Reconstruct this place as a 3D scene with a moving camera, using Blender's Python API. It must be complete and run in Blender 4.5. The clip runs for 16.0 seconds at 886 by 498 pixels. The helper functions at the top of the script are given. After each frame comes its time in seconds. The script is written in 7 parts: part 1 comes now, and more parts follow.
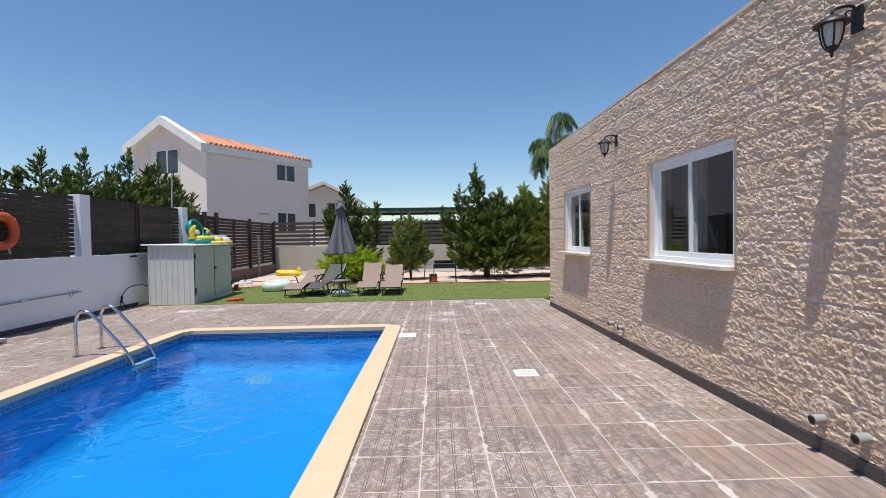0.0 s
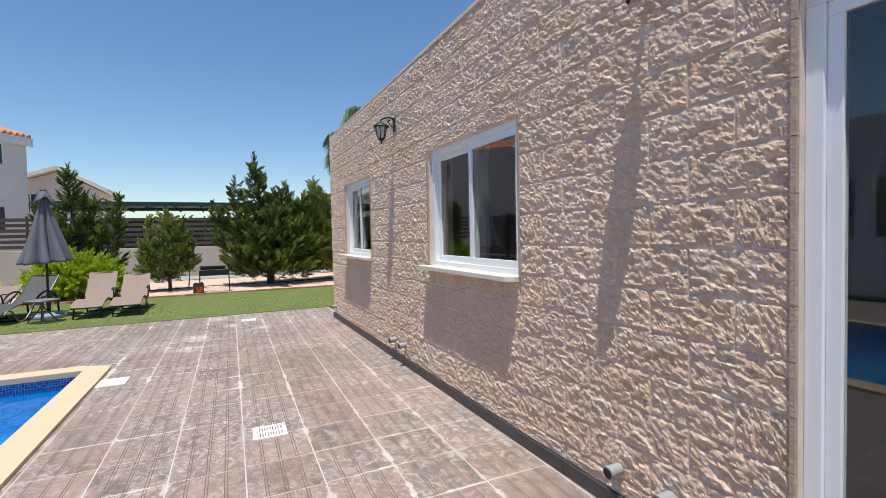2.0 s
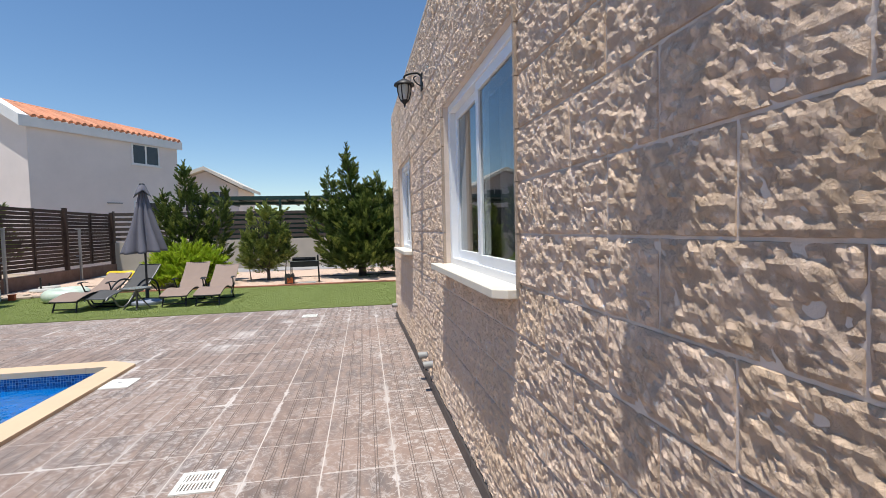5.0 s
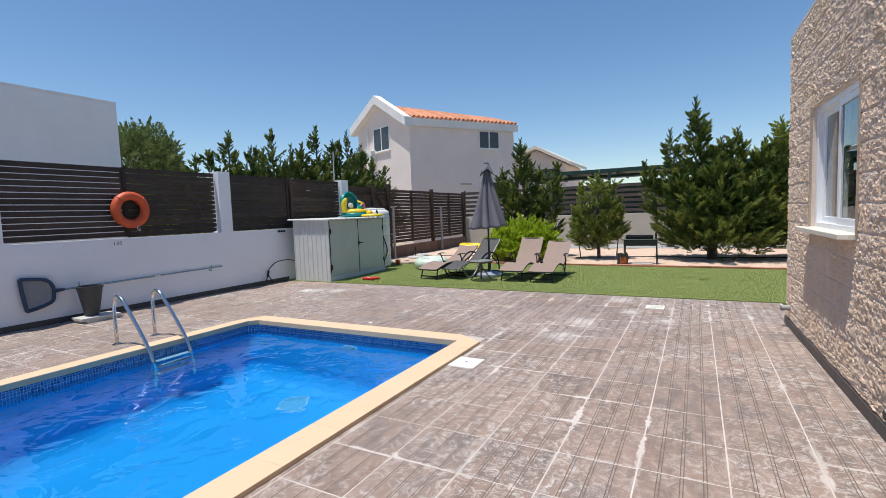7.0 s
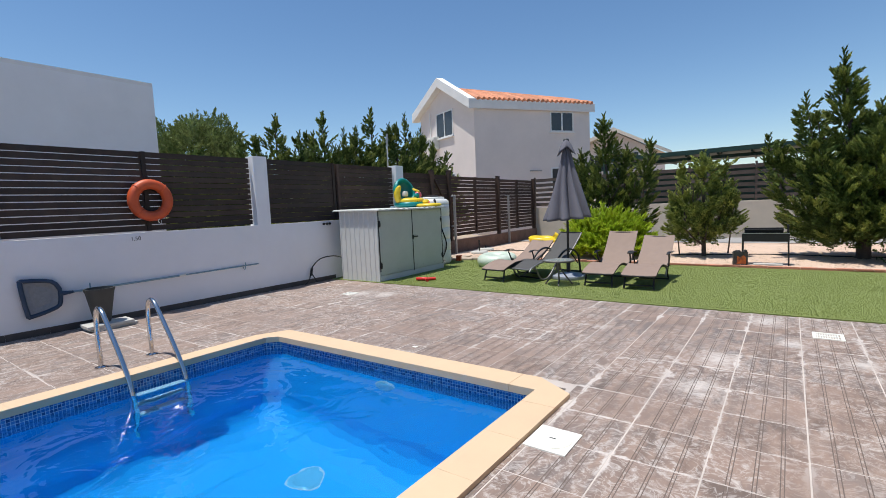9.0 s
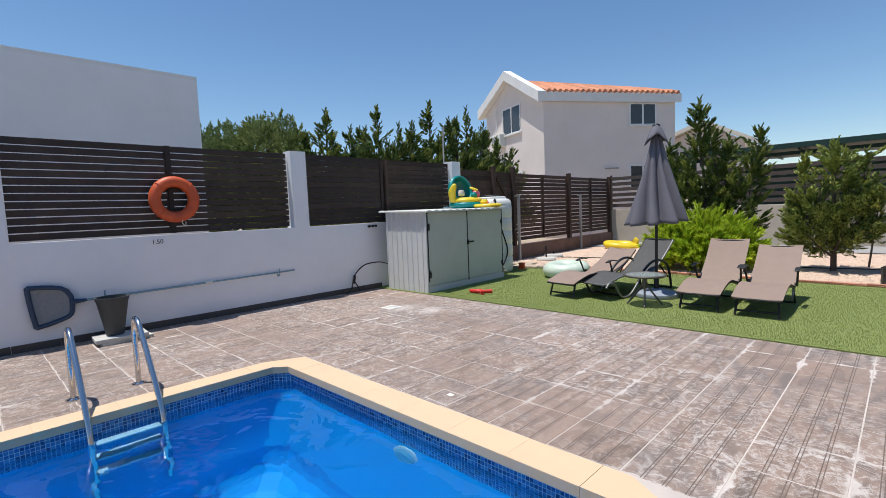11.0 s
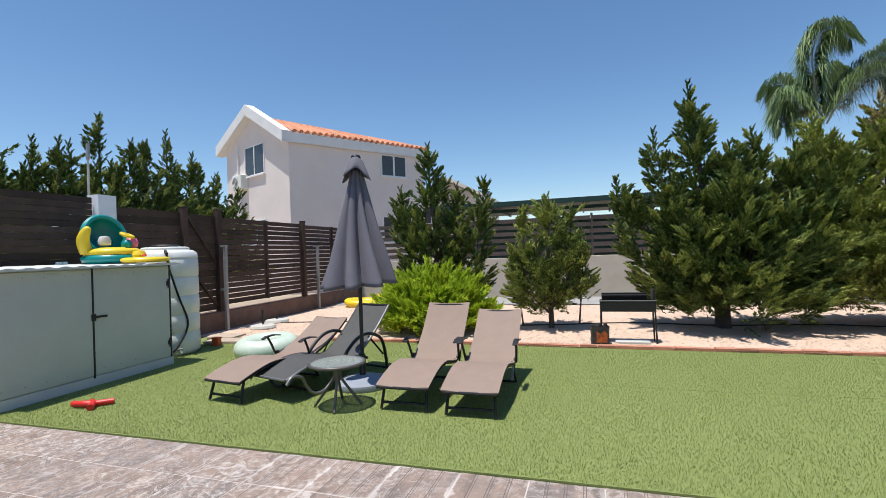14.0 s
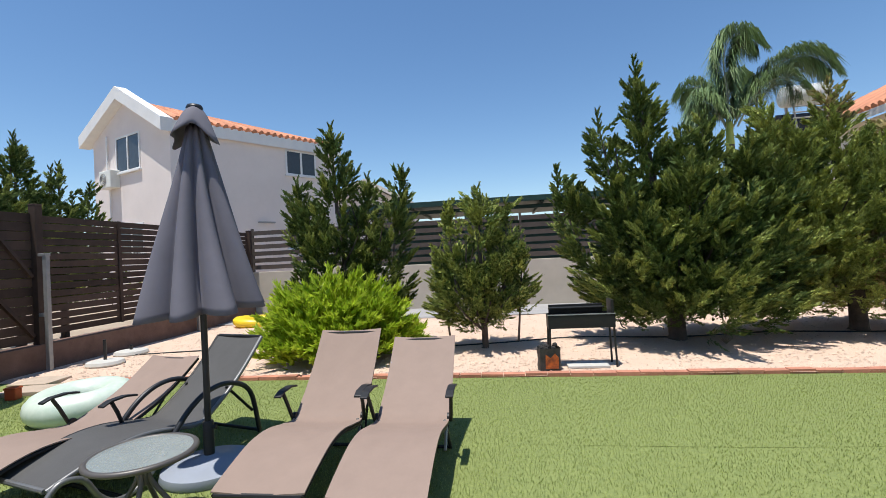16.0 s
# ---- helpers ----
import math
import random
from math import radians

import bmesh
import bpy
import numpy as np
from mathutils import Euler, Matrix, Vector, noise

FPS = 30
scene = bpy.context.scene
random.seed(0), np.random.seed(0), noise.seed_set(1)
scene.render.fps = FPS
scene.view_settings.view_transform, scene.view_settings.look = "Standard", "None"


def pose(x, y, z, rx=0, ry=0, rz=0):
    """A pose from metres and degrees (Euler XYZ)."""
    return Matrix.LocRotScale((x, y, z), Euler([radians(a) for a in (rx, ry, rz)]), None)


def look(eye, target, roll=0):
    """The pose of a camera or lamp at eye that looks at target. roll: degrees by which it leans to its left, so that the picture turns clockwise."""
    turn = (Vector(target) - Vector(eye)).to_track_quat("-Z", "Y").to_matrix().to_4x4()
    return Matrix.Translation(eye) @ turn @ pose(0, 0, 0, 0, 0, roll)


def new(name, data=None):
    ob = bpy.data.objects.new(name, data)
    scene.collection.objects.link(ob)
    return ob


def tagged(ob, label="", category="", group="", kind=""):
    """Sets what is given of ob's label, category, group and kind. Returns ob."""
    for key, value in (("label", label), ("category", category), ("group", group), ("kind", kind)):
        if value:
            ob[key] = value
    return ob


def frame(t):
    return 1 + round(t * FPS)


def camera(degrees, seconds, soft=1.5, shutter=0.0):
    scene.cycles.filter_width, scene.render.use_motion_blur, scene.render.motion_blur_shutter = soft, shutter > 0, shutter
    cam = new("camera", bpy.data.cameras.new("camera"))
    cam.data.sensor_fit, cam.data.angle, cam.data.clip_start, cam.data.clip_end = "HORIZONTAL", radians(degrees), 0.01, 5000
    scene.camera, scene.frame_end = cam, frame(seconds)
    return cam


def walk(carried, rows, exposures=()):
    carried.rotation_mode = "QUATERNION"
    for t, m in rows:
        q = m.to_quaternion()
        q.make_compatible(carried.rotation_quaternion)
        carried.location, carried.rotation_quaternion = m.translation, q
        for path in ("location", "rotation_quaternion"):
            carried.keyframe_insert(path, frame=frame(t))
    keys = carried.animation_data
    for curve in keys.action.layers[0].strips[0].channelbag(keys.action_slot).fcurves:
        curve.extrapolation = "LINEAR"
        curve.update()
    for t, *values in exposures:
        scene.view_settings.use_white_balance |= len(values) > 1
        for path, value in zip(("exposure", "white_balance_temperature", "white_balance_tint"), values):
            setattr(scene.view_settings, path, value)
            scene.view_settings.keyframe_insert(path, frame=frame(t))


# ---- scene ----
cam = camera(87.1, 16.0, soft=0.5)
PATH = [
    (0, (-0.151, -0.043, 1.456), (-0.08, 1.955, 1.41), -0.9),
    (0.5, (-0.065, 0.329, 1.516), (0.311, 2.292, 1.444), -1.6),
    (1, (0.143, 0.587, 1.499), (0.766, 2.486, 1.424), -1.6),
    (1.5, (0.367, 0.809, 1.482), (1.153, 2.647, 1.409), -1.4),
    (2, (0.591, 1.126, 1.485), (1.455, 2.929, 1.418), -1.2),
    (2.5, (0.965, 1.292, 1.472), (1.887, 3.066, 1.407), -1.0),
    (3, (1.3, 1.462, 1.474), (2.249, 3.222, 1.417), -0.8),
    (3.2, (1.431, 1.592, 1.497), (2.363, 3.361, 1.431), -0.9),
    (5.5, (1.821, 2.182, 1.418), (1.871, 4.18, 1.328), -1.2),
    (6, (1.762, 2.46, 1.46), (1.436, 4.43, 1.347), -1.1),
    (6.5, (1.568, 2.763, 1.423), (0.916, 4.649, 1.281), -1.3),
    (7, (1.383, 3.035, 1.432), (0.463, 4.805, 1.279), -2.1),
    (7.5, (1.232, 3.433, 1.424), (0.211, 5.145, 1.269), -2.5),
    (8, (0.986, 3.762, 1.408), (-0.086, 5.444, 1.251), -2.5),
    (8.5, (0.774, 4.136, 1.384), (-0.343, 5.788, 1.23), -2.5),
    (9, (0.587, 4.489, 1.403), (-0.572, 6.108, 1.221), -2.5),
    (11.3, (-0.015, 5.779, 1.395), (-1.404, 7.208, 1.231), -2.3),
    (11.5, (0.0, 5.927, 1.405), (-1.315, 7.426, 1.256), -2.1),
    (12, (0.036, 6.309, 1.404), (-1.062, 7.978, 1.307), -1.6),
    (12.5, (-0.033, 6.747, 1.422), (-0.915, 8.541, 1.381), -1.6),
    (13, (0.009, 7.174, 1.437), (-0.711, 9.04, 1.424), -1.6),
    (13.5, (-0.041, 7.607, 1.413), (-0.681, 9.501, 1.416), -1.9),
    (14, (-0.115, 8.042, 1.414), (-0.696, 9.956, 1.427), -2.0),
    (14.5, (-0.18, 8.443, 1.424), (-0.59, 10.4, 1.438), -1.8),
    (15, (-0.295, 8.892, 1.423), (-0.6, 10.868, 1.444), -2.3),
    (15.5, (-0.309, 9.295, 1.417), (-0.59, 11.275, 1.442), -2.5),
    (16, (-0.427, 9.651, 1.384), (-0.672, 11.636, 1.411), -2.9),
]
walk(cam, [(t, look(eye, target, roll)) for t, eye, target, roll in PATH], [(0.0, 0.04), (3.0, 0.12), (6.5, 0.04), (9.0, 0.0), (12.0, 0.04), (16.0, 0.2)])

# ---- world, sun ----
world = bpy.data.worlds.new("sky")
scene.world = world
world.use_nodes = True
wn = world.node_tree
sky = wn.nodes.new("ShaderNodeTexSky")
sky.sky_type = 'NISHITA'
sky.sun_disc = False
sky.sun_elevation = radians(78)
sky.sun_rotation = radians(219)
sky.altitude = 50
sky.air_density = 1.0
sky.dust_density = 0.15
sky.ozone_density = 2.3
tone = wn.nodes.new("ShaderNodeHueSaturation")
tone.inputs["Saturation"].default_value = 1.14
tone.inputs["Value"].default_value = 1.12
wn.links.new(sky.outputs[0], tone.inputs["Color"])
wn.links.new(tone.outputs[0], wn.nodes["Background"].inputs[0])
wn.nodes["Background"].inputs[1].default_value = 0.115
sun_data = bpy.data.lights.new("sun", 'SUN')
sun_data.energy = 5.0
sun_data.angle = radians(0.55)
sun_data.color = (1.0, 0.965, 0.91)
sun = new("sun", sun_data)
sun.matrix_world = look((0, 0, 30), (0.131 * 30, 0.185 * 30, 0))

# ---- materials ----


def mat(name, base, rough=0.6, metal=0.0, var=0.12, scale=6.0, bump=0.0, bscale=60.0, second=None, spec=0.5, rnd=0.0, island=0.0, trans=0.0):
    """A surface with large stains, fine grain and relief; rnd and island vary single pieces."""
    m = bpy.data.materials.new(name)
    m.use_nodes = True
    t = m.node_tree
    b = t.nodes["Principled BSDF"]
    b.inputs["Roughness"].default_value = rough
    b.inputs["Metallic"].default_value = metal
    b.inputs["Specular IOR Level"].default_value = spec
    co = t.nodes.new("ShaderNodeTexCoord")
    n1 = t.nodes.new("ShaderNodeTexNoise")
    n1.inputs["Scale"].default_value = scale
    n1.inputs["Detail"].default_value = 6
    n1.inputs["Roughness"].default_value = 0.65
    geo = t.nodes.new("ShaderNodeNewGeometry")
    t.links.new(geo.outputs["Position"], n1.inputs["Vector"])
    ramp = t.nodes.new("ShaderNodeMapRange")
    ramp.inputs["From Min"].default_value = 0.3
    ramp.inputs["From Max"].default_value = 0.7
    t.links.new(n1.outputs["Fac"], ramp.inputs["Value"])
    mix = t.nodes.new("ShaderNodeMix")
    mix.data_type = 'RGBA'
    sec = second or tuple(c * (1 - 2 * var) for c in base)
    mix.inputs["A"].default_value = (*base, 1)
    mix.inputs["B"].default_value = (*sec, 1)
    t.links.new(ramp.outputs["Result"], mix.inputs["Factor"])
    out = mix.outputs["Result"]
    for amount, source in ((rnd, "o"), (island, "g")):
        if amount:
            hsv = t.nodes.new("ShaderNodeHueSaturation")
            mr = t.nodes.new("ShaderNodeMapRange")
            mr.inputs["To Min"].default_value = 1 - amount
            mr.inputs["To Max"].default_value = 1 + amount
            if source == "o":
                t.links.new(t.nodes.new("ShaderNodeObjectInfo").outputs["Random"], mr.inputs["Value"])
            else:
                t.links.new(geo.outputs["Random Per Island"], mr.inputs["Value"])
            t.links.new(mr.outputs["Result"], hsv.inputs["Value"])
            t.links.new(out, hsv.inputs["Color"])
            out = hsv.outputs["Color"]
    t.links.new(out, b.inputs["Base Color"])
    if bump:
        n2 = t.nodes.new("ShaderNodeTexNoise")
        n2.inputs["Scale"].default_value = bscale
        n2.inputs["Detail"].default_value = 5
        t.links.new(geo.outputs["Position"], n2.inputs["Vector"])
        bp = t.nodes.new("ShaderNodeBump")
        bp.inputs["Strength"].default_value = min(1.0, bump)
        bp.inputs["Distance"].default_value = 0.6 / bscale
        t.links.new(n2.outputs["Fac"], bp.inputs["Height"])
        t.links.new(bp.outputs["Normal"], b.inputs["Normal"])
    if trans:
        tr = t.nodes.new("ShaderNodeBsdfTranslucent")
        ms = t.nodes.new("ShaderNodeMixShader")
        ms.inputs[0].default_value = trans
        t.links.new(out, tr.inputs["Color"])
        t.links.new(b.outputs[0], ms.inputs[1])
        t.links.new(tr.outputs[0], ms.inputs[2])
        t.links.new(ms.outputs[0], t.nodes["Material Output"].inputs["Surface"])
    return m


def node(m, kind, **inputs):
    n = m.node_tree.nodes.new(kind)
    for k, v in inputs.items():
        n.inputs[k.replace("_", " ")].default_value = v
    return n


def link(m, a, b):
    m.node_tree.links.new(a, b)


def stone_material():
    """Split-face limestone: rosy grey with tan stains and a broken, chipped relief."""
    m = mat("split_face_stone", (0.77, 0.585, 0.44), 0.9, 0, 0.15, 3.0, second=(0.67, 0.51, 0.40), rnd=0.07, spec=0.2)
    t, b = m.node_tree, m.node_tree.nodes["Principled BSDF"]
    geo = node(m, "ShaderNodeNewGeometry")
    old = b.inputs["Base Color"].links[0].from_socket
    n = node(m, "ShaderNodeTexNoise", Scale=7.0, Detail=5.0, Roughness=0.7)
    link(m, geo.outputs["Position"], n.inputs["Vector"])
    r = node(m, "ShaderNodeMapRange", From_Min=0.47, From_Max=0.68)
    link(m, n.outputs["Fac"], r.inputs["Value"])
    mx = node(m, "ShaderNodeMix")
    mx.data_type = 'RGBA'
    mx.inputs["B"].default_value = (0.70, 0.51, 0.35, 1)
    link(m, r.outputs["Result"], mx.inputs["Factor"])
    link(m, old, mx.inputs["A"])
    n3 = node(m, "ShaderNodeTexNoise", Scale=30.0, Detail=4.0, Roughness=0.7)
    link(m, geo.outputs["Position"], n3.inputs["Vector"])
    r3 = node(m, "ShaderNodeMapRange", From_Min=0.58, From_Max=0.72)
    link(m, n3.outputs["Fac"], r3.inputs["Value"])
    mx2 = node(m, "ShaderNodeMix")
    mx2.data_type = 'RGBA'
    mx2.inputs["B"].default_value = (0.79, 0.71, 0.64, 1)
    link(m, r3.outputs["Result"], mx2.inputs["Factor"])
    link(m, mx.outputs["Result"], mx2.inputs["A"])
    both = node(m, "ShaderNodeMath")
    link(m, geo.outputs["Random Per Island"], both.inputs[0])
    link(m, node(m, "ShaderNodeObjectInfo").outputs["Random"], both.inputs[1])
    wrap = node(m, "ShaderNodeMath")
    wrap.operation = 'FRACT'
    link(m, both.outputs[0], wrap.inputs[0])
    warm = node(m, "ShaderNodeMapRange", From_Min=0.45, From_Max=1.0, To_Max=0.6)
    link(m, wrap.outputs[0], warm.inputs["Value"])
    mx3 = node(m, "ShaderNodeMix")
    mx3.data_type = 'RGBA'
    mx3.inputs["B"].default_value = (0.74, 0.54, 0.37, 1)
    link(m, warm.outputs["Result"], mx3.inputs["Factor"])
    link(m, mx2.outputs["Result"], mx3.inputs["A"])
    link(m, mx3.outputs["Result"], b.inputs["Base Color"])
    v = node(m, "ShaderNodeTexNoise", Scale=55.0, Detail=7.0, Roughness=0.72, Distortion=1.0)
    link(m, geo.outputs["Position"], v.inputs["Vector"])
    warp = node(m, "ShaderNodeMix", Factor=0.06)
    warp.data_type = 'RGBA'
    link(m, geo.outputs["Position"], warp.inputs["A"])
    link(m, v.outputs["Color"], warp.inputs["B"])
    chips = node(m, "ShaderNodeTexVoronoi", Scale=34.0)
    link(m, warp.outputs["Result"], chips.inputs["Vector"])
    both = node(m, "ShaderNodeMath")
    both.operation = 'MULTIPLY_ADD'
    both.inputs[1].default_value = 0.55
    link(m, chips.outputs["Distance"], both.inputs[0])
    link(m, v.outputs["Fac"], both.inputs[2])
    bp = node(m, "ShaderNodeBump", Strength=1.0, Distance=0.010)
    link(m, both.outputs[0], bp.inputs["Height"])
    link(m, bp.outputs["Normal"], b.inputs["Normal"])
    return m


def tile_material():
    """Wood-look stoneware in greys and browns, with white lime bloom that runs along some joints."""
    m = mat("deck_tile", (0.275, 0.19, 0.15), 0.62, 0, 0.22, 1.7, second=(0.175, 0.14, 0.122), rnd=0.18, bump=0.25, bscale=90, spec=0.35)
    b = m.node_tree.nodes["Principled BSDF"]
    old = b.inputs["Base Color"].links[0].from_socket
    geo = node(m, "ShaderNodeNewGeometry")
    mp = node(m, "ShaderNodeMapping")
    mp.inputs["Scale"].default_value = (7.0, 2.2, 1.0)
    link(m, geo.outputs["Position"], mp.inputs["Vector"])
    g = node(m, "ShaderNodeTexNoise", Scale=2.0, Detail=5.0)
    link(m, mp.outputs["Vector"], g.inputs["Vector"])
    rg = node(m, "ShaderNodeMapRange", From_Min=0.4, From_Max=0.7)
    link(m, g.outputs["Fac"], rg.inputs["Value"])
    mg = node(m, "ShaderNodeMix")
    mg.data_type = 'RGBA'
    mg.inputs["B"].default_value = (0.31, 0.225, 0.18, 1)
    link(m, rg.outputs["Result"], mg.inputs["Factor"])
    # every plank has a shade of its own
    cell = node(m, "ShaderNodeVectorMath")
    cell.operation = 'MULTIPLY_ADD'
    cell.inputs[1].default_value = (1 / 0.10925, 1 / 0.437, 0)
    cell.inputs[2].default_value = (-1.043 / 0.10925 + 20, -6.12 / 0.437 + 20, 0)
    flat = node(m, "ShaderNodeVectorMath")
    flat.operation = 'MULTIPLY_ADD'
    sep = node(m, "ShaderNodeSeparateXYZ")
    link(m, geo.outputs["Position"], sep.inputs[0])
    com = node(m, "ShaderNodeCombineXYZ")
    link(m, sep.outputs["Y"], com.inputs["X"])
    flat.inputs[1].default_value = (-0.02, 0, 0)
    link(m, com.outputs[0], flat.inputs[0])
    link(m, geo.outputs["Position"], flat.inputs[2])
    link(m, flat.outputs[0], cell.inputs[0])
    fl = node(m, "ShaderNodeVectorMath")
    fl.operation = 'FLOOR'
    link(m, cell.outputs[0], fl.inputs[0])
    wn2 = node(m, "ShaderNodeTexWhiteNoise")
    link(m, fl.outputs[0], wn2.inputs["Vector"])
    rs = node(m, "ShaderNodeMapRange", To_Min=0.84, To_Max=1.14)
    link(m, wn2.outputs["Value"], rs.inputs["Value"])
    hs = node(m, "ShaderNodeHueSaturation")
    link(m, old, hs.inputs["Color"])
    link(m, rs.outputs["Result"], hs.inputs["Value"])
    tile = node(m, "ShaderNodeVectorMath")
    tile.operation = 'MULTIPLY'
    tile.inputs[1].default_value = (0.25, 1, 0)
    link(m, fl.outputs[0], tile.inputs[0])
    tfl = node(m, "ShaderNodeVectorMath")
    tfl.operation = 'FLOOR'
    link(m, tile.outputs[0], tfl.inputs[0])
    wn3 = node(m, "ShaderNodeTexWhiteNoise")
    link(m, tfl.outputs[0], wn3.inputs["Vector"])
    tint = node(m, "ShaderNodeMix")
    tint.data_type = 'RGBA'
    tint.inputs["B"].default_value = (0.17, 0.15, 0.142, 1)
    half = node(m, "ShaderNodeMapRange", From_Min=0.3, From_Max=1.0, To_Max=0.55)
    link(m, wn3.outputs["Value"], half.inputs["Value"])
    link(m, half.outputs["Result"], tint.inputs["Factor"])
    link(m, hs.outputs[0], tint.inputs["A"])
    link(m, tint.outputs["Result"], mg.inputs["A"])
    big = node(m, "ShaderNodeTexNoise", Scale=0.55, Detail=3.0)
    link(m, geo.outputs["Position"], big.inputs["Vector"])
    fine = node(m, "ShaderNodeTexNoise", Scale=9.0, Detail=7.0, Roughness=0.72, Distortion=2.0)
    link(m, geo.outputs["Position"], fine.inputs["Vector"])
    mul = node(m, "ShaderNodeMath")
    mul.operation = 'MULTIPLY'
    rb = node(m, "ShaderNodeMapRange", From_Min=0.32, From_Max=0.55)
    rf = node(m, "ShaderNodeMapRange", From_Min=0.50, From_Max=0.65)
    link(m, big.outputs["Fac"], rb.inputs["Value"])
    far = node(m, "ShaderNodeSeparateXYZ")
    link(m, geo.outputs["Position"], far.inputs[0])
    band = node(m, "ShaderNodeMapRange", From_Min=6.5, From_Max=10.3, To_Max=0.02)
    link(m, far.outputs["Y"], band.inputs["Value"])
    worn = node(m, "ShaderNodeMath")
    link(m, fine.outputs["Fac"], worn.inputs[0])
    link(m, band.outputs["Result"], worn.inputs[1])
    link(m, worn.outputs[0], rf.inputs["Value"])
    link(m, rb.outputs["Result"], mul.inputs[0])
    link(m, rf.outputs["Result"], mul.inputs[1])
    mx = node(m, "ShaderNodeMix")
    mx.data_type = 'RGBA'
    mx.inputs["B"].default_value = (0.62, 0.57, 0.53, 1)
    # lime run-out beside the joints
    sp = node(m, "ShaderNodeSeparateXYZ")
    link(m, geo.outputs["Position"], sp.inputs[0])
    wob = node(m, "ShaderNodeTexNoise", Scale=5.0, Detail=4.0, Roughness=0.7)
    link(m, geo.outputs["Position"], wob.inputs["Vector"])

    def calc(op, a, b):
        q = node(m, "ShaderNodeMath")
        q.operation = op
        for i, s in enumerate((a, b)):
            if isinstance(s, (int, float)):
                q.inputs[i].default_value = s
            else:
                link(m, s, q.inputs[i])
        return q.outputs[0]

    xx = calc('SUBTRACT', sp.outputs["X"], calc('MULTIPLY', sp.outputs["Y"], 0.02))
    jx = calc('PINGPONG', calc('SUBTRACT', xx, 1.043 - 0.437 * 100), 0.2185)
    jy = calc('PINGPONG', calc('SUBTRACT', sp.outputs["Y"], 6.12 - 0.437 * 100), 0.2185)
    near = calc('MINIMUM', jx, calc('MULTIPLY', jy, 1.6))
    reach = calc('MULTIPLY', calc('SUBTRACT', wob.outputs["Fac"], 0.42), 0.16)
    run = node(m, "ShaderNodeMapRange", From_Min=-0.004, From_Max=0.010)
    link(m, calc('SUBTRACT', reach, near), run.inputs["Value"])
    mid2 = node(m, "ShaderNodeTexNoise", Scale=0.9, Detail=2.0)
    link(m, geo.outputs["Position"], mid2.inputs["Vector"])
    rm = node(m, "ShaderNodeMapRange", From_Min=0.44, From_Max=0.60)
    link(m, mid2.outputs["Fac"], rm.inputs["Value"])
    total = calc('MAXIMUM', calc('MULTIPLY', mul.outputs[0], 0.72), calc('MULTIPLY', run.outputs["Result"], calc('MULTIPLY', rm.outputs["Result"], 0.85)))
    # thin curled lime lines, and a few spots where lime has dried in a crust
    curl = node(m, "ShaderNodeTexNoise", Scale=5.5, Detail=3.0, Roughness=0.55, Distortion=1.6)
    link(m, geo.outputs["Position"], curl.inputs["Vector"])
    thin = node(m, "ShaderNodeMapRange", From_Min=0.0, From_Max=0.016, To_Min=1.0, To_Max=0.0)
    link(m, calc('ABSOLUTE', calc('SUBTRACT', curl.outputs["Fac"], 0.5), 0.0), thin.inputs["Value"])
    total = calc('MAXIMUM', total, calc('MULTIPLY', thin.outputs["Result"], calc('MULTIPLY', rb.outputs["Result"], 0.55)))
    crumb = node(m, "ShaderNodeTexNoise", Scale=14.0, Detail=6.0, Roughness=0.7, Distortion=1.0)
    link(m, geo.outputs["Position"], crumb.inputs["Vector"])
    for px, py, pr in ((1.18, 9.33, 0.20), (0.52, 10.58, 0.34), (0.14, 8.25, 0.30), (0.22, 8.98, 0.32), (-5.1, 9.97, 0.36), (-4.62, 10.08, 0.34), (0.72, 9.75, 0.24)):
        off_x = calc('SUBTRACT', sp.outputs["X"], px)
        off_y = calc('MULTIPLY', calc('SUBTRACT', sp.outputs["Y"], py), 0.75)
        far_off = calc('SQRT', calc('ADD', calc('MULTIPLY', off_x, off_x), calc('MULTIPLY', off_y, off_y)), 0.0)
        edge = calc('SUBTRACT', calc('MULTIPLY', crumb.outputs["Fac"], 2.0 * pr), far_off)
        crust = node(m, "ShaderNodeMapRange", From_Min=0.3 * pr, From_Max=0.95 * pr, To_Max=0.75)
        link(m, edge, crust.inputs["Value"])
        total = calc('MAXIMUM', total, crust.outputs["Result"])
    link(m, total, mx.inputs["Factor"])
    link(m, mg.outputs["Result"], mx.inputs["A"])
    link(m, mx.outputs["Result"], b.inputs["Base Color"])
    return m


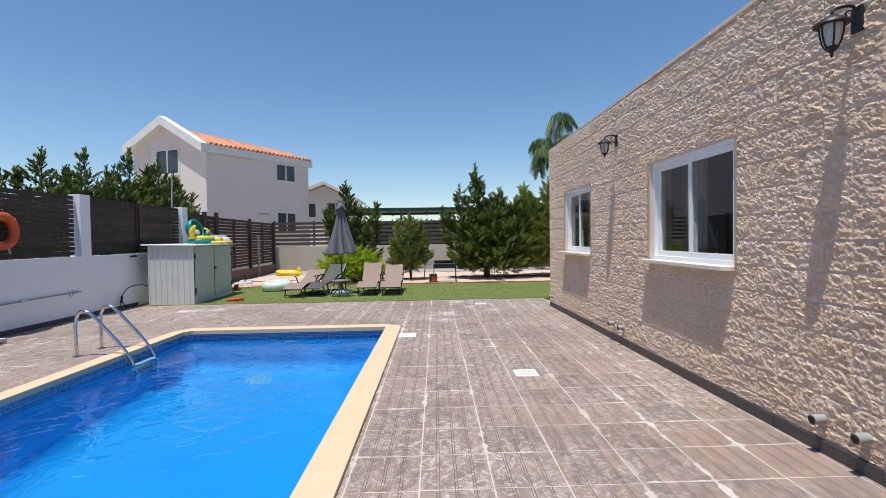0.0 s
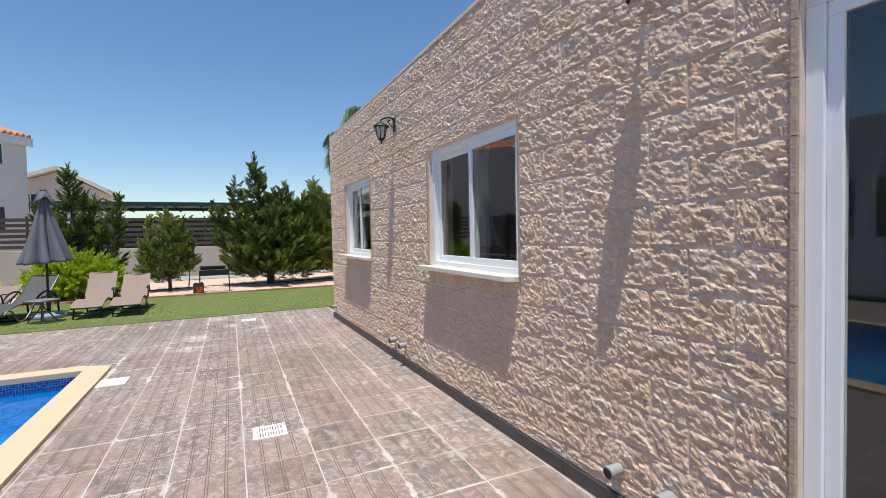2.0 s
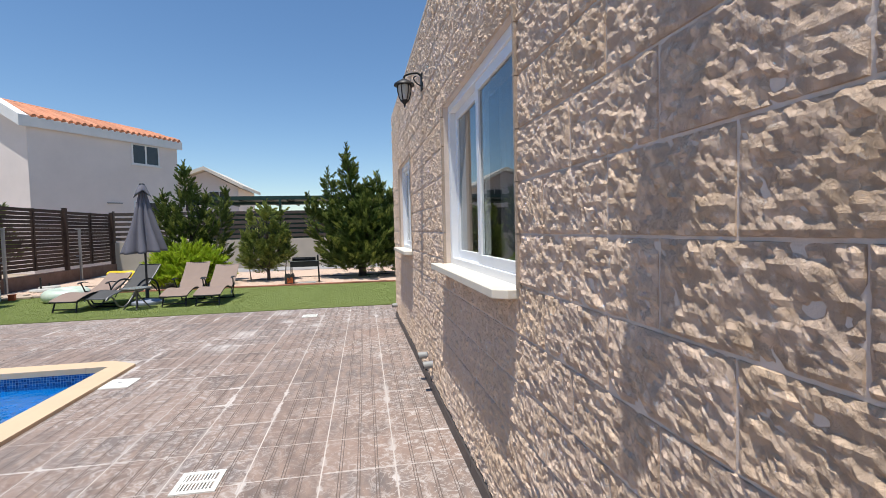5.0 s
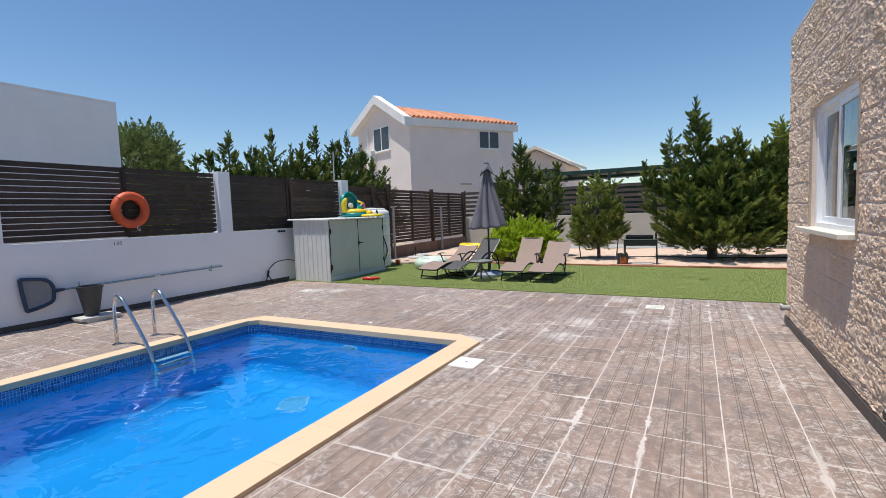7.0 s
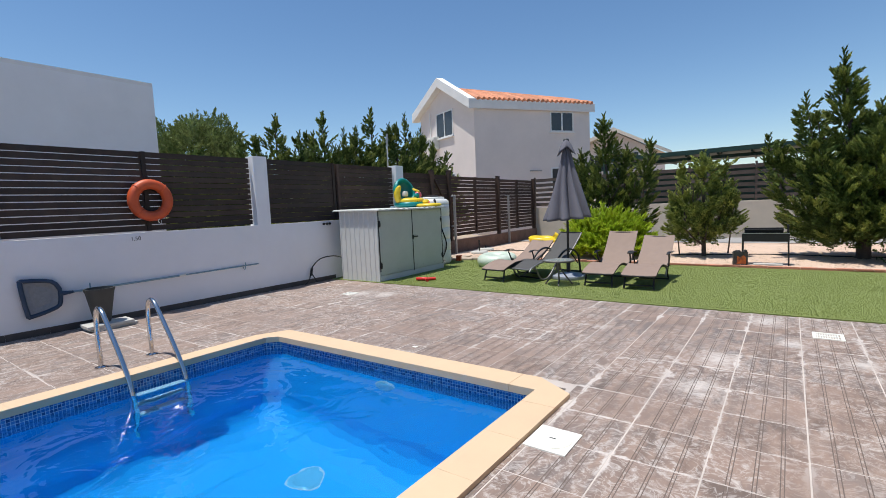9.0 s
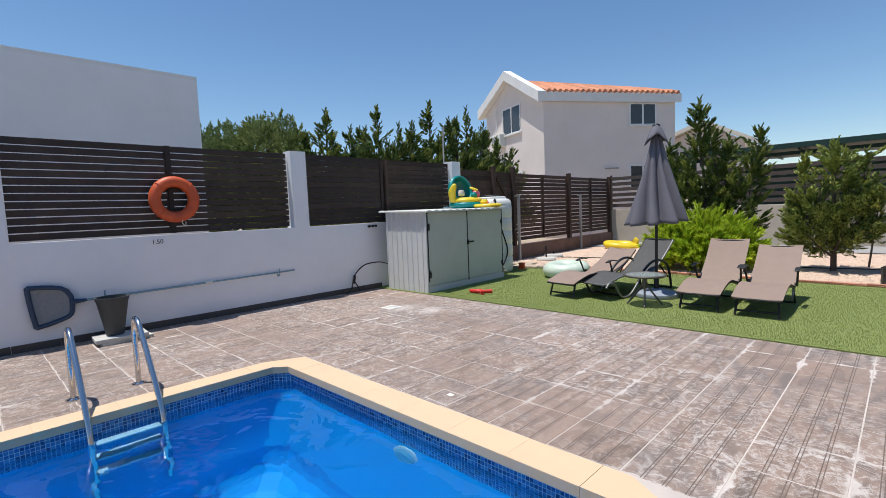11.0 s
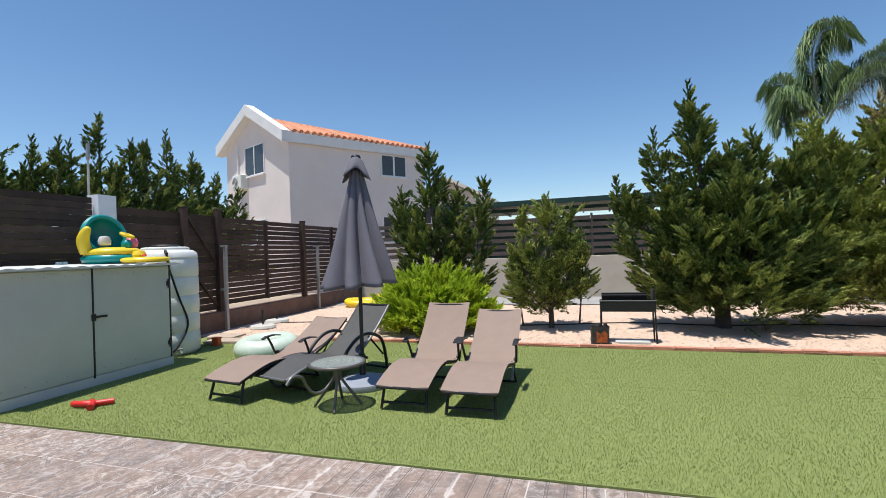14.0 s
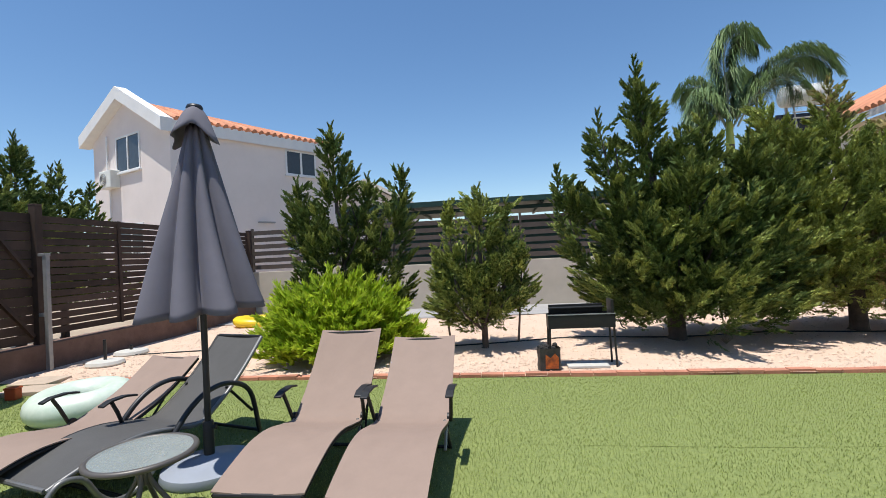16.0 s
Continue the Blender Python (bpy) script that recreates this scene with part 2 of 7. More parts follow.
def mosaic_material():
    """Small glass mosaic in blues, each piece its own shade, with pale grout."""
    m = mat("pool_mosaic", (0.05, 0.16, 0.4), 0.25)
    b = m.node_tree.nodes["Principled BSDF"]
    geo = node(m, "ShaderNodeNewGeometry")
    sc = node(m, "ShaderNodeVectorMath")
    sc.operation = 'SCALE'
    sc.inputs["Scale"].default_value = 1 / 0.026
    link(m, geo.outputs["Position"], sc.inputs[0])
    off = node(m, "ShaderNodeVectorMath")
    off.operation = 'ADD'
    off.inputs[1].default_value = (0.37, 0.41, 0.13)
    link(m, sc.outputs[0], off.inputs[0])
    fl = node(m, "ShaderNodeVectorMath")
    fl.operation = 'FLOOR'
    link(m, off.outputs[0], fl.inputs[0])
    wnz = node(m, "ShaderNodeTexWhiteNoise")
    link(m, fl.outputs[0], wnz.inputs["Vector"])
    ramp = node(m, "ShaderNodeValToRGB")
    e = ramp.color_ramp.elements
    e[0].position, e[0].color = 0.0, (0.012, 0.035, 0.14, 1)
    e[1].position, e[1].color = 1.0, (0.07, 0.21, 0.42, 1)
    mid = ramp.color_ramp.elements.new(0.5)
    mid.color = (0.03, 0.12, 0.34, 1)
    link(m, wnz.outputs["Value"], ramp.inputs["Fac"])
    fr = node(m, "ShaderNodeVectorMath")
    fr.operation = 'FRACTION'
    link(m, off.outputs[0], fr.inputs[0])
    sep = node(m, "ShaderNodeSeparateXYZ")
    link(m, fr.outputs[0], sep.inputs[0])
    lo = node(m, "ShaderNodeMath")
    lo.operation = 'LESS_THAN'
    lo.inputs[1].default_value = 0.14
    # the grout runs both ways: level lines, and upright ones along the wall's own direction
    side = node(m, "ShaderNodeSeparateXYZ")
    link(m, geo.outputs["Normal"], side.inputs[0])
    flat = node(m, "ShaderNodeMath")
    flat.operation = 'ABSOLUTE'
    link(m, side.outputs["X"], flat.inputs[0])
    pick = node(m, "ShaderNodeMath")
    pick.operation = 'GREATER_THAN'
    pick.inputs[1].default_value = 0.6
    link(m, flat.outputs[0], pick.inputs[0])
    along = node(m, "ShaderNodeMix")
    link(m, pick.outputs[0], along.inputs["Factor"])
    link(m, sep.outputs["X"], along.inputs["A"])
    link(m, sep.outputs["Y"], along.inputs["B"])
    least = node(m, "ShaderNodeMath")
    least.operation = 'MINIMUM'
    link(m, sep.outputs["Z"], least.inputs[0])
    link(m, along.outputs["Result"], least.inputs[1])
    link(m, least.outputs[0], lo.inputs[0])
    mx = node(m, "ShaderNodeMix")
    mx.data_type = 'RGBA'
    mx.inputs["B"].default_value = (0.36, 0.46, 0.55, 1)
    link(m, lo.outputs[0], mx.inputs["Factor"])
    link(m, ramp.outputs["Color"], mx.inputs["A"])
    link(m, mx.outputs["Result"], b.inputs["Base Color"])
    return m


def water_material():
    m = bpy.data.materials.new("pool_water")
    m.use_nodes = True
    b = m.node_tree.nodes["Principled BSDF"]
    b.inputs["Base Color"].default_value = (0.045, 0.16, 0.345, 1)
    b.inputs["Roughness"].default_value = 0.0
    b.inputs["IOR"].default_value = 1.33
    b.inputs["Transmission Weight"].default_value = 1.0
    geo = node(m, "ShaderNodeNewGeometry")
    n = node(m, "ShaderNodeTexNoise", Scale=3.2, Detail=2.5, Distortion=0.6)
    link(m, geo.outputs["Position"], n.inputs["Vector"])
    bp = node(m, "ShaderNodeBump", Strength=0.15, Distance=0.12)
    link(m, n.outputs["Fac"], bp.inputs["Height"])
    link(m, bp.outputs["Normal"], b.inputs["Normal"])
    return m


def glass_material(name, tint):
    m = bpy.data.materials.new(name)
    m.use_nodes = True
    b = m.node_tree.nodes["Principled BSDF"]
    b.inputs["Base Color"].default_value = (*tint, 1)
    b.inputs["Roughness"].default_value = 0.0
    b.inputs["IOR"].default_value = 1.62
    b.inputs["Transmission Weight"].default_value = 1.0
    return m


STONE = stone_material()
TILE = tile_material()
MOSAIC = mosaic_material()
WATER = water_material()
GLASS = glass_material("tinted_window_glass", (0.62, 0.68, 0.70))
DARKGLASS = mat("dark_far_window_glass", (0.06, 0.065, 0.07), 0.08, 0, 0.1)
MORTAR = mat("pale_mortar", (0.748, 0.627, 0.528), 0.95, 0, 0.1, 8, 0.4, 120)
# the shallow grooves barely shade themselves, so their shade is in this colour
GROOVE = mat("groove_shade_tone", (0.175, 0.135, 0.115), 0.9, 0, 0.15, 20)
GROUT = mat("lime_grout", (0.60, 0.53, 0.48), 0.95, 0, 0.14, 1.2, 0.3, 120)
REVEAL = mat("tan_reveal_stone", (0.48, 0.37, 0.28), 0.85, 0, 0.12, 9, 0.5, 60)
SKIRT = mat("dark_skirting_tile", (0.075, 0.065, 0.062), 0.5, 0, 0.12, 5)
COPING = mat("cream_coping_stone", (0.66, 0.475, 0.305), 0.75, 0, 0.05, 3, 0.15, 150, second=(0.61, 0.445, 0.29), rnd=0.012)
LINER = mat("blue_pool_plaster", (0.002, 0.47, 0.80), 0.6, 0, 0.04, 1.5)
WHITEWALL = mat("white_render", (0.82, 0.82, 0.835), 0.9, 0, 0.04, 1.3, 0.25, 180, second=(0.77, 0.775, 0.785))
NEIGHBOUR = mat("grey_white_render", (0.82, 0.82, 0.835), 0.9, 0, 0.04, 1.0, 0.2, 150)
VILLAWALL = mat("villa_render", (0.80, 0.71, 0.66), 0.9, 0, 0.05, 0.7, 0.2, 60)
WHITEPAINT = mat("white_paint", (0.80, 0.79, 0.77), 0.7, 0, 0.05, 2.0)
ALU = mat("white_aluminium", (0.80, 0.81, 0.82), 0.35, 0, 0.02, 3)
SILL = mat("cream_marble_sill", (0.76, 0.69, 0.57), 0.5, 0, 0.04, 6)
DARKWOOD = mat("dark_stained_wood", (0.058, 0.039, 0.030), 0.6, 0, 0.2, 5, 0.3, 70, rnd=0.3, spec=0.35)
FADEDWOOD = mat("weathered_brown_wood", (0.078, 0.050, 0.038), 0.75, 0, 0.2, 4, 0.3, 70, rnd=0.3, spec=0.3)
GREYWOOD = mat("grey_brown_slats", (0.085, 0.066, 0.055), 0.8, 0, 0.15, 4, rnd=0.2)
LOWWALL = mat("peeling_brown_paint", (0.20, 0.12, 0.09), 0.85, 0, 0.2, 3.5, 0.4, 50, second=(0.12, 0.07, 0.052))
CREAMWALL = mat("cream_concrete", (0.52, 0.46, 0.38), 0.9, 0, 0.08, 1.5, 0.3, 50)
GALV = mat("galvanised_steel", (0.38, 0.38, 0.38), 0.5, 0.5, 0.1, 12)
TAUPEMETAL = mat("taupe_powder_coat", (0.11, 0.10, 0.09), 0.45, 0.2, 0.1, 10)
DULLALU = mat("dull_aluminium", (0.22, 0.22, 0.215), 0.45, 0.6, 0.1, 10)
STEEL = mat("stainless_steel", (0.62, 0.61, 0.60), 0.16, 1.0, 0.03, 8)
BLACK = mat("black_metal", (0.018, 0.018, 0.018), 0.5, 0.2, 0.15, 12)
DARKPOLE = mat("anthracite_pole", (0.03, 0.032, 0.035), 0.4, 0.3, 0.1, 10)
RUBBER = mat("black_rubber", (0.012, 0.012, 0.013), 0.6, 0, 0.1, 10)
SHEDSIDE = mat("pale_shed_sheet", (0.62, 0.63, 0.60), 0.5, 0, 0.05, 3)
# darker than the side sheet: the shade on the front is in this colour
SHEDDOOR = mat("shaded_sage_board", (0.50, 0.53, 0.49), 0.55, 0, 0.05, 2.5, 0.1, 40)
SLING = mat("taupe_sling_mesh", (0.277, 0.199, 0.157), 0.75, 0, 0.05, 8, 0.4, 500)
GREYSLING = mat("charcoal_sling_mesh", (0.075, 0.073, 0.070), 0.7, 0, 0.08, 8, 0.4, 500)
CANOPY = mat("slate_grey_canvas", (0.168, 0.163, 0.192), 0.85, 0, 0.07, 4, 0.25, 300, trans=0.12)
PALEPLASTIC = mat("pale_grey_plastic", (0.288, 0.317, 0.37), 0.5, 0, 0.06, 6)
TANKWHITE = mat("white_polyethylene", (0.72, 0.73, 0.70), 0.45, 0, 0.05, 4)
ORANGE = mat("orange_lifebuoy_plastic", (0.62, 0.10, 0.025), 0.5, 0, 0.1, 6, second=(0.5, 0.075, 0.02))
YELLOW = mat("yellow_vinyl", (0.80, 0.58, 0.03), 0.35, 0, 0.05, 5)
TEAL = mat("teal_vinyl", (0.0, 0.25, 0.25), 0.35, 0, 0.06, 5)
PINK = mat("pink_vinyl", (0.75, 0.16, 0.26), 0.35, 0, 0.05, 5)
RED = mat("red_plastic", (0.66, 0.03, 0.025), 0.4, 0, 0.06, 6)
MINT = mat("mint_white_vinyl", (0.45, 0.56, 0.45), 0.4, 0, 0.15, 7, second=(0.62, 0.67, 0.58))
NAVY = mat("navy_plastic", (0.02, 0.05, 0.10), 0.45, 0, 0.08, 6)
NETTING = mat("grey_net", (0.24, 0.26, 0.28), 0.8, 0, 0.1, 30)
POLEBLUE = mat("blue_grey_pole", (0.24, 0.36, 0.42), 0.4, 0.3, 0.06, 5)
POT = mat("charcoal_pot", (0.05, 0.055, 0.055), 0.6, 0, 0.1, 8)
SLAB = mat("pale_concrete_slab", (0.55, 0.54, 0.50), 0.9, 0, 0.1, 6, 0.3, 90)
KERB = mat("terracotta_brick", (0.52, 0.22, 0.14), 0.85, 0, 0.15, 8, 0.4, 90, rnd=0.14)
SANDSLAB = mat("sand_stone_slab", (0.50, 0.40, 0.31), 0.9, 0, 0.12, 6, 0.3, 60)
PIPE = mat("grey_pvc", (0.33, 0.33, 0.32), 0.5, 0, 0.08, 8)
ROOFTILE = mat("orange_roof_tile", (0.68, 0.29, 0.16), 0.8, 0, 0.15, 2, rnd=0.15, island=0.15)
FROST = mat("frosted_table_glass", (0.36, 0.40, 0.38), 0.25, 0, 0.06, 5, spec=0.7)
fm = node(FROST, "ShaderNodeMixShader", Fac=0.4)
link(FROST, FROST.node_tree.nodes["Principled BSDF"].outputs[0], fm.inputs[1])
link(FROST, node(FROST, "ShaderNodeBsdfTransparent").outputs[0], fm.inputs[2])
link(FROST, fm.outputs[0], FROST.node_tree.nodes["Material Output"].inputs["Surface"])
EARTH = mat("dry_earth", (0.42, 0.33, 0.24), 0.95, 0, 0.15, 0.8, 0.5, 30)
GRAVEL = mat("pale_gravel", (0.643, 0.477, 0.368), 0.95, 0, 0.1, 1.5, 1.0, 45, second=(0.579, 0.426, 0.321))
PEBBLE = mat("pale_pebbles", (0.661, 0.5, 0.383), 0.9, 0, 0.1, 3, island=0.22)
GREYGRAVEL = mat("grey_gravel", (0.36, 0.35, 0.34), 0.95, 0, 0.1, 2, 1.0, 45)
TURF = mat("turf_backing", (0.23, 0.27, 0.082), 0.95, 0, 0.3, 38.0, 0.6, 120, second=(0.14, 0.175, 0.052))
BLADE = mat("artificial_grass", (0.335, 0.385, 0.122), 0.7, 0, 0.12, 2.0, second=(0.28, 0.335, 0.105), island=0.42, trans=0.35, spec=0.2)
BARK = mat("grey_brown_bark", (0.13, 0.10, 0.08), 0.95, 0, 0.2, 14, 0.8, 40)
JUNIPER = mat("juniper_leaf", (0.165, 0.205, 0.05), 0.65, 0, 0.2, 2.6, second=(0.075, 0.12, 0.032), island=0.5, trans=0.15, spec=0.2)
JUNIPER2 = mat("olive_juniper_leaf", (0.40, 0.42, 0.105), 0.65, 0, 0.2, 2.4, second=(0.23, 0.285, 0.075), island=0.4, trans=0.15, spec=0.2)
RUSTLEAF = mat("browned_leaf", (0.42, 0.28, 0.14), 0.8, 0, 0.2, 2.0, second=(0.24, 0.25, 0.09), island=0.4, trans=0.25, spec=0.2)
BRIGHTLEAF = mat("bright_green_leaf", (0.519, 0.603, 0.048), 0.55, 0, 0.15, 3, second=(0.346, 0.484, 0.0384), island=0.3, trans=0.4, spec=0.3)
PALMLEAF = mat("palm_frond", (0.20, 0.29, 0.12), 0.4, 0, 0.15, 1, island=0.3, trans=0.2)
PALMSTEM = mat("palm_midrib", (0.42, 0.43, 0.33), 0.6, 0, 0.1, 6)
OLIVE = mat("grey_green_leaf", (0.20, 0.26, 0.085), 0.8, 0, 0.15, 1, island=0.35, trans=0.2)
DRYGRASS = mat("dry_twigs", (0.30, 0.22, 0.14), 0.9, 0, 0.15, 5)
INTERIOR = mat("interior_paint", (0.30, 0.29, 0.28), 0.9, 0, 0.04, 2)
CURTAIN = mat("pale_curtain", (0.62, 0.60, 0.58), 0.9, 0, 0.06, 6)
GREENSTEEL = mat("dark_green_steel", (0.02, 0.055, 0.04), 0.5, 0.2, 0.1, 4)
SOLAR = mat("solar_panel", (0.02, 0.03, 0.06), 0.15, 0, 0.05, 3)
FIREPRINT = mat("firewood_bag_print", (0.70, 0.16, 0.02), 0.6, 0, 0.4, 14, second=(0.10, 0.03, 0.02))
PAPERBLACK = mat("printed_dark_bag", (0.06, 0.055, 0.05), 0.6, 0, 0.3, 20)
CHARCOAL = mat("charred_wood", (0.03, 0.028, 0.026), 0.9, 0, 0.2, 20)
LIGHTLENS = mat("pool_light_lens", (0.22, 0.62, 0.70), 0.3, 0, 0.12, 40)
FROSTLAMP = mat("lantern_glass", (0.50, 0.50, 0.47), 0.3, 0, 0.08, 10)
PLASTICWHITE = mat("white_plastic", (0.78, 0.77, 0.70), 0.5, 0, 0.04, 5)

# ---- mesh helpers ----


class MB:
    """Gathers vertices and faces of one mesh."""

    def __init__(self):
        self.v, self.f = [], []

    def add(self, verts, faces):
        n = len(self.v)
        self.v += [tuple(p) for p in verts]
        self.f += [tuple(i + n for i in f) for f in faces]
        return self

    def box(self, x0, y0, z0, x1, y1, z1):
        v = [(x0, y0, z0), (x1, y0, z0), (x1, y1, z0), (x0, y1, z0), (x0, y0, z1), (x1, y0, z1), (x1, y1, z1), (x0, y1, z1)]
        return self.add(v, [(0, 3, 2, 1), (4, 5, 6, 7), (0, 1, 5, 4), (1, 2, 6, 5), (2, 3, 7, 6), (3, 0, 4, 7)])

    def prism(self, poly, z0, z1):
        n = len(poly)
        v = [(x, y, z0) for x, y in poly] + [(x, y, z1) for x, y in poly]
        f = [tuple(reversed(range(n))), tuple(range(n, 2 * n))]
        f += [(i, (i + 1) % n, n + (i + 1) % n, n + i) for i in range(n)]
        return self.add(v, f)

    def tube(self, path, r, n=8, loop=False):
        pts = [Vector(p) for p in path]
        m = len(pts)
        rs = r if isinstance(r, (list, tuple)) else [r] * m
        up = None
        rings = []
        for i, p in enumerate(pts):
            a = pts[(i - 1) % m] if loop else pts[max(i - 1, 0)]
            b = pts[(i + 1) % m] if loop else pts[min(i + 1, m - 1)]
            d = (b - a).normalized()
            if up is None:
                up = d.orthogonal().normalized()
            up = (up - d * up.dot(d))
            up = up.normalized() if up.length > 1e-6 else d.orthogonal().normalized()
            side = d.cross(up)
            rings.append([p + (up * math.cos(2 * math.pi * k / n) + side * math.sin(2 * math.pi * k / n)) * rs[i] for k in range(n)])
        v = [q for ring in rings for q in ring]
        f = []
        for i in range(m if loop else m - 1):
            j = (i + 1) % m
            for k in range(n):
                l = (k + 1) % n
                f.append((i * n + k, i * n + l, j * n + l, j * n + k))
        if not loop:
            f.append(tuple(reversed(range(n))))
            f.append(tuple(range((m - 1) * n, m * n)))
        return self.add(v, f)

    def lathe(self, prof, n=24, cx=0.0, cy=0.0, sx=1.0, sy=1.0):
        v, f = [], []
        for r, z in prof:
            v += [(cx + sx * r * math.cos(2 * math.pi * k / n), cy + sy * r * math.sin(2 * math.pi * k / n), z) for k in range(n)]
        for i in range(len(prof) - 1):
            for k in range(n):
                l = (k + 1) % n
                f.append((i * n + k, i * n + l, (i + 1) * n + l, (i + 1) * n + k))
        f.append(tuple(reversed(range(n))))
        f.append(tuple(range((len(prof) - 1) * n, len(prof) * n)))
        return self.add(v, f)

    def mesh(self, name, material, smooth=False):
        me = bpy.data.meshes.new(name)
        me.from_pydata(self.v, [], self.f)
        me.materials.append(material)
        if smooth:
            me.polygons.foreach_set("use_smooth", [True] * len(me.polygons))
        me.update()
        return me


def part(name, mb, material, parent=None, label="", bevel=0.0, smooth=False):
    ob = new(name, mb.mesh(name, material, smooth))
    if parent:
        ob.parent = parent
    if label:
        tagged(ob, label)
    if bevel:
        md = ob.modifiers.new("bevel", 'BEVEL')
        md.width, md.segments, md.limit_method, md.angle_limit = bevel, 2, 'ANGLE', radians(40)
    elif smooth:
        md = ob.modifiers.new("edges", 'EDGE_SPLIT')
        md.split_angle = radians(50)
    return ob


def thing(name, label, category, m=None, group=""):
    ob = tagged(new(name), label, category, group)
    ob.empty_display_size = 0.1
    if m is not None:
        ob.matrix_basis = m
    return ob


def structure(name, mb, material, label, category, bevel=0.0, smooth=False):
    return tagged(part(name, mb, material, None, "", bevel, smooth), label, category, kind="structure")


def triangles(name, tri, material, parent=None, quads=False):
    """A mesh from an array of corners, shape (n, 3 or 4, 3)."""
    n, k = tri.shape[:2]
    me = bpy.data.meshes.new(name)
    me.vertices.add(n * k)
    me.vertices.foreach_set("co", tri.reshape(-1).astype(np.float32))
    me.loops.add(n * k)
    me.loops.foreach_set("vertex_index", np.arange(n * k, dtype=np.int32))
    me.polygons.add(n)
    me.polygons.foreach_set("loop_start", np.arange(0, n * k, k, dtype=np.int32))
    me.materials.append(material)
    me.update(calc_edges=True)
    ob = new(name, me)
    if parent:
        ob.parent = parent
    return ob


def arc(p, q, bulge, n=8):
    """Points from p to q, swung out by the vector bulge."""
    p, q, b = Vector(p), Vector(q), Vector(bulge)
    return [p.lerp(q, i / n) + b * math.sin(math.pi * i / n) for i in range(n + 1)]


def smoothed(pts, n=6):
    """A smooth curve through the points."""
    pts = [Vector(p) for p in pts]
    out = []
    for i in range(len(pts) - 1):
        a, b, c, d = pts[max(i - 1, 0)], pts[i], pts[i + 1], pts[min(i + 2, len(pts) - 1)]
        for k in range(n):
            t = k / n
            out.append(0.5 * (2 * b + (c - a) * t + (2 * a - 5 * b + 4 * c - d) * t * t + (3 * b - a - 3 * c + d) * t ** 3))
    return out + [pts[-1]]


# ---- ground, terrace, pool ----


def skew(x, y):
    """The pool and its tiles lie a little askew to the house."""
    return x + 0.02 * (y - 6.0), y


PX0, PX1, PY0, PY1 = -4.09, -0.835, -0.6, 7.59      # water's edge
OX0, OX1, OY0, OY1 = -4.27, -0.62, -0.9, 7.81      # outer edge of the coping
WALLX = -6.93

# one sheet of ground with the basin cut out
g = MB()
xs, ys = [-400, PX0 - 0.12, PX1 + 0.12, 400], [-300, PY0 - 0.1, PY1 + 0.12, 600]
for i in range(3):
    for j in range(3):
        if (i, j) != (1, 1):
            g.add([(xs[i], ys[j], -0.06), (xs[i + 1], ys[j], -0.06), (xs[i + 1], ys[j + 1], -0.06), (xs[i], ys[j + 1], -0.06)], [(0, 1, 2, 3)])
structure("ground", g, EARTH, "dry sandy earth that runs to the horizon", "ground")

# mortar bed under the tiles
b = MB()
for x0, y0, x1, y1 in ((-7.0, -4.0, OX0 + 0.05, 10.92), (OX1 - 0.05, -4.0, 2.6, 10.92), (OX0 + 0.05, OY1 - 0.05, OX1 - 0.05, 10.92), (OX0 + 0.05, -4.0, OX1 - 0.05, OY0 + 0.05)):
    b.box(x0, y0, -0.05, x1, y1, -0.0018)
paving = structure("pavement", b, GROUT, "terrace paving bed with pale lime joints", "paving")

# basin
w = MB()
p = [skew(PX0, PY0), skew(PX1, PY0), skew(PX1, PY1), skew(PX0 + 0.12, PY1), skew(PX0, PY1 - 0.12)]
n = len(p)
mx_, my_ = sum(q[0] for q in p) / n, sum(q[1] for q in p) / n
# battered walls that run into the floor in a rounded cove
prof = [(0.0, -0.3), (0.20, -1.15)] + [(0.20 + 0.42 * (1 - math.cos(radians(a))), -1.27 - 0.37 * math.sin(radians(a))) for a in (0, 18, 36, 54, 72, 90)]
rings = [[(x - math.copysign(inset, x - mx_), y - math.copysign(inset, y - my_), z) for x, y in p] for inset, z in prof]
w.add([q for ring in rings for q in ring], [tuple(range((len(prof) - 1) * n, len(prof) * n))] + [(k * n + (i + 1) % n, k * n + i, k * n + n + i, k * n + n + (i + 1) % n) for k in range(len(prof) - 1) for i in range(n)])
structure("pool_basin", w, LINER, "bright blue plastered swimming pool basin", "pool")
mo = MB()
mo.add([(x, y, -0.3) for x, y in p] + [(x, y, 0.0) for x, y in p], [(i, n + i, n + (i + 1) % n, (i + 1) % n) for i in range(n)])
structure("pool_tile_band", mo, MOSAIC, "blue glass mosaic band round the waterline", "tile band")
nx, ny = 60, 130
wv, wf = [], []
for j in range(ny + 1):
    for i in range(nx + 1):
        x, y = skew(PX0 - 0.01 + (PX1 - PX0 + 0.02) * i / nx, PY0 + (PY1 - PY0 + 0.005) * j / ny)
        h = 0.006 * noise.noise(Vector((x * 1.7, y * 1.1, 0.3))) + 0.004 * noise.noise(Vector((x * 4.0, y * 3.1, 5.0)))
        wv.append((x, y, -0.125 + h))
wf = [(j * (nx + 1) + i, j * (nx + 1) + i + 1, (j + 1) * (nx + 1) + i + 1, (j + 1) * (nx + 1) + i) for j in range(ny) for i in range(nx)]
water = structure("water", MB().add(wv, wf), WATER, "clear rippled pool water", "water", smooth=True)
water.modifiers.clear()
water.visible_shadow = False

# coping stones, mitred at the chamfered corner
coping = tagged(new("pool_coping"), "cream stone coping round the pool with chamfered corners", "coping", kind="structure")


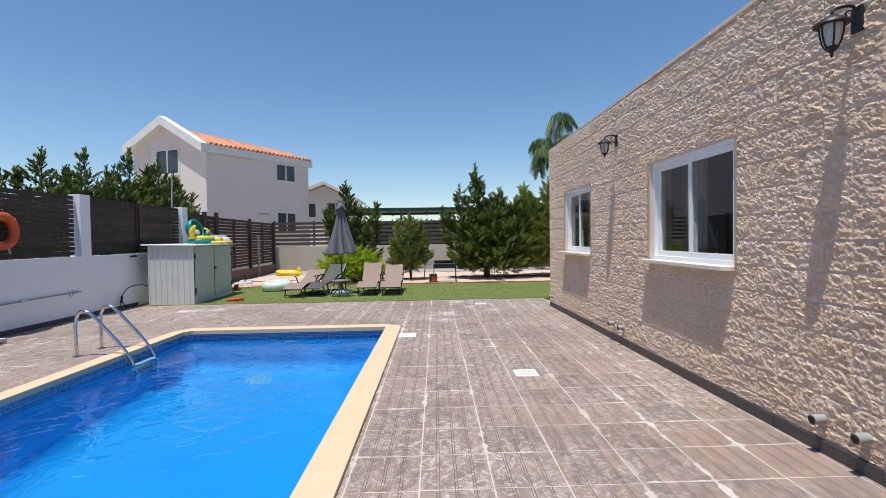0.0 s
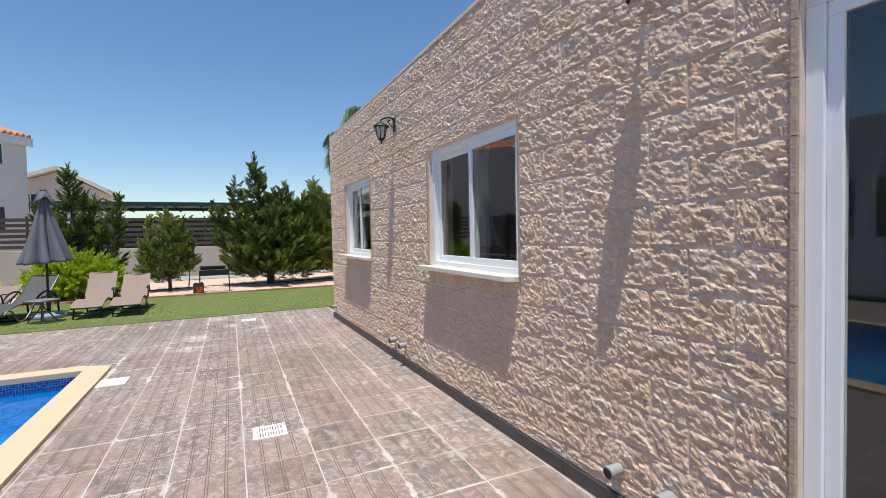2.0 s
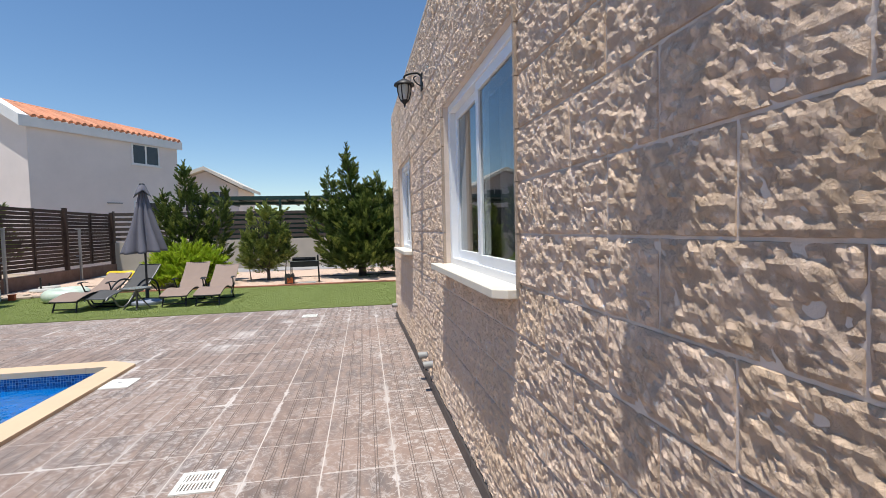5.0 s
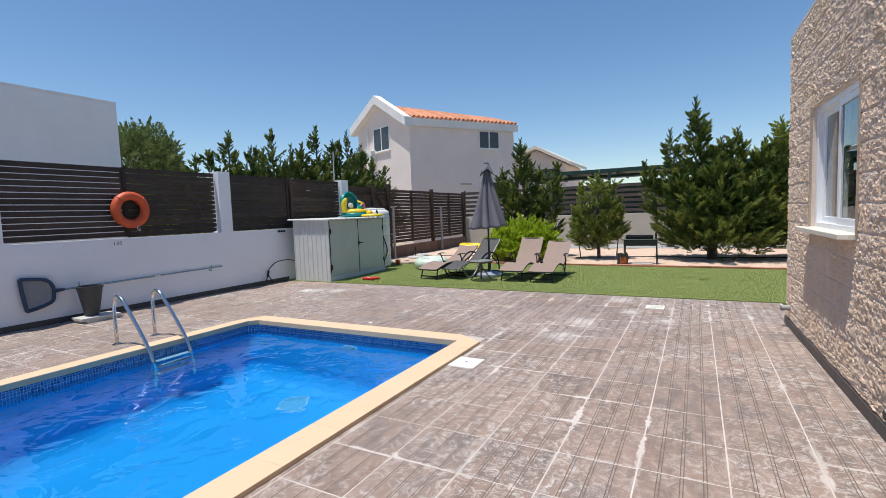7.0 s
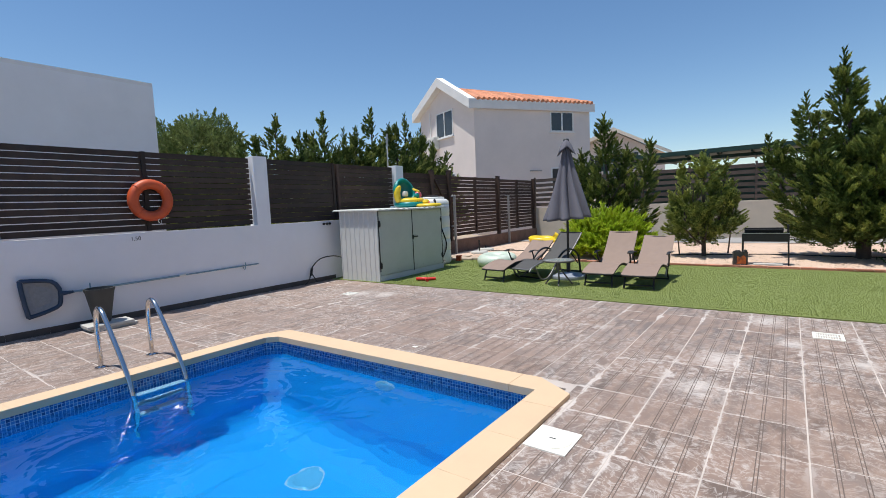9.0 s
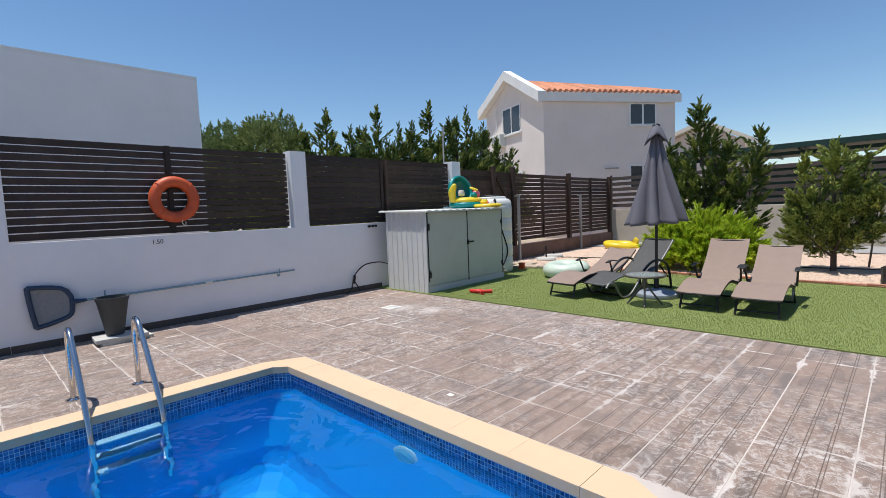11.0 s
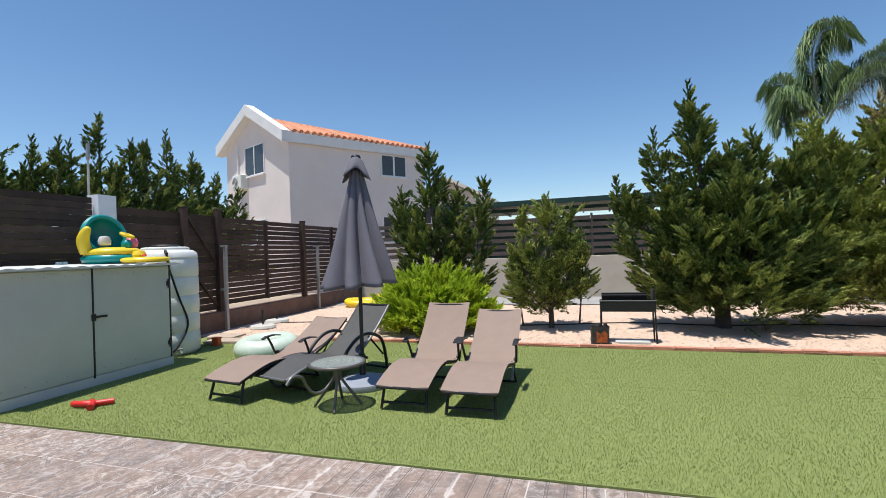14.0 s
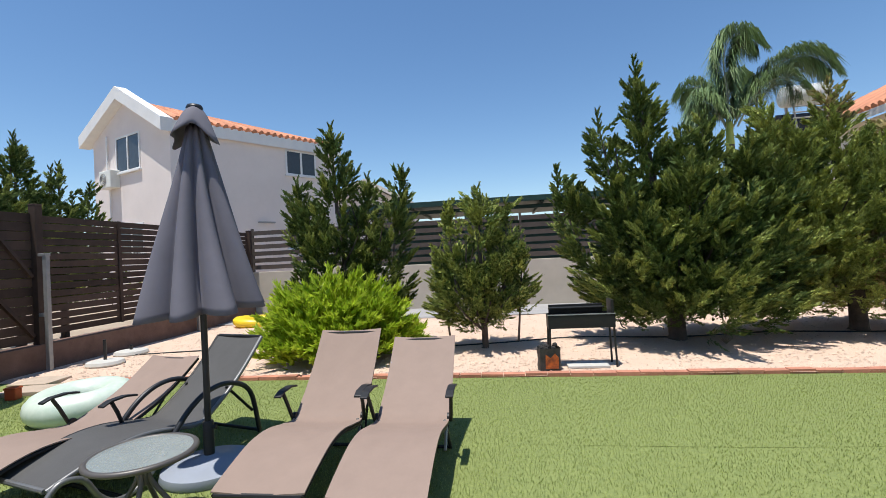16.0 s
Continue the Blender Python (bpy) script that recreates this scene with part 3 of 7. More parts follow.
def coping_stone(poly):
    v = [(*skew(x, y), z) for z in (-0.03, 0.022) for x, y in poly]
    k = len(poly)
    cx, cy = sum(a[0] for a in v) / len(v), sum(a[1] for a in v) / len(v)
    top = [(cx + (x - cx) * 0.998, cy + (y - cy) * 0.998, 0.03) for x, y, z in v[k:]]
    f = [tuple(reversed(range(k))), tuple(range(2 * k, 3 * k))]
    f += [(i + o, (i + 1) % k + o, k + (i + 1) % k + o, k + i + o) for i in range(k) for o in (0, k)]
    part("coping_stone", MB().add(v + top, f), COPING, coping)


def ring_run(a, b2, count, make):
    for i in range(count):
        make(a + (b2 - a) * i / count, a + (b2 - a) * (i + 1) / count)


ring_run(OY0 + 0.3, PY1 - 0.25, 16, lambda s, e: coping_stone([(PX1 - 0.03, s + 0.0002), (OX1, s + 0.0002), (OX1, e - 0.0002), (PX1 - 0.03, e - 0.0002)]))
ring_run(OY0 + 0.3, PY1 - 0.3, 16, lambda s, e: coping_stone([(OX0, s + 0.0002), (PX0 + 0.03, s + 0.0002), (PX0 + 0.03, e - 0.0002), (OX0, e - 0.0002)]))
ring_run(PX0 + 0.3, PX1 - 0.25, 6, lambda s, e: coping_stone([(s + 0.0002, PY1 - 0.03), (e - 0.0002, PY1 - 0.03), (e - 0.0002, OY1), (s + 0.0002, OY1)]))
ring_run(OX0, OX1, 8, lambda s, e: coping_stone([(s + 0.0002, OY0), (e - 0.0002, OY0), (e - 0.0002, PY0 + 0.03), (s + 0.0002, PY0 + 0.03)]))
coping_stone([(PX1 - 0.03, PY1 - 0.248), (OX1, PY1 - 0.248), (OX1, PY1 + 0.02), (OX1 - 0.31, OY1), (PX1 - 0.248, OY1), (PX1 - 0.248, PY1 - 0.03), (PX1 - 0.03, PY1 - 0.03)])
coping_stone([(PX0 + 0.298, PY1 - 0.03), (PX0 + 0.298, OY1), (PX0 - 0.02, OY1), (OX0, PY1 - 0.12), (OX0, PY1 - 0.298), (PX0 + 0.03, PY1 - 0.298), (PX0 + 0.03, PY1 - 0.13), (PX0 + 0.13, PY1 - 0.03)])

# ---- lawn and gravel bed ----


def kerb_line(x):
    return 14.92 - 0.02 * (x + 5.8)


lawn = structure("lawn", MB().add([(-6.9, 10.927, -0.05), (12, 10.927, -0.05), (12, kerb_line(12) + 0.02, -0.05), (-5.75, 14.92, -0.05), (-6.9, 14.92, -0.05),
                                  (-6.9, 10.927, 0.012), (12, 10.927, 0.012), (12, kerb_line(12), 0.012), (-5.75, 14.92, 0.012), (-6.9, 14.92, 0.012)],
                                 [(5, 6, 7, 8, 9), (0, 1, 6, 5), (1, 2, 7, 6), (2, 3, 8, 7), (3, 4, 9, 8), (4, 0, 5, 9)]), TURF, "artificial green turf lawn with a faint seam", "lawn")
gv, gf = [], []
GN, GM = 150, 56
for j in range(GM + 1):
    for i in range(GN + 1):
        x = -7.05 + 21.0 * i / GN
        y = kerb_line(x) + (21.5 - kerb_line(x)) * j / GM
        h = 0.03 + 0.012 * noise.noise(Vector((x * 1.3, y * 1.3, 0))) + 0.006 * noise.noise(Vector((x * 6, y * 6, 2)))
        gv.append((x, y, h if x > -5.6 or y > 15.0 else 0.012))
gf = [(j * (GN + 1) + i, j * (GN + 1) + i + 1, (j + 1) * (GN + 1) + i + 1, (j + 1) * (GN + 1) + i) for j in range(GM) for i in range(GN)]
gravel = structure("gravel_bed", MB().add(gv, gf), GRAVEL, "pale pinkish gravel bed under the trees", "gravel", smooth=True)
gravel.modifiers.clear()
structure("gravel_strip", MB().add([(-7.0, 19.6, 0.047), (14, 19.9, 0.047), (14, 21.45, 0.05), (-7.0, 21.45, 0.05)], [(0, 1, 2, 3)]), GREYGRAVEL, "strip of grey gravel along the back wall", "gravel")

# ---- house ----
HX = 2.455
HY0, HY1 = -5.0, 9.68


def house_top(y):
    return 3.25 + 0.006 * (9.68 - y)


OPEN = [(3.785, 5.30, 1.172, 2.28), (7.23, 8.60, 1.172, 2.28), (-0.29, 2.075, 0.03, 2.31)]
hw = MB()
ys = sorted({HY0, HY1} | {v for o in OPEN for v in o[:2]})
X0, X1 = HX - 0.001, HX + 0.26
for a, b2 in zip(ys, ys[1:]):
    hole = [o for o in OPEN if o[0] <= a + 1e-6 and o[1] >= b2 - 1e-6]
    zt = min(house_top(a), house_top(b2)) - 0.02
    if hole:
        if hole[0][2] > 0.1:
            hw.box(X0, a, -0.05, X1, b2, hole[0][2])
        hw.box(X0, a, hole[0][3], X1, b2, zt)
    else:
        hw.box(X0, a, -0.05, X1, b2, zt)
wall_west = structure("wall_west", hw, MORTAR, "house wall clad in rough split-face stone blocks", "stone wall")
# the rest of the shell
sh = MB()
sh.box(X1, HY0, -0.05, 11.0, HY0 + 0.2, 3.3)
sh.box(HX + 0.02, HY1 - 0.2, -0.05, 11.0, HY1 - 0.005, 3.26)
sh.box(10.8, HY0 + 0.2, -0.05, 11.0, HY1 - 0.2, 3.3)
structure("wall_shell", sh, MORTAR, "plain outer walls of the house", "wall")
structure("house_floor", MB().box(X1, HY0 + 0.2, -0.05, 10.8, HY1 - 0.2, 0.02), INTERIOR, "plain interior floor", "floor")
structure("ceiling", MB().box(X1, HY0 + 0.2, 2.75, 10.8, HY1 - 0.2, 2.95), INTERIOR, "plain interior ceiling", "ceiling")
structure("interior_wall", MB().box(6.2, HY0 + 0.2, 0.02, 6.3, HY1 - 0.2, 2.75).box(X1, 5.95, 0.02, 6.2, 6.05, 2.75).box(X1, 2.6, 0.02, 6.2, 2.7, 2.75), INTERIOR, "plain interior walls", "wall")
cp = MB()
cp.add([(HX - 0.005, HY0, house_top(HY0) - 0.02), (X1 + 0.03, HY0, house_top(HY0) - 0.02), (X1 + 0.03, HY1 + 0.01, house_top(HY1) - 0.02), (HX - 0.005, HY1 + 0.01, house_top(HY1) - 0.02),
        (HX - 0.005, HY0, house_top(HY0) + 0.012), (X1 + 0.03, HY0, house_top(HY0) + 0.012), (X1 + 0.03, HY1 + 0.01, house_top(HY1) + 0.012), (HX - 0.005, HY1 + 0.01, house_top(HY1) + 0.012)],
       [(0, 3, 2, 1), (4, 5, 6, 7), (0, 1, 5, 4), (1, 2, 6, 5), (2, 3, 7, 6), (3, 0, 4, 7)])
structure("parapet_cap", cp, MORTAR, "thin mortar cap along the parapet", "trim")
sk = structure("baseboard", MB(), SKIRT, "dark tile skirting at the foot of the stone wall", "skirting")
for i in range(18):
    y0 = 2.08 + i * 0.422
    part("skirting_tile", MB().box(HX - 0.022, y0 + 0.002, -0.006, HX + 0.034, y0 + 0.420, 0.088), SKIRT, sk)


COURSE, COURSE0, BLOCK, BLOCK0 = 0.203, -0.022, 0.413, 2.094


def facets(q, size, tilt, step):
    """Height of a broken surface: every cell is a small plane with a height and slope of its own."""
    q = q / size
    p = noise.voronoi(q)[1][0]
    d = q - p
    a = p * 7.31 + Vector((0.37, 0.71, 0.13))
    return step * noise.noise(a) + tilt * (d.x * noise.noise(a + Vector((9, 2, 5))) + d.y * (0.12 + noise.noise(a + Vector((4, 8, 1)))))


def stone_mesh(seed, nu=38, nv=20):
    """One split-face block 1 x 1 in y and z, its face broken into sharp facets and proud of the joint."""
    rng = random.Random(seed)
    v, f = [], []
    off = Vector((rng.uniform(0, 50), rng.uniform(0, 50), rng.uniform(0, 50)))
    us = [0.0] + [0.006 + 0.988 * i / (nu - 2) for i in range(nu - 1)] + [1.0]
    vs = [0.0] + [0.012 + 0.976 * i / (nv - 2) for i in range(nv - 1)] + [1.0]
    slant = rng.uniform(-0.5, 0.5)
    for j, w2 in enumerate(vs):
        for i, u in enumerate(us):
            q = Vector((u * 0.41 * 0.8 + w2 * 0.2 * slant, w2 * 0.203 * 1.15 - u * 0.41 * 0.3 * slant, 0)) + off
            q = q + 0.012 * Vector((noise.noise(q * 28), noise.noise(q * 28 + Vector((7, 0, 0))), 0))
            edge = min(u * 2.0, (1 - u) * 2.0, w2, 1 - w2)
            r1 = 1 - 2 * abs(noise.noise(Vector((q.x * 21 + 9 * slant * q.y, q.y * 20, off.z))))
            r2 = 1 - 2 * abs(noise.noise(Vector((q.x * 44 + 5, q.y * 42, off.z))))
            d = 0.0065 + facets(q, 0.09, 0.007, 0.006) + facets(q + Vector((3, 1, 0)), 0.034, 0.007, 0.004) + 0.0052 * r1 + 0.0046 * r2
            d = max(-0.001, d) * min(1.0, 0.45 + edge / 0.06)
            v.append((-0.008 - d if edge > 0 else -0.008, u, w2))
    for j in range(nv):
        for i in range(nu):
            a = j * (nu + 1) + i
            f.append((a, a + nu + 1, a + nu + 2, a + 1))
    rim = [i for i in range(nu + 1)] + [j * (nu + 1) + nu for j in range(1, nv + 1)] + [nv * (nu + 1) + i for i in range(nu - 1, -1, -1)] + [j * (nu + 1) for j in range(nv - 1, 0, -1)]
    base = len(v)
    v += [(0.06, v[i][1], v[i][2]) for i in rim]
    for k in range(len(rim)):
        l = (k + 1) % len(rim)
        f.append((rim[k], rim[l], base + l, base + k))
    return MB().add(v, f).mesh("stone_block", STONE)


STONES = [stone_mesh(s) for s in range(14)]
BLOCKS = []
rng = random.Random(4)
for c in range(17):
    z0, z1 = max(0.09, COURSE0 + COURSE * c), COURSE0 + COURSE * (c + 1)
    runs = []
    cut = [o for o in OPEN if o[2] < z1 - 0.01 and o[3] > z0 + 0.01]
    y = HY0
    for o in sorted(cut):
        runs.append((y, o[0], z0, z1))
        if o[2] > z0 + 0.03:
            runs.append((o[0], o[1], z0, o[2]))
        if o[3] < z1 - 0.03:
            runs.append((o[0], o[1], o[3], z1))
        y = o[1]
    runs.append((y, HY1, z0, z1))
    shift = BLOCK0 + (BLOCK / 2 if c % 2 else 0)
    for a, b2, lo, hi in runs:
        if hi - lo < 0.03:
            continue
        cuts = [a] + [q for q in (shift + BLOCK * i for i in range(-20, 20)) if a + 0.04 < q < b2 - 0.04] + [b2]
        for y, e in zip(cuts, cuts[1:]):
            top = min(hi, house_top((y + e) / 2) - 0.02)
            if top - lo > 0.03:
                BLOCKS.append((y, e - y, lo, top, rng.randrange(14)))

# windows and the sliding door


def sliding_window(name, y0, y1, z0, z1, label, open_leaf):
    ob = tagged(new(name), label, "window", kind="structure")
    xf = HX + 0.03
    d = 0.05
    fr = MB()
    fr.box(xf, y0, z0, xf + 0.09, y1, z0 + d).box(xf, y0, z1 - d, xf + 0.09, y1, z1)
    fr.box(xf, y0, z0 + d, xf + 0.09, y0 + d, z1 - d).box(xf, y1 - d, z0 + d, xf + 0.09, y1, z1 - d)
    part("window_frame", fr, ALU, ob, bevel=0.004)
    ym = (y0 + y1) / 2
    for k, (a, b2) in enumerate(((y0 + d, ym + 0.03), (ym - 0.03, y1 - d))):
        x = xf + 0.010 + 0.035 * k
        s = 0.055
        leaf = MB()
        leaf.box(x, a, z0 + d, x + 0.03, b2, z0 + d + s).box(x, a, z1 - d - s, x + 0.03, b2, z1 - d)
        leaf.box(x, a, z0 + d + s, x + 0.03, a + s, z1 - d - s).box(x, b2 - s, z0 + d + s, x + 0.03, b2, z1 - d - s)
        sash = part("sash", leaf, ALU, ob, bevel=0.003)
        pane = part("pane", MB().box(x + 0.012, a + s, z0 + d + s, x + 0.018, b2 - s, z1 - d - s), GLASS, sash, "dark reflecting glass pane")
        pane.visible_shadow = False
    return ob


def reveal_stones(parent, ya, yb, z0, z1):
    """Jamb stones, one for each course."""
    k = math.ceil((z0 - COURSE0) / COURSE)
    cuts = [z0] + [COURSE0 + COURSE * q for q in range(k, 30) if z0 + 0.03 < COURSE0 + COURSE * q < z1 - 0.03] + [z1]
    for a, b in zip(cuts, cuts[1:]):
        part("reveal_stone", MB().box(HX - 0.02, ya, a + 0.002, HX + 0.2, yb, b - 0.002), REVEAL, parent)


for k, (y0, y1, z0, z1) in enumerate(OPEN[:2]):
    sliding_window("window_%d" % (k + 1), y0, y1, z0, z1, "white aluminium sliding window with dark reflecting glass", k)
    structure("window_sill", MB().prism([(HX - 0.105, y0 + 0.05), (HX - 0.05, y0 + 0.004), (HX + 0.05, y0 + 0.004), (HX + 0.05, y1 - 0.004), (HX - 0.03, y1 - 0.004), (HX - 0.03, y1 + 0.07), (HX - 0.105, y1 + 0.07)][::-1], z0 - 0.032, z0 + 0.006), SILL, "cream marble window sill with a clipped corner", "sill", bevel=0.004)
    reveal = structure("window_reveal", MB().box(HX + 0.004, y0, z1 + 0.002, HX + 0.222, y1, z1 + 0.02), REVEAL, "tan stone reveal of the window", "reveal")
    reveal_stones(reveal, y0 - 0.02, y0 - 0.002, z0 + 0.006, z1)
    reveal_stones(reveal, y1 + 0.002, y1 + 0.02, z0 + 0.006, z1)
    cu = MB()
    for side in (0, 1):
        a = y0 + 0.06 if side == 0 else y1 - 0.42
        pts = [(HX + 0.42 + 0.03 * math.sin(i * 1.9), a + 0.36 * i / 20) for i in range(21)]
        cu.add([(x, y, z) for x, y in pts for z in (0.15, 2.5)], [(2 * i, 2 * i + 2, 2 * i + 3, 2 * i + 1) for i in range(20)])
    tagged(part("curtain", cu, CURTAIN, smooth=True), "pale curtains hung inside the window", "curtain")
y0, y1, z0, z1 = OPEN[2]
door = tagged(new("door_1"), "tall white aluminium sliding glass door", "door", kind="structure")
xf = HX + 0.03
fr = MB().box(xf, y0, z1 - 0.06, xf + 0.12, y1, z1).box(xf, y1 - 0.06, z0, xf + 0.12, y1, z1 - 0.06).box(xf, y0, z0, xf + 0.12, y0 + 0.06, z1 - 0.06).box(xf, y0 + 0.06, z0, xf + 0.12, y1 - 0.06, z0 + 0.05)
part("door_frame", fr, ALU, door, bevel=0.005)
ym = (y0 + y1) / 2
for k, (a, b2) in enumerate(((y0 + 0.06, ym + 0.05), (ym - 0.05, y1 - 0.06))):
    x = xf + 0.015 + 0.045 * (1 - k)
    s = 0.05
    leaf = MB().box(x, a, z0 + 0.05, x + 0.04, b2, z0 + 0.05 + s).box(x, a, z1 - 0.06 - s, x + 0.04, b2, z1 - 0.06)
    leaf.box(x, a, z0 + 0.05 + s, x + 0.04, a + s, z1 - 0.06 - s).box(x, b2 - s, z0 + 0.05 + s, x + 0.04, b2, z1 - 0.06 - s)
    sash = part("sash", leaf, ALU, door, bevel=0.004)
    part("pane", MB().box(x + 0.015, a + s, z0 + 0.05 + s, x + 0.022, b2 - s, z1 - 0.06 - s), GLASS, sash, "dark reflecting glass pane").visible_shadow = False
rv = structure("door_reveal", MB().box(HX + 0.004, y0, z1 + 0.002, HX + 0.21, y1, z1 + 0.02), REVEAL, "tan stone reveal of the door", "reveal")
reveal_stones(rv, y1 + 0.002, y1 + 0.02, 0.0, z1)

# ---- boundary wall with fence panels ----


def wall_x(y):
    return WALLX + 0.013 * (y - 8.0)


bw = MB()
bw.prism([(wall_x(-4) - 0.2, -4.0), (wall_x(-4), -4.0), (wall_x(13.35), 13.35), (wall_x(13.35) - 0.2, 13.35)], -0.06, 1.21)
boundary = structure("wall_boundary", bw, WHITEWALL, "white rendered boundary wall behind the pool", "wall")
for y in (-2.0, 1.98, 5.68, 9.34, 13.08):
    part("pillar", MB().box(wall_x(y) - 0.22, y, 1.20, wall_x(y) + 0.004, y + 0.27, 2.43), WHITEWALL, boundary, "white rendered pillar")
sk2 = structure("plinth", MB(), SKIRT, "dark tile skirting at the foot of the boundary wall", "skirting")
for i in range(28):
    y0 = -1.0 + i * 0.43
    part("skirting_tile", MB().prism([(wall_x(y0) - 0.01, y0), (wall_x(y0) + 0.015, y0), (wall_x(y0) + 0.015, y0 + 0.427), (wall_x(y0) - 0.01, y0 + 0.427)], -0.006, 0.085), SKIRT, sk2)


def slat_panel(y0, y1, z0, z1, count, gap, posts, material, label, x):
    """A panel of level slats on upright posts; each slat is a piece."""
    ob = thing("slatted_fence", label, "fence", pose(x, y0, z0), "slatted fence panels on the boundary")
    pitch = (z1 - z0) / count
    L = y1 - y0
    sl = MB().box(-0.012, 0, -pitch * (1 - gap) / 2, 0.012, L, pitch * (1 - gap) / 2).mesh("slat", material)
    r = random.Random(int(y0 * 10))
    for i in range(count):
        s = new("slat", sl)
        s.parent = ob
        s.matrix_basis = pose(r.uniform(-0.004, 0.004), 0, pitch * (i + 0.5), 0, r.uniform(-2, 2), 0)
    for yp in posts:
        part("post", MB().box(-0.05, yp - 0.035 - y0, 0, -0.014, yp + 0.035 - y0, z1 - z0), material, ob)
        part("post", MB().box(0.014, yp - 0.03 - y0, 0, 0.03, yp + 0.03 - y0, z1 - z0), material, ob)
    return ob


slat_panel(2.27, 5.66, 1.23, 2.40, 13, 0.14, (3.9,), DARKWOOD, "dark brown slatted fence panel between white pillars", wall_x(4) - 0.1)
slat_panel(5.97, 9.32, 1.23, 2.40, 13, 0.14, (7.62,), DARKWOOD, "dark brown slatted fence panel with a lifebuoy hung before it", wall_x(7.6) - 0.1)
slat_panel(9.63, 11.27, 1.23, 2.40, 13, 0.07, (11.22,), DARKWOOD, "dark brown close-slatted fence panel beside the shed", wall_x(10.4) - 0.1)
slat_panel(11.29, 13.06, 1.23, 2.39, 13, 0.07, (11.33,), FADEDWOOD, "faded brown close-slatted fence panel behind the shed", wall_x(12.2) - 0.1)

# low brown wall with the weathered fence and gate
lw = MB().box(-7.22, 13.36, -0.06, -6.98, 21.4, 0.40)
lowwall = structure("wall_low", lw, LOWWALL, "low garden wall in peeling brown paint", "wall", bevel=0.01)
slat_panel(13.42, 14.72, 0.46, 2.30, 15, 0.05, (14.76,), FADEDWOOD, "weathered brown close-boarded fence panel", -7.1)
slat_panel(15.72, 18.42, 0.50, 2.27, 16, 0.16, (15.62, 17.1, 18.5), FADEDWOOD, "weathered brown slatted fence panel on a low wall", -7.1)
slat_panel(18.58, 21.3, 0.50, 2.25, 16, 0.16, (20.0, 21.33), FADEDWOOD, "weathered brown slatted fence panel near the back corner", -7.1)
gate = thing("wooden_gate", "weathered brown boarded gate with a diagonal brace", "gate", pose(-7.1, 14.82, 0.42))
for i in range(14):
    part("board", MB().box(-0.012, 0, 0.02 + i * 0.132, 0.012, 0.74, 0.02 + i * 0.132 + 0.124), FADEDWOOD, gate)
for a, b2 in (((0.03, 0.05, 0.9), (0.03, 0.7, 0.1)), ((0.03, 0.05, 1.8), (0.03, 0.7, 0.95))):
    part("brace", MB().tube([a, b2], 0.035, 4), FADEDWOOD, gate)
for y, h in ((14.77, 2.40), (15.60, 2.42), (18.5, 2.34), (21.33, 2.30)):
    post = thing("fence_post", "thick dark-brown wooden fence post with a flat cap", "post", pose(-7.06, y, 0.39), "fence posts")
    part("shaft", MB().box(-0.055, -0.055, 0, 0.055, 0.055, h - 0.41), FADEDWOOD, post, bevel=0.006)
    part("cap", MB().box(-0.06, -0.06, h - 0.41, 0.06, 0.06, h - 0.39), FADEDWOOD, post, bevel=0.006)

# back wall and its slatted screen
structure("wall_back", MB().box(-7.2, 21.45, -0.06, 16.0, 21.65, 1.18), CREAMWALL, "cream concrete wall at the back of the garden", "wall", bevel=0.01)
for i in range(6):
    x0 = -7.1 + i * 3.6
    pan = thing("slatted_screen", "grey-brown slatted screen on the back wall", "fence", pose(x0, 21.55, 1.18), "screens on the back wall")
    for k in range(6):
        part("slat", MB().box(0.02, -0.012, 0.07 + k * 0.185, 3.56, 0.012, 0.07 + k * 0.185 + 0.115), GREYWOOD, pan)
    for xp in (0.0, 1.8):
        part("post", MB().box(xp - 0.03, 0.014, 0, xp + 0.03, 0.07, 1.18), GREYWOOD, pan)
# ---- terrace things ----


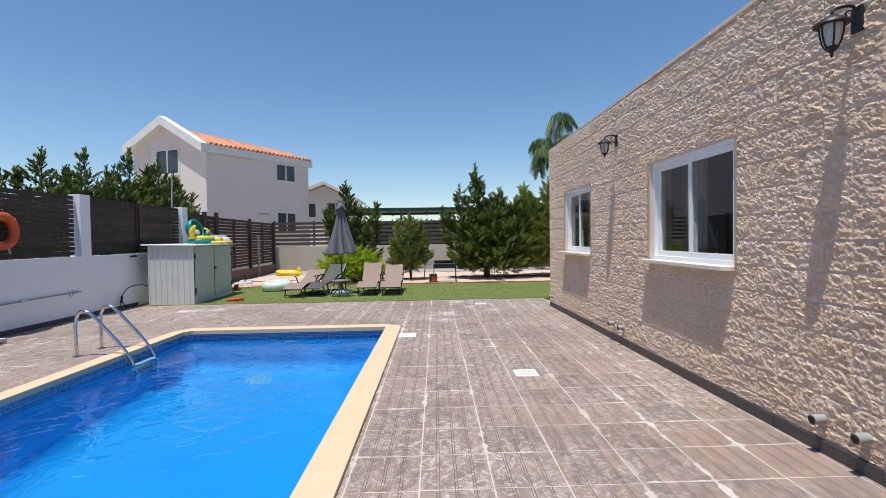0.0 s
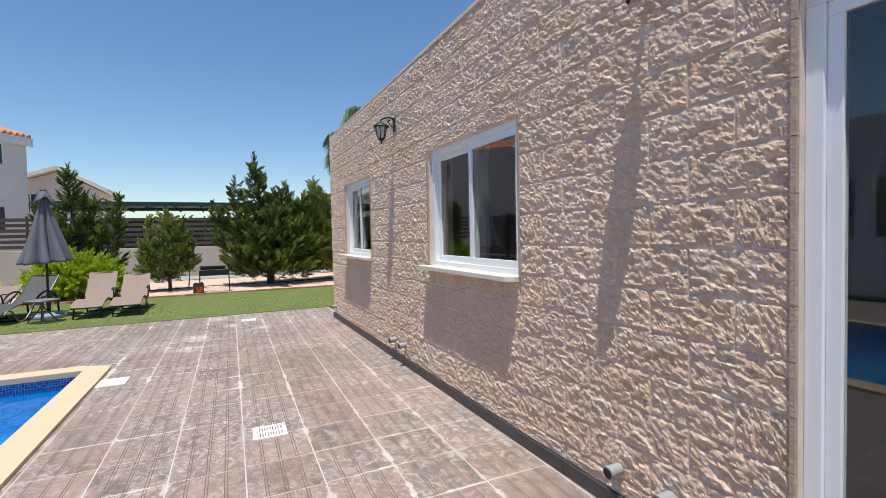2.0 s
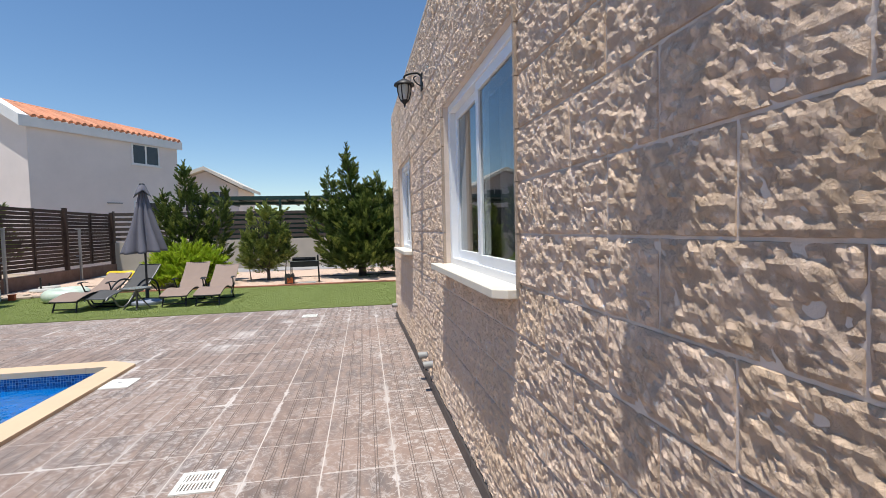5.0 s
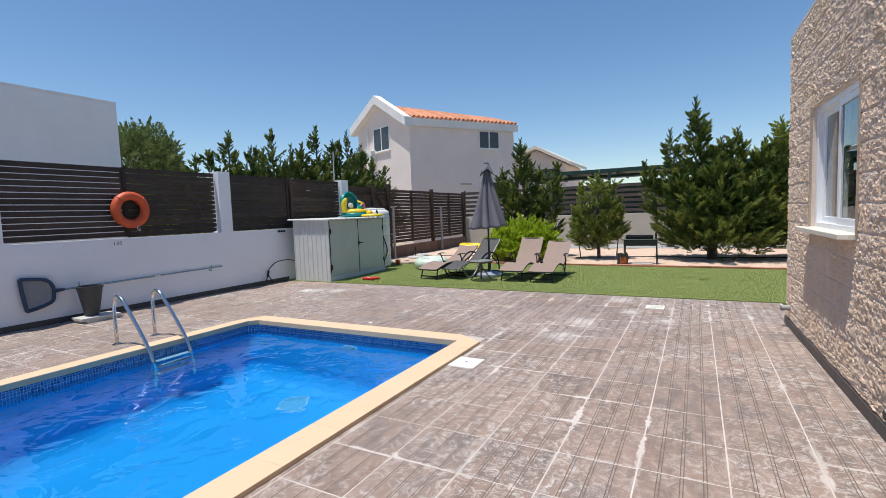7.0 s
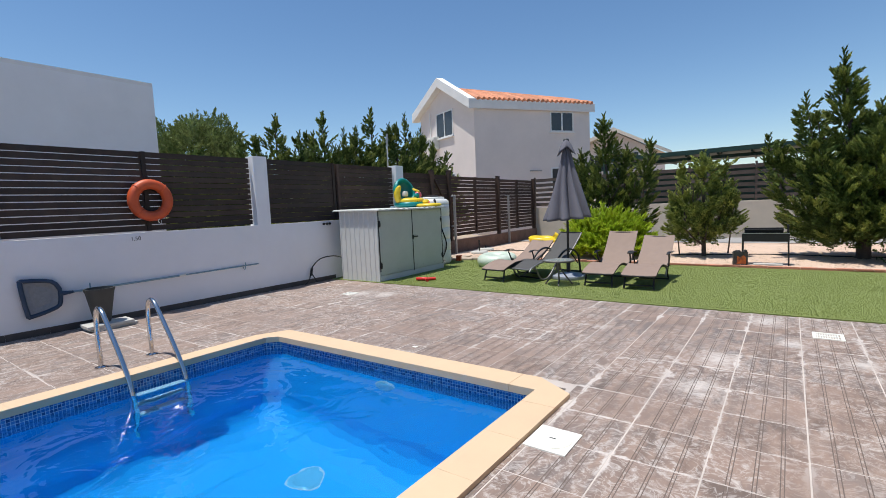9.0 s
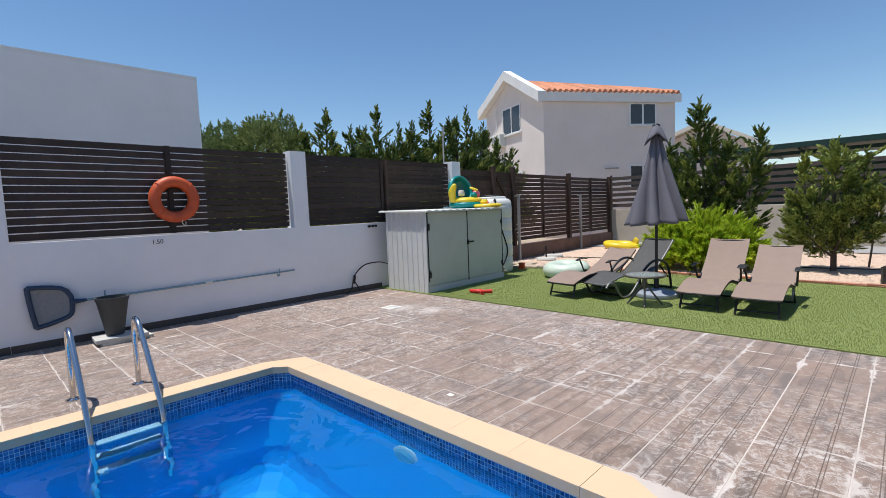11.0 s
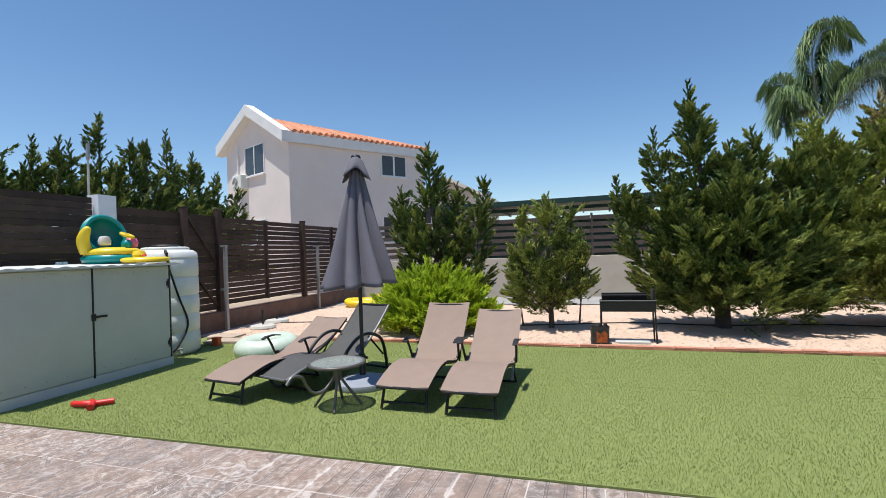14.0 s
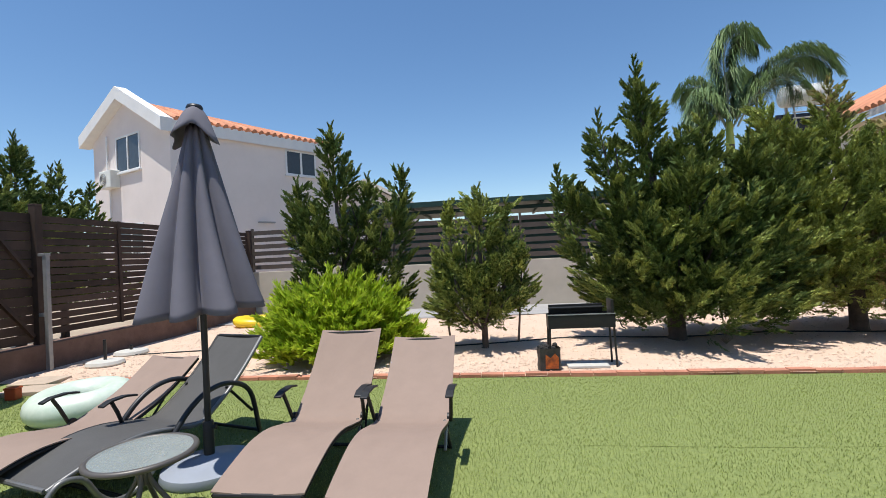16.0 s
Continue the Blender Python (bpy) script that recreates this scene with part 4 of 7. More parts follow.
def wall_lantern(y, z):
    """A black carriage lantern that hangs from a curled arm; it stands out towards -x."""
    ob = thing("wall_lantern", "black metal carriage lantern on the stone house wall", "wall lamp", pose(HX - 0.008, y, z) @ Matrix.Scale(0.85, 4), "lanterns on the house wall")
    part("back_plate", MB().box(-0.014, -0.045, -0.09, 0.02, 0.045, 0.09), BLACK, ob, bevel=0.008)
    part("arm", MB().tube(smoothed([(0.0, 0, 0.05), (-0.045, 0, 0.09), (-0.12, 0, 0.085), (-0.18, 0, 0.06), (-0.19, 0, 0.02)]), 0.011, 8), BLACK, ob, smooth=True)
    part("scroll", MB().tube(smoothed([(-0.01, 0, -0.04), (-0.06, 0, -0.01), (-0.09, 0, 0.04), (-0.06, 0, 0.06)]), 0.007, 6), BLACK, ob, smooth=True)
    c = (-0.19, 0)
    part("hood", MB().lathe([(0.012, 0.03), (0.03, 0.02), (0.065, 0.0), (0.105, -0.025), (0.11, -0.042), (0.075, -0.045)], 12, *c), BLACK, ob, smooth=True)
    part("glass", MB().lathe([(0.066, -0.045), (0.064, -0.10), (0.052, -0.16), (0.036, -0.195)], 12, *c), FROSTLAMP, ob, "pale lantern glass")
    for k in range(6):
        a = math.pi / 3 * k
        part("rib", MB().tube([(c[0] + r * math.cos(a), r * math.sin(a), h) for r, h in ((0.072, -0.04), (0.070, -0.10), (0.057, -0.16), (0.038, -0.2))], 0.006, 5), BLACK, ob)
    part("finial", MB().lathe([(0.04, -0.193), (0.042, -0.205), (0.02, -0.225), (0.008, -0.24), (0.012, -0.252), (0.002, -0.27)], 12, *c), BLACK, ob, smooth=True)
    return ob


wall_lantern(2.68, 2.725)
wall_lantern(6.22, 2.74)

for k, (y, z) in enumerate(((2.91, 0.228), (2.60, 0.233), (6.34, 0.239), (6.02, 0.238), (9.45, 0.22))):
    ob = thing("drain_pipe", "short grey plastic pipe end that stands out of the stone wall", "pipe", pose(HX + 0.03, y, z), "pipe ends in the house wall")
    m = MB()
    m.tube([(0.0, 0, 0), (-0.085, 0, 0), (-0.12, 0, -0.004)], [0.032, 0.032, 0.034], 14)
    part("spout", m, PIPE, ob, smooth=True)
    # black disc closes the end in place of the shaded hollow
    part("mouth", MB().tube([(-0.1205, 0, -0.004), (-0.1225, 0, -0.004)], 0.027, 14), BLACK, ob, "black disc that stands for the shaded hollow of the pipe")


def floor_drain(x, y, s, turn=1.2):
    ob = thing("floor_drain", "white plastic floor drain grate set in the terrace", "drain", pose(x, y, -0.004, 0, 0, -turn), "drain grates in the terrace")
    h = s / 2
    part("frame", MB().box(-h, -h, 0, h, -h + 0.03, 0.012).box(-h, h - 0.03, 0, h, h, 0.012).box(-h, -h + 0.03, 0, -h + 0.03, h - 0.03, 0.012).box(h - 0.03, -h + 0.03, 0, h, h - 0.03, 0.012), PLASTICWHITE, ob)
    # flat black plate stands for the shade below the bars
    part("pit_plate", MB().box(-h + 0.03, -h + 0.03, 0, h - 0.03, h - 0.03, 0.003), BLACK, ob)
    n = 9
    for i in range(n):
        x0 = -h + 0.034 + (s - 0.068) * i / n
        part("bar", MB().box(x0, -h + 0.03, 0.003, x0 + (s - 0.068) / n * 0.52, h - 0.03, 0.011), PLASTICWHITE, ob)
    part("crossbar", MB().box(-h + 0.03, -0.012, 0.004, h - 0.03, 0.012, 0.0115), PLASTICWHITE, ob)


floor_drain(0.89, 4.87, 0.24)
floor_drain(1.02, 10.15, 0.24)
floor_drain(-5.25, 9.89, 0.22)


def access_cover(x, y, w, l):
    """A tiled cover set flush in a thin pale frame, with a small key plate."""
    ob = thing("access_cover", "tiled access cover in a thin white frame, flush with the terrace", "cover", pose(x, y, 0.0, 0, 0, -1.2), "access covers in the terrace")
    t = 0.009
    part("frame", MB().box(-w / 2, -l / 2, -0.003, w / 2, -l / 2 + t, 0.0015).box(-w / 2, l / 2 - t, -0.003, w / 2, l / 2, 0.0015).box(-w / 2, -l / 2 + t, -0.003, -w / 2 + t, l / 2 - t, 0.0015).box(w / 2 - t, -l / 2 + t, -0.003, w / 2, l / 2 - t, 0.0015), GROUT, ob)
    part("key_plate", MB().box(-0.025, l / 2 - 0.075, -0.003, 0.025, l / 2 - 0.035, 0.0015), PLASTICWHITE, ob)


access_cover(1.675, 10.33, 0.38, 0.44)
access_cover(-2.366, 8.0, 0.235, 0.215)
lid = thing("skimmer_lid", "square cream plastic skimmer lid beside the pool coping", "lid", pose(-0.46, 6.98, 0.001, 0, 0, -1.2))
part("plate", MB().box(-0.13, -0.14, -0.006, 0.13, 0.14, 0.008), PLASTICWHITE, lid, bevel=0.003)
part("disc", MB().lathe([(0.112, 0.008), (0.112, 0.011), (0.105, 0.0125)], 32), PLASTICWHITE, lid)
# black bar laid on the disc for the shade in a finger hole
part("finger_hole_patch", MB().box(-0.02, -0.004, 0.0126, 0.02, 0.004, 0.0135), BLACK, lid)

# pool ladder
ladder = thing("pool_ladder", "stainless steel pool ladder with white treads in the water", "pool ladder", pose(-4.68, 6.335, 0.0, 0, 0, -1.2))
for s in (-0.225, 0.225):
    path = smoothed([(0, s, 0.0), (-0.005, s, 0.25), (0.0, s, 0.46), (0.05, s, 0.575), (0.16, s, 0.575), (0.29, s, 0.45), (0.57, s, 0.13), (0.71, s, -0.10), (0.755, s, -0.35), (0.755, s, -1.1)], 6)
    part("rail", MB().tube(path, 0.021, 12), STEEL, ladder, smooth=True)
    part("foot_plate", MB().lathe([(0.055, 0.0), (0.055, 0.008), (0.03, 0.016), (0.024, 0.02)], 20, 0, s), STEEL, ladder, smooth=True)
for k in range(3):
    z = -0.165 - 0.25 * k
    part("tread", MB().box(0.68, -0.2, z, 0.77, 0.2, z + 0.03), PLASTICWHITE, ladder, "white plastic tread", bevel=0.006)
for x, z in ((-2.35, -0.44),):
    pl = thing("pool_light", "round pale underwater light on the pool's end wall", "pool light", pose(x, PY1 - 0.012, z, 90, 0, 0))
    part("lens", MB().lathe([(0.10, 0.0), (0.10, 0.02), (0.07, 0.035)], 20), LIGHTLENS, pl)
    part("ring", MB().lathe([(0.125, 0.0), (0.125, 0.014), (0.102, 0.02), (0.102, 0.0)], 20), PLASTICWHITE, pl)
md = thing("pool_drain", "round pale main drain cover on the pool floor", "pool drain", pose(-2.63, 6.84, -1.639))
part("cover", MB().lathe([(0.0, 0.022), (0.12, 0.022), (0.15, 0.012), (0.15, 0.0)], 32), LIGHTLENS, md)
part("rim", MB().lathe([(0.17, 0.0), (0.17, 0.008), (0.152, 0.01)], 24), PLASTICWHITE, md)

# lifebuoy
BX = wall_x(7.63)
buoy = thing("lifebuoy", "faded orange ring lifebuoy hung on the slatted fence", "lifebuoy", pose(BX + 0.02, 7.63, 1.68, 0, 90, 0))
ringm = MB()
ringm.tube([(0.235 * math.cos(a), 0.235 * math.sin(a), 0) for a in np.linspace(0, 2 * math.pi, 48, endpoint=False)], 0.074, 14, True)
part("ring", ringm, ORANGE, buoy, smooth=True)
for k in range(4):
    a0 = math.pi / 4 + k * math.pi / 2
    part("rope_band", MB().tube([(math.cos(a0) * (0.235 + 0.077 * math.cos(b)), math.sin(a0) * (0.235 + 0.077 * math.cos(b)), 0.077 * math.sin(b)) for b in np.linspace(0, 2 * math.pi, 16, endpoint=False)], 0.006, 5, True), ORANGE, buoy)
part("hanging_cord", MB().tube(smoothed([(0.30, 0.10, 0.05), (0.36, 0.09, 0.06), (0.31, 0.05, 0.06), (0.28, 0.06, 0.08)]), 0.005, 5), PLASTICWHITE, buoy, "white cord")
part("hook", MB().tube(smoothed([(-0.36, 0, -0.1), (-0.34, 0, 0.0), (-0.27, 0, 0.0), (-0.24, 0, 0.03)]), 0.006, 5), BLACK, buoy)

sign = thing("depth_sign", "painted depth marker reading 1.50 on the white wall", "sign", pose(wall_x(7.39) + 0.002, 7.39, 1.13))
part("plate", MB().box(0, -0.12, -0.045, 0.003, 0.12, 0.045), WHITEWALL, sign)
tx = bpy.data.curves.new("digits", 'FONT')
tx.body, tx.size, tx.align_x, tx.align_y, tx.extrude = "1.50", 0.080, 'CENTER', 'CENTER', 0.001
tmp = new("digits_text", tx)
bpy.context.view_layer.update()
me = bpy.data.meshes.new_from_object(tmp.evaluated_get(bpy.context.evaluated_depsgraph_get()))
bpy.data.objects.remove(tmp)
me.materials.clear()
me.materials.append(BLACK)
digits = new("digits", me)
digits.parent = sign
digits.matrix_basis = pose(0.0052, 0, 0, 90, 0, 90)

# leaf net on its pole
net = thing("leaf_net", "navy leaf net on a blue-grey pole hung on the white wall", "pool net", pose(wall_x(7.4) + 0.04, 6.46, 0.5))
outl = [(0, -0.02, 0.06), (0, -0.1, 0.17), (0, -0.36, 0.21), (0, -0.40, 0.17), (0, -0.36, -0.2), (0, -0.32, -0.24), (0, -0.07, -0.17), (0, -0.02, -0.08)]
part("frame", MB().tube(smoothed(outl + outl[:1], 3)[:-1], 0.026, 8, True), NAVY, net, smooth=True)
part("netting", MB().add([(0.0, y * 0.97, z * 0.97) for x, y, z in outl] + [(-0.02, y * 0.6 - 0.08, z * 0.6) for x, y, z in outl], [(i, (i + 1) % 8, 8 + (i + 1) % 8, 8 + i) for i in range(8)] + [tuple(range(8, 16))]), NETTING, net, "grey mesh")
part("socket", MB().tube([(0, -0.03, 0.0), (0, 0.12, 0.0)], [0.035, 0.018], 10), NAVY, net)
part("pole", MB().tube([(0, 0.05, 0.0), (0.0, 1.5, 0.015)], 0.015, 10).tube([(0, 1.5, 0.015), (0, 2.82, 0.03)], 0.012, 10), POLEBLUE, net, smooth=True)
part("pole_lock", MB().tube([(0, 1.46, 0.015), (0, 1.56, 0.016)], 0.02, 10), PLASTICWHITE, net)
for y in (0.36, 2.6):
    br = thing("wall_bracket", "small blue hook that holds the net pole on the wall", "hook", pose(wall_x(6.4 + y), 6.4 + y, 0.5), "pole hooks")
    part("hook", MB().tube(smoothed([(0, 0, 0.0), (0.03, 0, -0.028), (0.065, 0, -0.02), (0.072, 0, 0.03), (0.07, 0, 0.09)]), 0.008, 6), POLEBLUE, br)
pot = thing("flower_pot", "tall tapered charcoal flower pot on pale slabs", "pot", pose(-6.62, 6.78, 0.085))
part("body", MB().lathe([(0.09, 0.0), (0.095, 0.02), (0.16, 0.40), (0.172, 0.42), (0.172, 0.45), (0.155, 0.45), (0.15, 0.38)], 24), POT, pot, smooth=True)
part("soil", MB().lathe([(0.145, 0.36), (0.10, 0.375)], 20), EARTH, pot)
for k, (dx, dy, rz, z) in enumerate(((0, 0.06, 4, 0.0), (0.02, 0.02, -3, 0.042))):
    sl = thing("paving_slab", "loose pale concrete slab under the flower pot", "slab", pose(-6.60 + dx, 6.80 + dy, z - 0.004, 0, 0, rz), "slabs under the pot")
    part("block", MB().box(-0.17, -0.26, 0, 0.17, 0.26, 0.042), SLAB, sl, bevel=0.006)

hose = thing("cable_loop", "black cable that loops out of the white wall to the ground", "cable", pose(0, 0, 0))
part("cable", MB().tube(smoothed([(-6.6, 10.98, 0.46), (-6.72, 10.85, 0.50), (-6.80, 10.6, 0.47), (-6.84, 10.42, 0.33), (-6.84, 10.36, 0.2), (-6.82, 10.3, 0.08), (-6.8, 10.18, 0.01)]), 0.011, 7), RUBBER, hose, smooth=True)
part("connector", MB().tube([(-6.84, 10.40, 0.3), (-6.835, 10.36, 0.16)], 0.025, 8), RUBBER, hose)
part("branch", MB().tube(smoothed([(-6.835, 10.38, 0.2), (-6.82, 10.45, 0.08), (-6.8, 10.47, 0.02)]), 0.010, 6), RUBBER, hose)
for i in range(3):
    tp = thing("wall_tap", "small grey valve knob on the white wall", "tap", pose(wall_x(10.85), 10.78 + 0.075 * i, 1.155), "valve knobs")
    part("stem", MB().tube([(0, 0, 0), (0.04, 0, 0)], 0.012, 8), PIPE, tp)
    part("knob", MB().tube([(0.035, 0, 0), (0.06, 0, 0)], 0.024, 10), BLACK, tp)

# ---- garden shed ----
shed = thing("garden_shed", "low pale sage metal shed with two closed doors against the wall", "shed", pose(-6.60, 10.96, 0.0))
SW, SL, SH = 1.04, 2.12, 1.385
bd = MB()
bd.box(0.0, 0.012, 0.0, 0.02, SL, SH + 0.02).box(0.0, SL - 0.02, 0, SW - 0.02, SL, SH).box(SW - 0.035, 0.012, 0, SW - 0.012, SL, SH)
part("body", bd, SHEDDOOR, shed)
for i in range(8):
    x0 = 0.0 + i * SW / 8
    w2 = SW / 8
    part("side_panel", MB().add([(x0, 0.01, 0), (x0 + w2 * 0.12, 0.0, 0), (x0 + w2 * 0.2, 0.0, 0), (x0 + w2 * 0.3, 0.012, 0), (x0 + w2, 0.012, 0), (x0 + w2, 0.03, 0), (x0, 0.03, 0),
                                 (x0, 0.01, SH), (x0 + w2 * 0.12, 0.0, SH), (x0 + w2 * 0.2, 0.0, SH), (x0 + w2 * 0.3, 0.012, SH), (x0 + w2, 0.012, SH), (x0 + w2, 0.03, SH), (x0, 0.03, SH)],
                                [(j, (j + 1) % 7, 7 + (j + 1) % 7, 7 + j) for j in range(7)] + [(13, 12, 11, 10, 9, 8, 7), (0, 1, 2, 3, 4, 5, 6)]), SHEDSIDE, shed)
part("corner_post", MB().box(SW - 0.03, -0.004, 0, SW + 0.004, 0.03, SH), SHEDSIDE, shed, bevel=0.003)
for k, (a, b2) in enumerate(((0.045, 1.035), (1.055, 2.075))):
    leaf = part("door", MB().box(SW - 0.010, a, 0.13, SW + 0.008, b2, SH - 0.03), SHEDDOOR, shed, bevel=0.004)
    hy = a + 0.012 if k == 0 else b2 - 0.012
    for z in (0.32, 1.12):
        part("hinge", MB().tube([(SW + 0.016, hy, z - 0.06), (SW + 0.016, hy, z + 0.06)], 0.014, 8).box(SW + 0.008, hy - 0.03, z - 0.03, SW + 0.014, hy + 0.03, z + 0.03), BLACK, leaf, "black hinge")
    for i in range(5):
        for z in (0.2, SH - 0.09):
            part("screw", MB().tube([(SW + 0.007, a + 0.1 + i * 0.2, z), (SW + 0.011, a + 0.1 + i * 0.2, z)], 0.007, 6), GALV, leaf)
# black strip added for the shade in the gap between the leaves
part("door_gap_strip", MB().box(SW - 0.008, 1.036, 0.1, SW + 0.012, 1.054, SH - 0.02), BLACK, shed, "black strip that stands for the dark gap between the doors")
part("edge_strip", MB().box(SW - 0.008, 0.02, 0.2, SW + 0.012, 0.042, SH - 0.02), BLACK, shed)
part("edge_strip", MB().box(SW - 0.008, 2.078, 0.12, SW + 0.012, 2.094, SH - 0.02), BLACK, shed)
part("latch", MB().box(SW + 0.012, 1.03, 0.79, SW + 0.028, 1.2, 0.815).box(SW + 0.01, 1.02, 0.76, SW + 0.035, 1.06, 0.84), BLACK, shed, "black latch handle", bevel=0.004)
part("sill_rail", MB().box(SW - 0.01, 0.02, 0.0, SW + 0.004, SL, 0.12), SHEDSIDE, shed)
roof = MB()
k = 13
pr = []
for i in range(k * 4 + 1):
    y = -0.05 + (SL + 0.12) * i / (k * 4)
    pr.append((y, 0.012 if i % 4 in (1, 2) else 0.0))
rvv = [(x, y, SH + 0.025 - 0.02 * (x / SW) + h) for x in (-0.12, SW + 0.09) for y, h in pr] + [(x, y, SH + 0.004 - 0.02 * (x / SW)) for x in (-0.12, SW + 0.09) for y, h in pr]
n = len(pr)
rf = [(i, n + i, n + i + 1, i + 1) for i in range(n - 1)] + [(2 * n + i, 2 * n + i + 1, 3 * n + i + 1, 3 * n + i) for i in range(n - 1)] + [(i, i + 1, 2 * n + i + 1, 2 * n + i) for i in range(n - 1)] + [(n + i, 3 * n + i, 3 * n + i + 1, n + i + 1) for i in range(n - 1)] + [(0, 2 * n, 3 * n, n), (n - 1, 2 * n - 1, 4 * n - 1, 3 * n - 1)]
part("roof", MB().add(rvv, rf), SHEDSIDE, shed, "pale ribbed metal roof")
ZR = SH + 0.035

# water tank
tank = thing("water_tank", "ribbed white plastic water tank with a black hose beside the shed", "water tank", pose(-6.28, 13.66, 0.015) @ Matrix.Diagonal((1, 1, 1.07, 1)))
prof = [(0.40, 0.0), (0.435, 0.03)]
for i in range(5):
    z = 0.06 + i * 0.26
    prof += [(0.44, z), (0.443, z + 0.11), (0.44, z + 0.23), (0.426, z + 0.245)]
prof += [(0.44, 1.36), (0.43, 1.42), (0.38, 1.46), (0.26, 1.49), (0.20, 1.495)]
part("body", MB().lathe(prof, 40), TANKWHITE, tank, smooth=True)
part("lid", MB().lathe([(0.19, 1.49), (0.20, 1.53), (0.17, 1.55), (0.05, 1.555)], 24), BLACK, tank, "black screw lid")
part("rim", MB().tube([(0.3 * math.cos(a), 0.3 * math.sin(a), 1.485) for a in np.linspace(0, 2 * math.pi, 30, endpoint=False)], 0.03, 8, True), TANKWHITE, tank, smooth=True)
part("hose", MB().tube(smoothed([(0.33, -0.30, 1.44), (0.37, -0.32, 1.40), (0.36, -0.27, 1.2), (0.42, -0.17, 0.8), (0.455, -0.06, 0.45), (0.44, -0.18, 0.2), (0.38, -0.3, 0.06), (0.30, -0.45, 0.03)]), 0.014, 8), RUBBER, tank, "black hose", smooth=True)
part("hose_elbow", MB().tube([(0.30, -0.27, 1.43), (0.34, -0.31, 1.45), (0.37, -0.32, 1.41)], 0.022, 8), RUBBER, tank)
part("tap", MB().tube([(0.40, -0.2, 0.09), (0.50, -0.24, 0.09), (0.52, -0.25, 0.05)], 0.014, 8).box(0.45, -0.25, 0.1, 0.51, -0.21, 0.115), PIPE, tank)

# toys on the shed roof


def torus(R, r, n=36, k=12, sz=1.0):
    m = MB()
    m.tube([(R * math.cos(a), R * math.sin(a), 0) for a in np.linspace(0, 2 * math.pi, n, endpoint=False)], r, k, True)
    m.v = [(x, y, z * sz) for x, y, z in m.v]
    return m


def shifted(mb, m):
    mb.v = [tuple(m @ Vector(p)) for p in mb.v]
    return mb


seat = thing("baby_float", "inflatable baby seat float, yellow and teal, with a sunshade", "pool float", pose(-6.22, 12.78, ZR + 0.06, 0, 0, 25))
part("lower_ring", torus(0.27, 0.085, sz=0.75), TEAL, seat, "teal lower ring", smooth=True)
part("upper_ring", shifted(torus(0.26, 0.07, sz=0.8), pose(0, 0, 0.08)), YELLOW, seat, "yellow upper ring", smooth=True)
axis = Vector((0.75, -0.45, 0.25)).normalized()
ua = axis.cross(Vector((0, 0, 1))).normalized()
ub = ua.cross(axis)
sv = []
for j in range(9):
    b2 = radians(88) * j / 8
    for i in range(28):
        a = 2 * math.pi * i / 28
        p = axis * (-0.24 * math.cos(b2)) + (ua * math.cos(a) * 0.26 + ub * math.sin(a) * 0.27) * math.sin(b2)
        sv.append(Vector((-0.10, 0.04, 0.32)) + p)
so = part("sunshade", MB().add(sv, [(j * 28 + i, j * 28 + (i + 1) % 28, (j + 1) * 28 + (i + 1) % 28, (j + 1) * 28 + i) for j in range(8) for i in range(28)]), TEAL, seat, "teal domed sunshade", smooth=True)
so.modifiers.clear()
sd = so.modifiers.new("thick", 'SOLIDIFY')
sd.thickness = 0.035
part("sunshade_rim", MB().tube(sv[8 * 28:], 0.03, 8, True), TEAL, seat, smooth=True)
part("back_cushion", MB().tube(smoothed([(-0.2, -0.22, 0.08), (-0.22, -0.26, 0.25), (-0.14, -0.28, 0.42)]), [0.07, 0.075, 0.075, 0.075, 0.075, 0.075, 0.075, 0.07, 0.065, 0.06, 0.05, 0.04, 0.02], 10), YELLOW, seat, "yellow back cushion", smooth=True)
part("seat_pad", MB().lathe([(0.19, 0.10), (0.19, 0.13), (0.15, 0.15), (0.02, 0.152)], 24), YELLOW, seat, "yellow padded seat", smooth=True)
part("headrest", MB().lathe([(0.02, 0.17), (0.10, 0.19), (0.11, 0.24), (0.08, 0.30), (0.01, 0.31)], 18, -0.10, 0.0, 0.6, 1.0), TANKWHITE, seat, "pale inflated headrest", smooth=True)
part("play_ball", shifted(MB().lathe([(0.001, -0.085), (0.06, -0.062), (0.085, 0.0), (0.06, 0.062), (0.001, 0.085)], 18), pose(0.17, 0.14, 0.21)), PINK, seat, "pink play ball", smooth=True)
part("play_ball", shifted(MB().lathe([(0.001, -0.07), (0.05, -0.05), (0.07, 0.0), (0.05, 0.05), (0.001, 0.07)], 18), pose(0.15, 0.05, 0.19)), TEAL, seat, "teal play ball", smooth=True)
part("steering_wheel", shifted(torus(0.075, 0.022, 20, 8), pose(0.14, 0.09, 0.315, 0, 25, 0)), YELLOW, seat, smooth=True)
ring = thing("swim_ring", "flat yellow inflatable ring lying on the shed roof", "pool float", pose(-5.74, 12.86, ZR + 0.03, 0, 0, 0))
part("ring", torus(0.22, 0.07, sz=0.5), YELLOW, ring, smooth=True)
part("duck_head", MB().lathe([(0.001, 0.0), (0.06, 0.02), (0.085, 0.07), (0.06, 0.12), (0.001, 0.13)], 14, -0.02, -0.08), YELLOW, ring, smooth=True)
part("beak", MB().lathe([(0.03, 0.05), (0.02, 0.07), (0.004, 0.08)], 8, 0.07, -0.08), RED, ring)
wt = thing("folded_towel", "white crumpled towel on the shed roof", "towel", pose(-5.98, 13.02, ZR - 0.004))
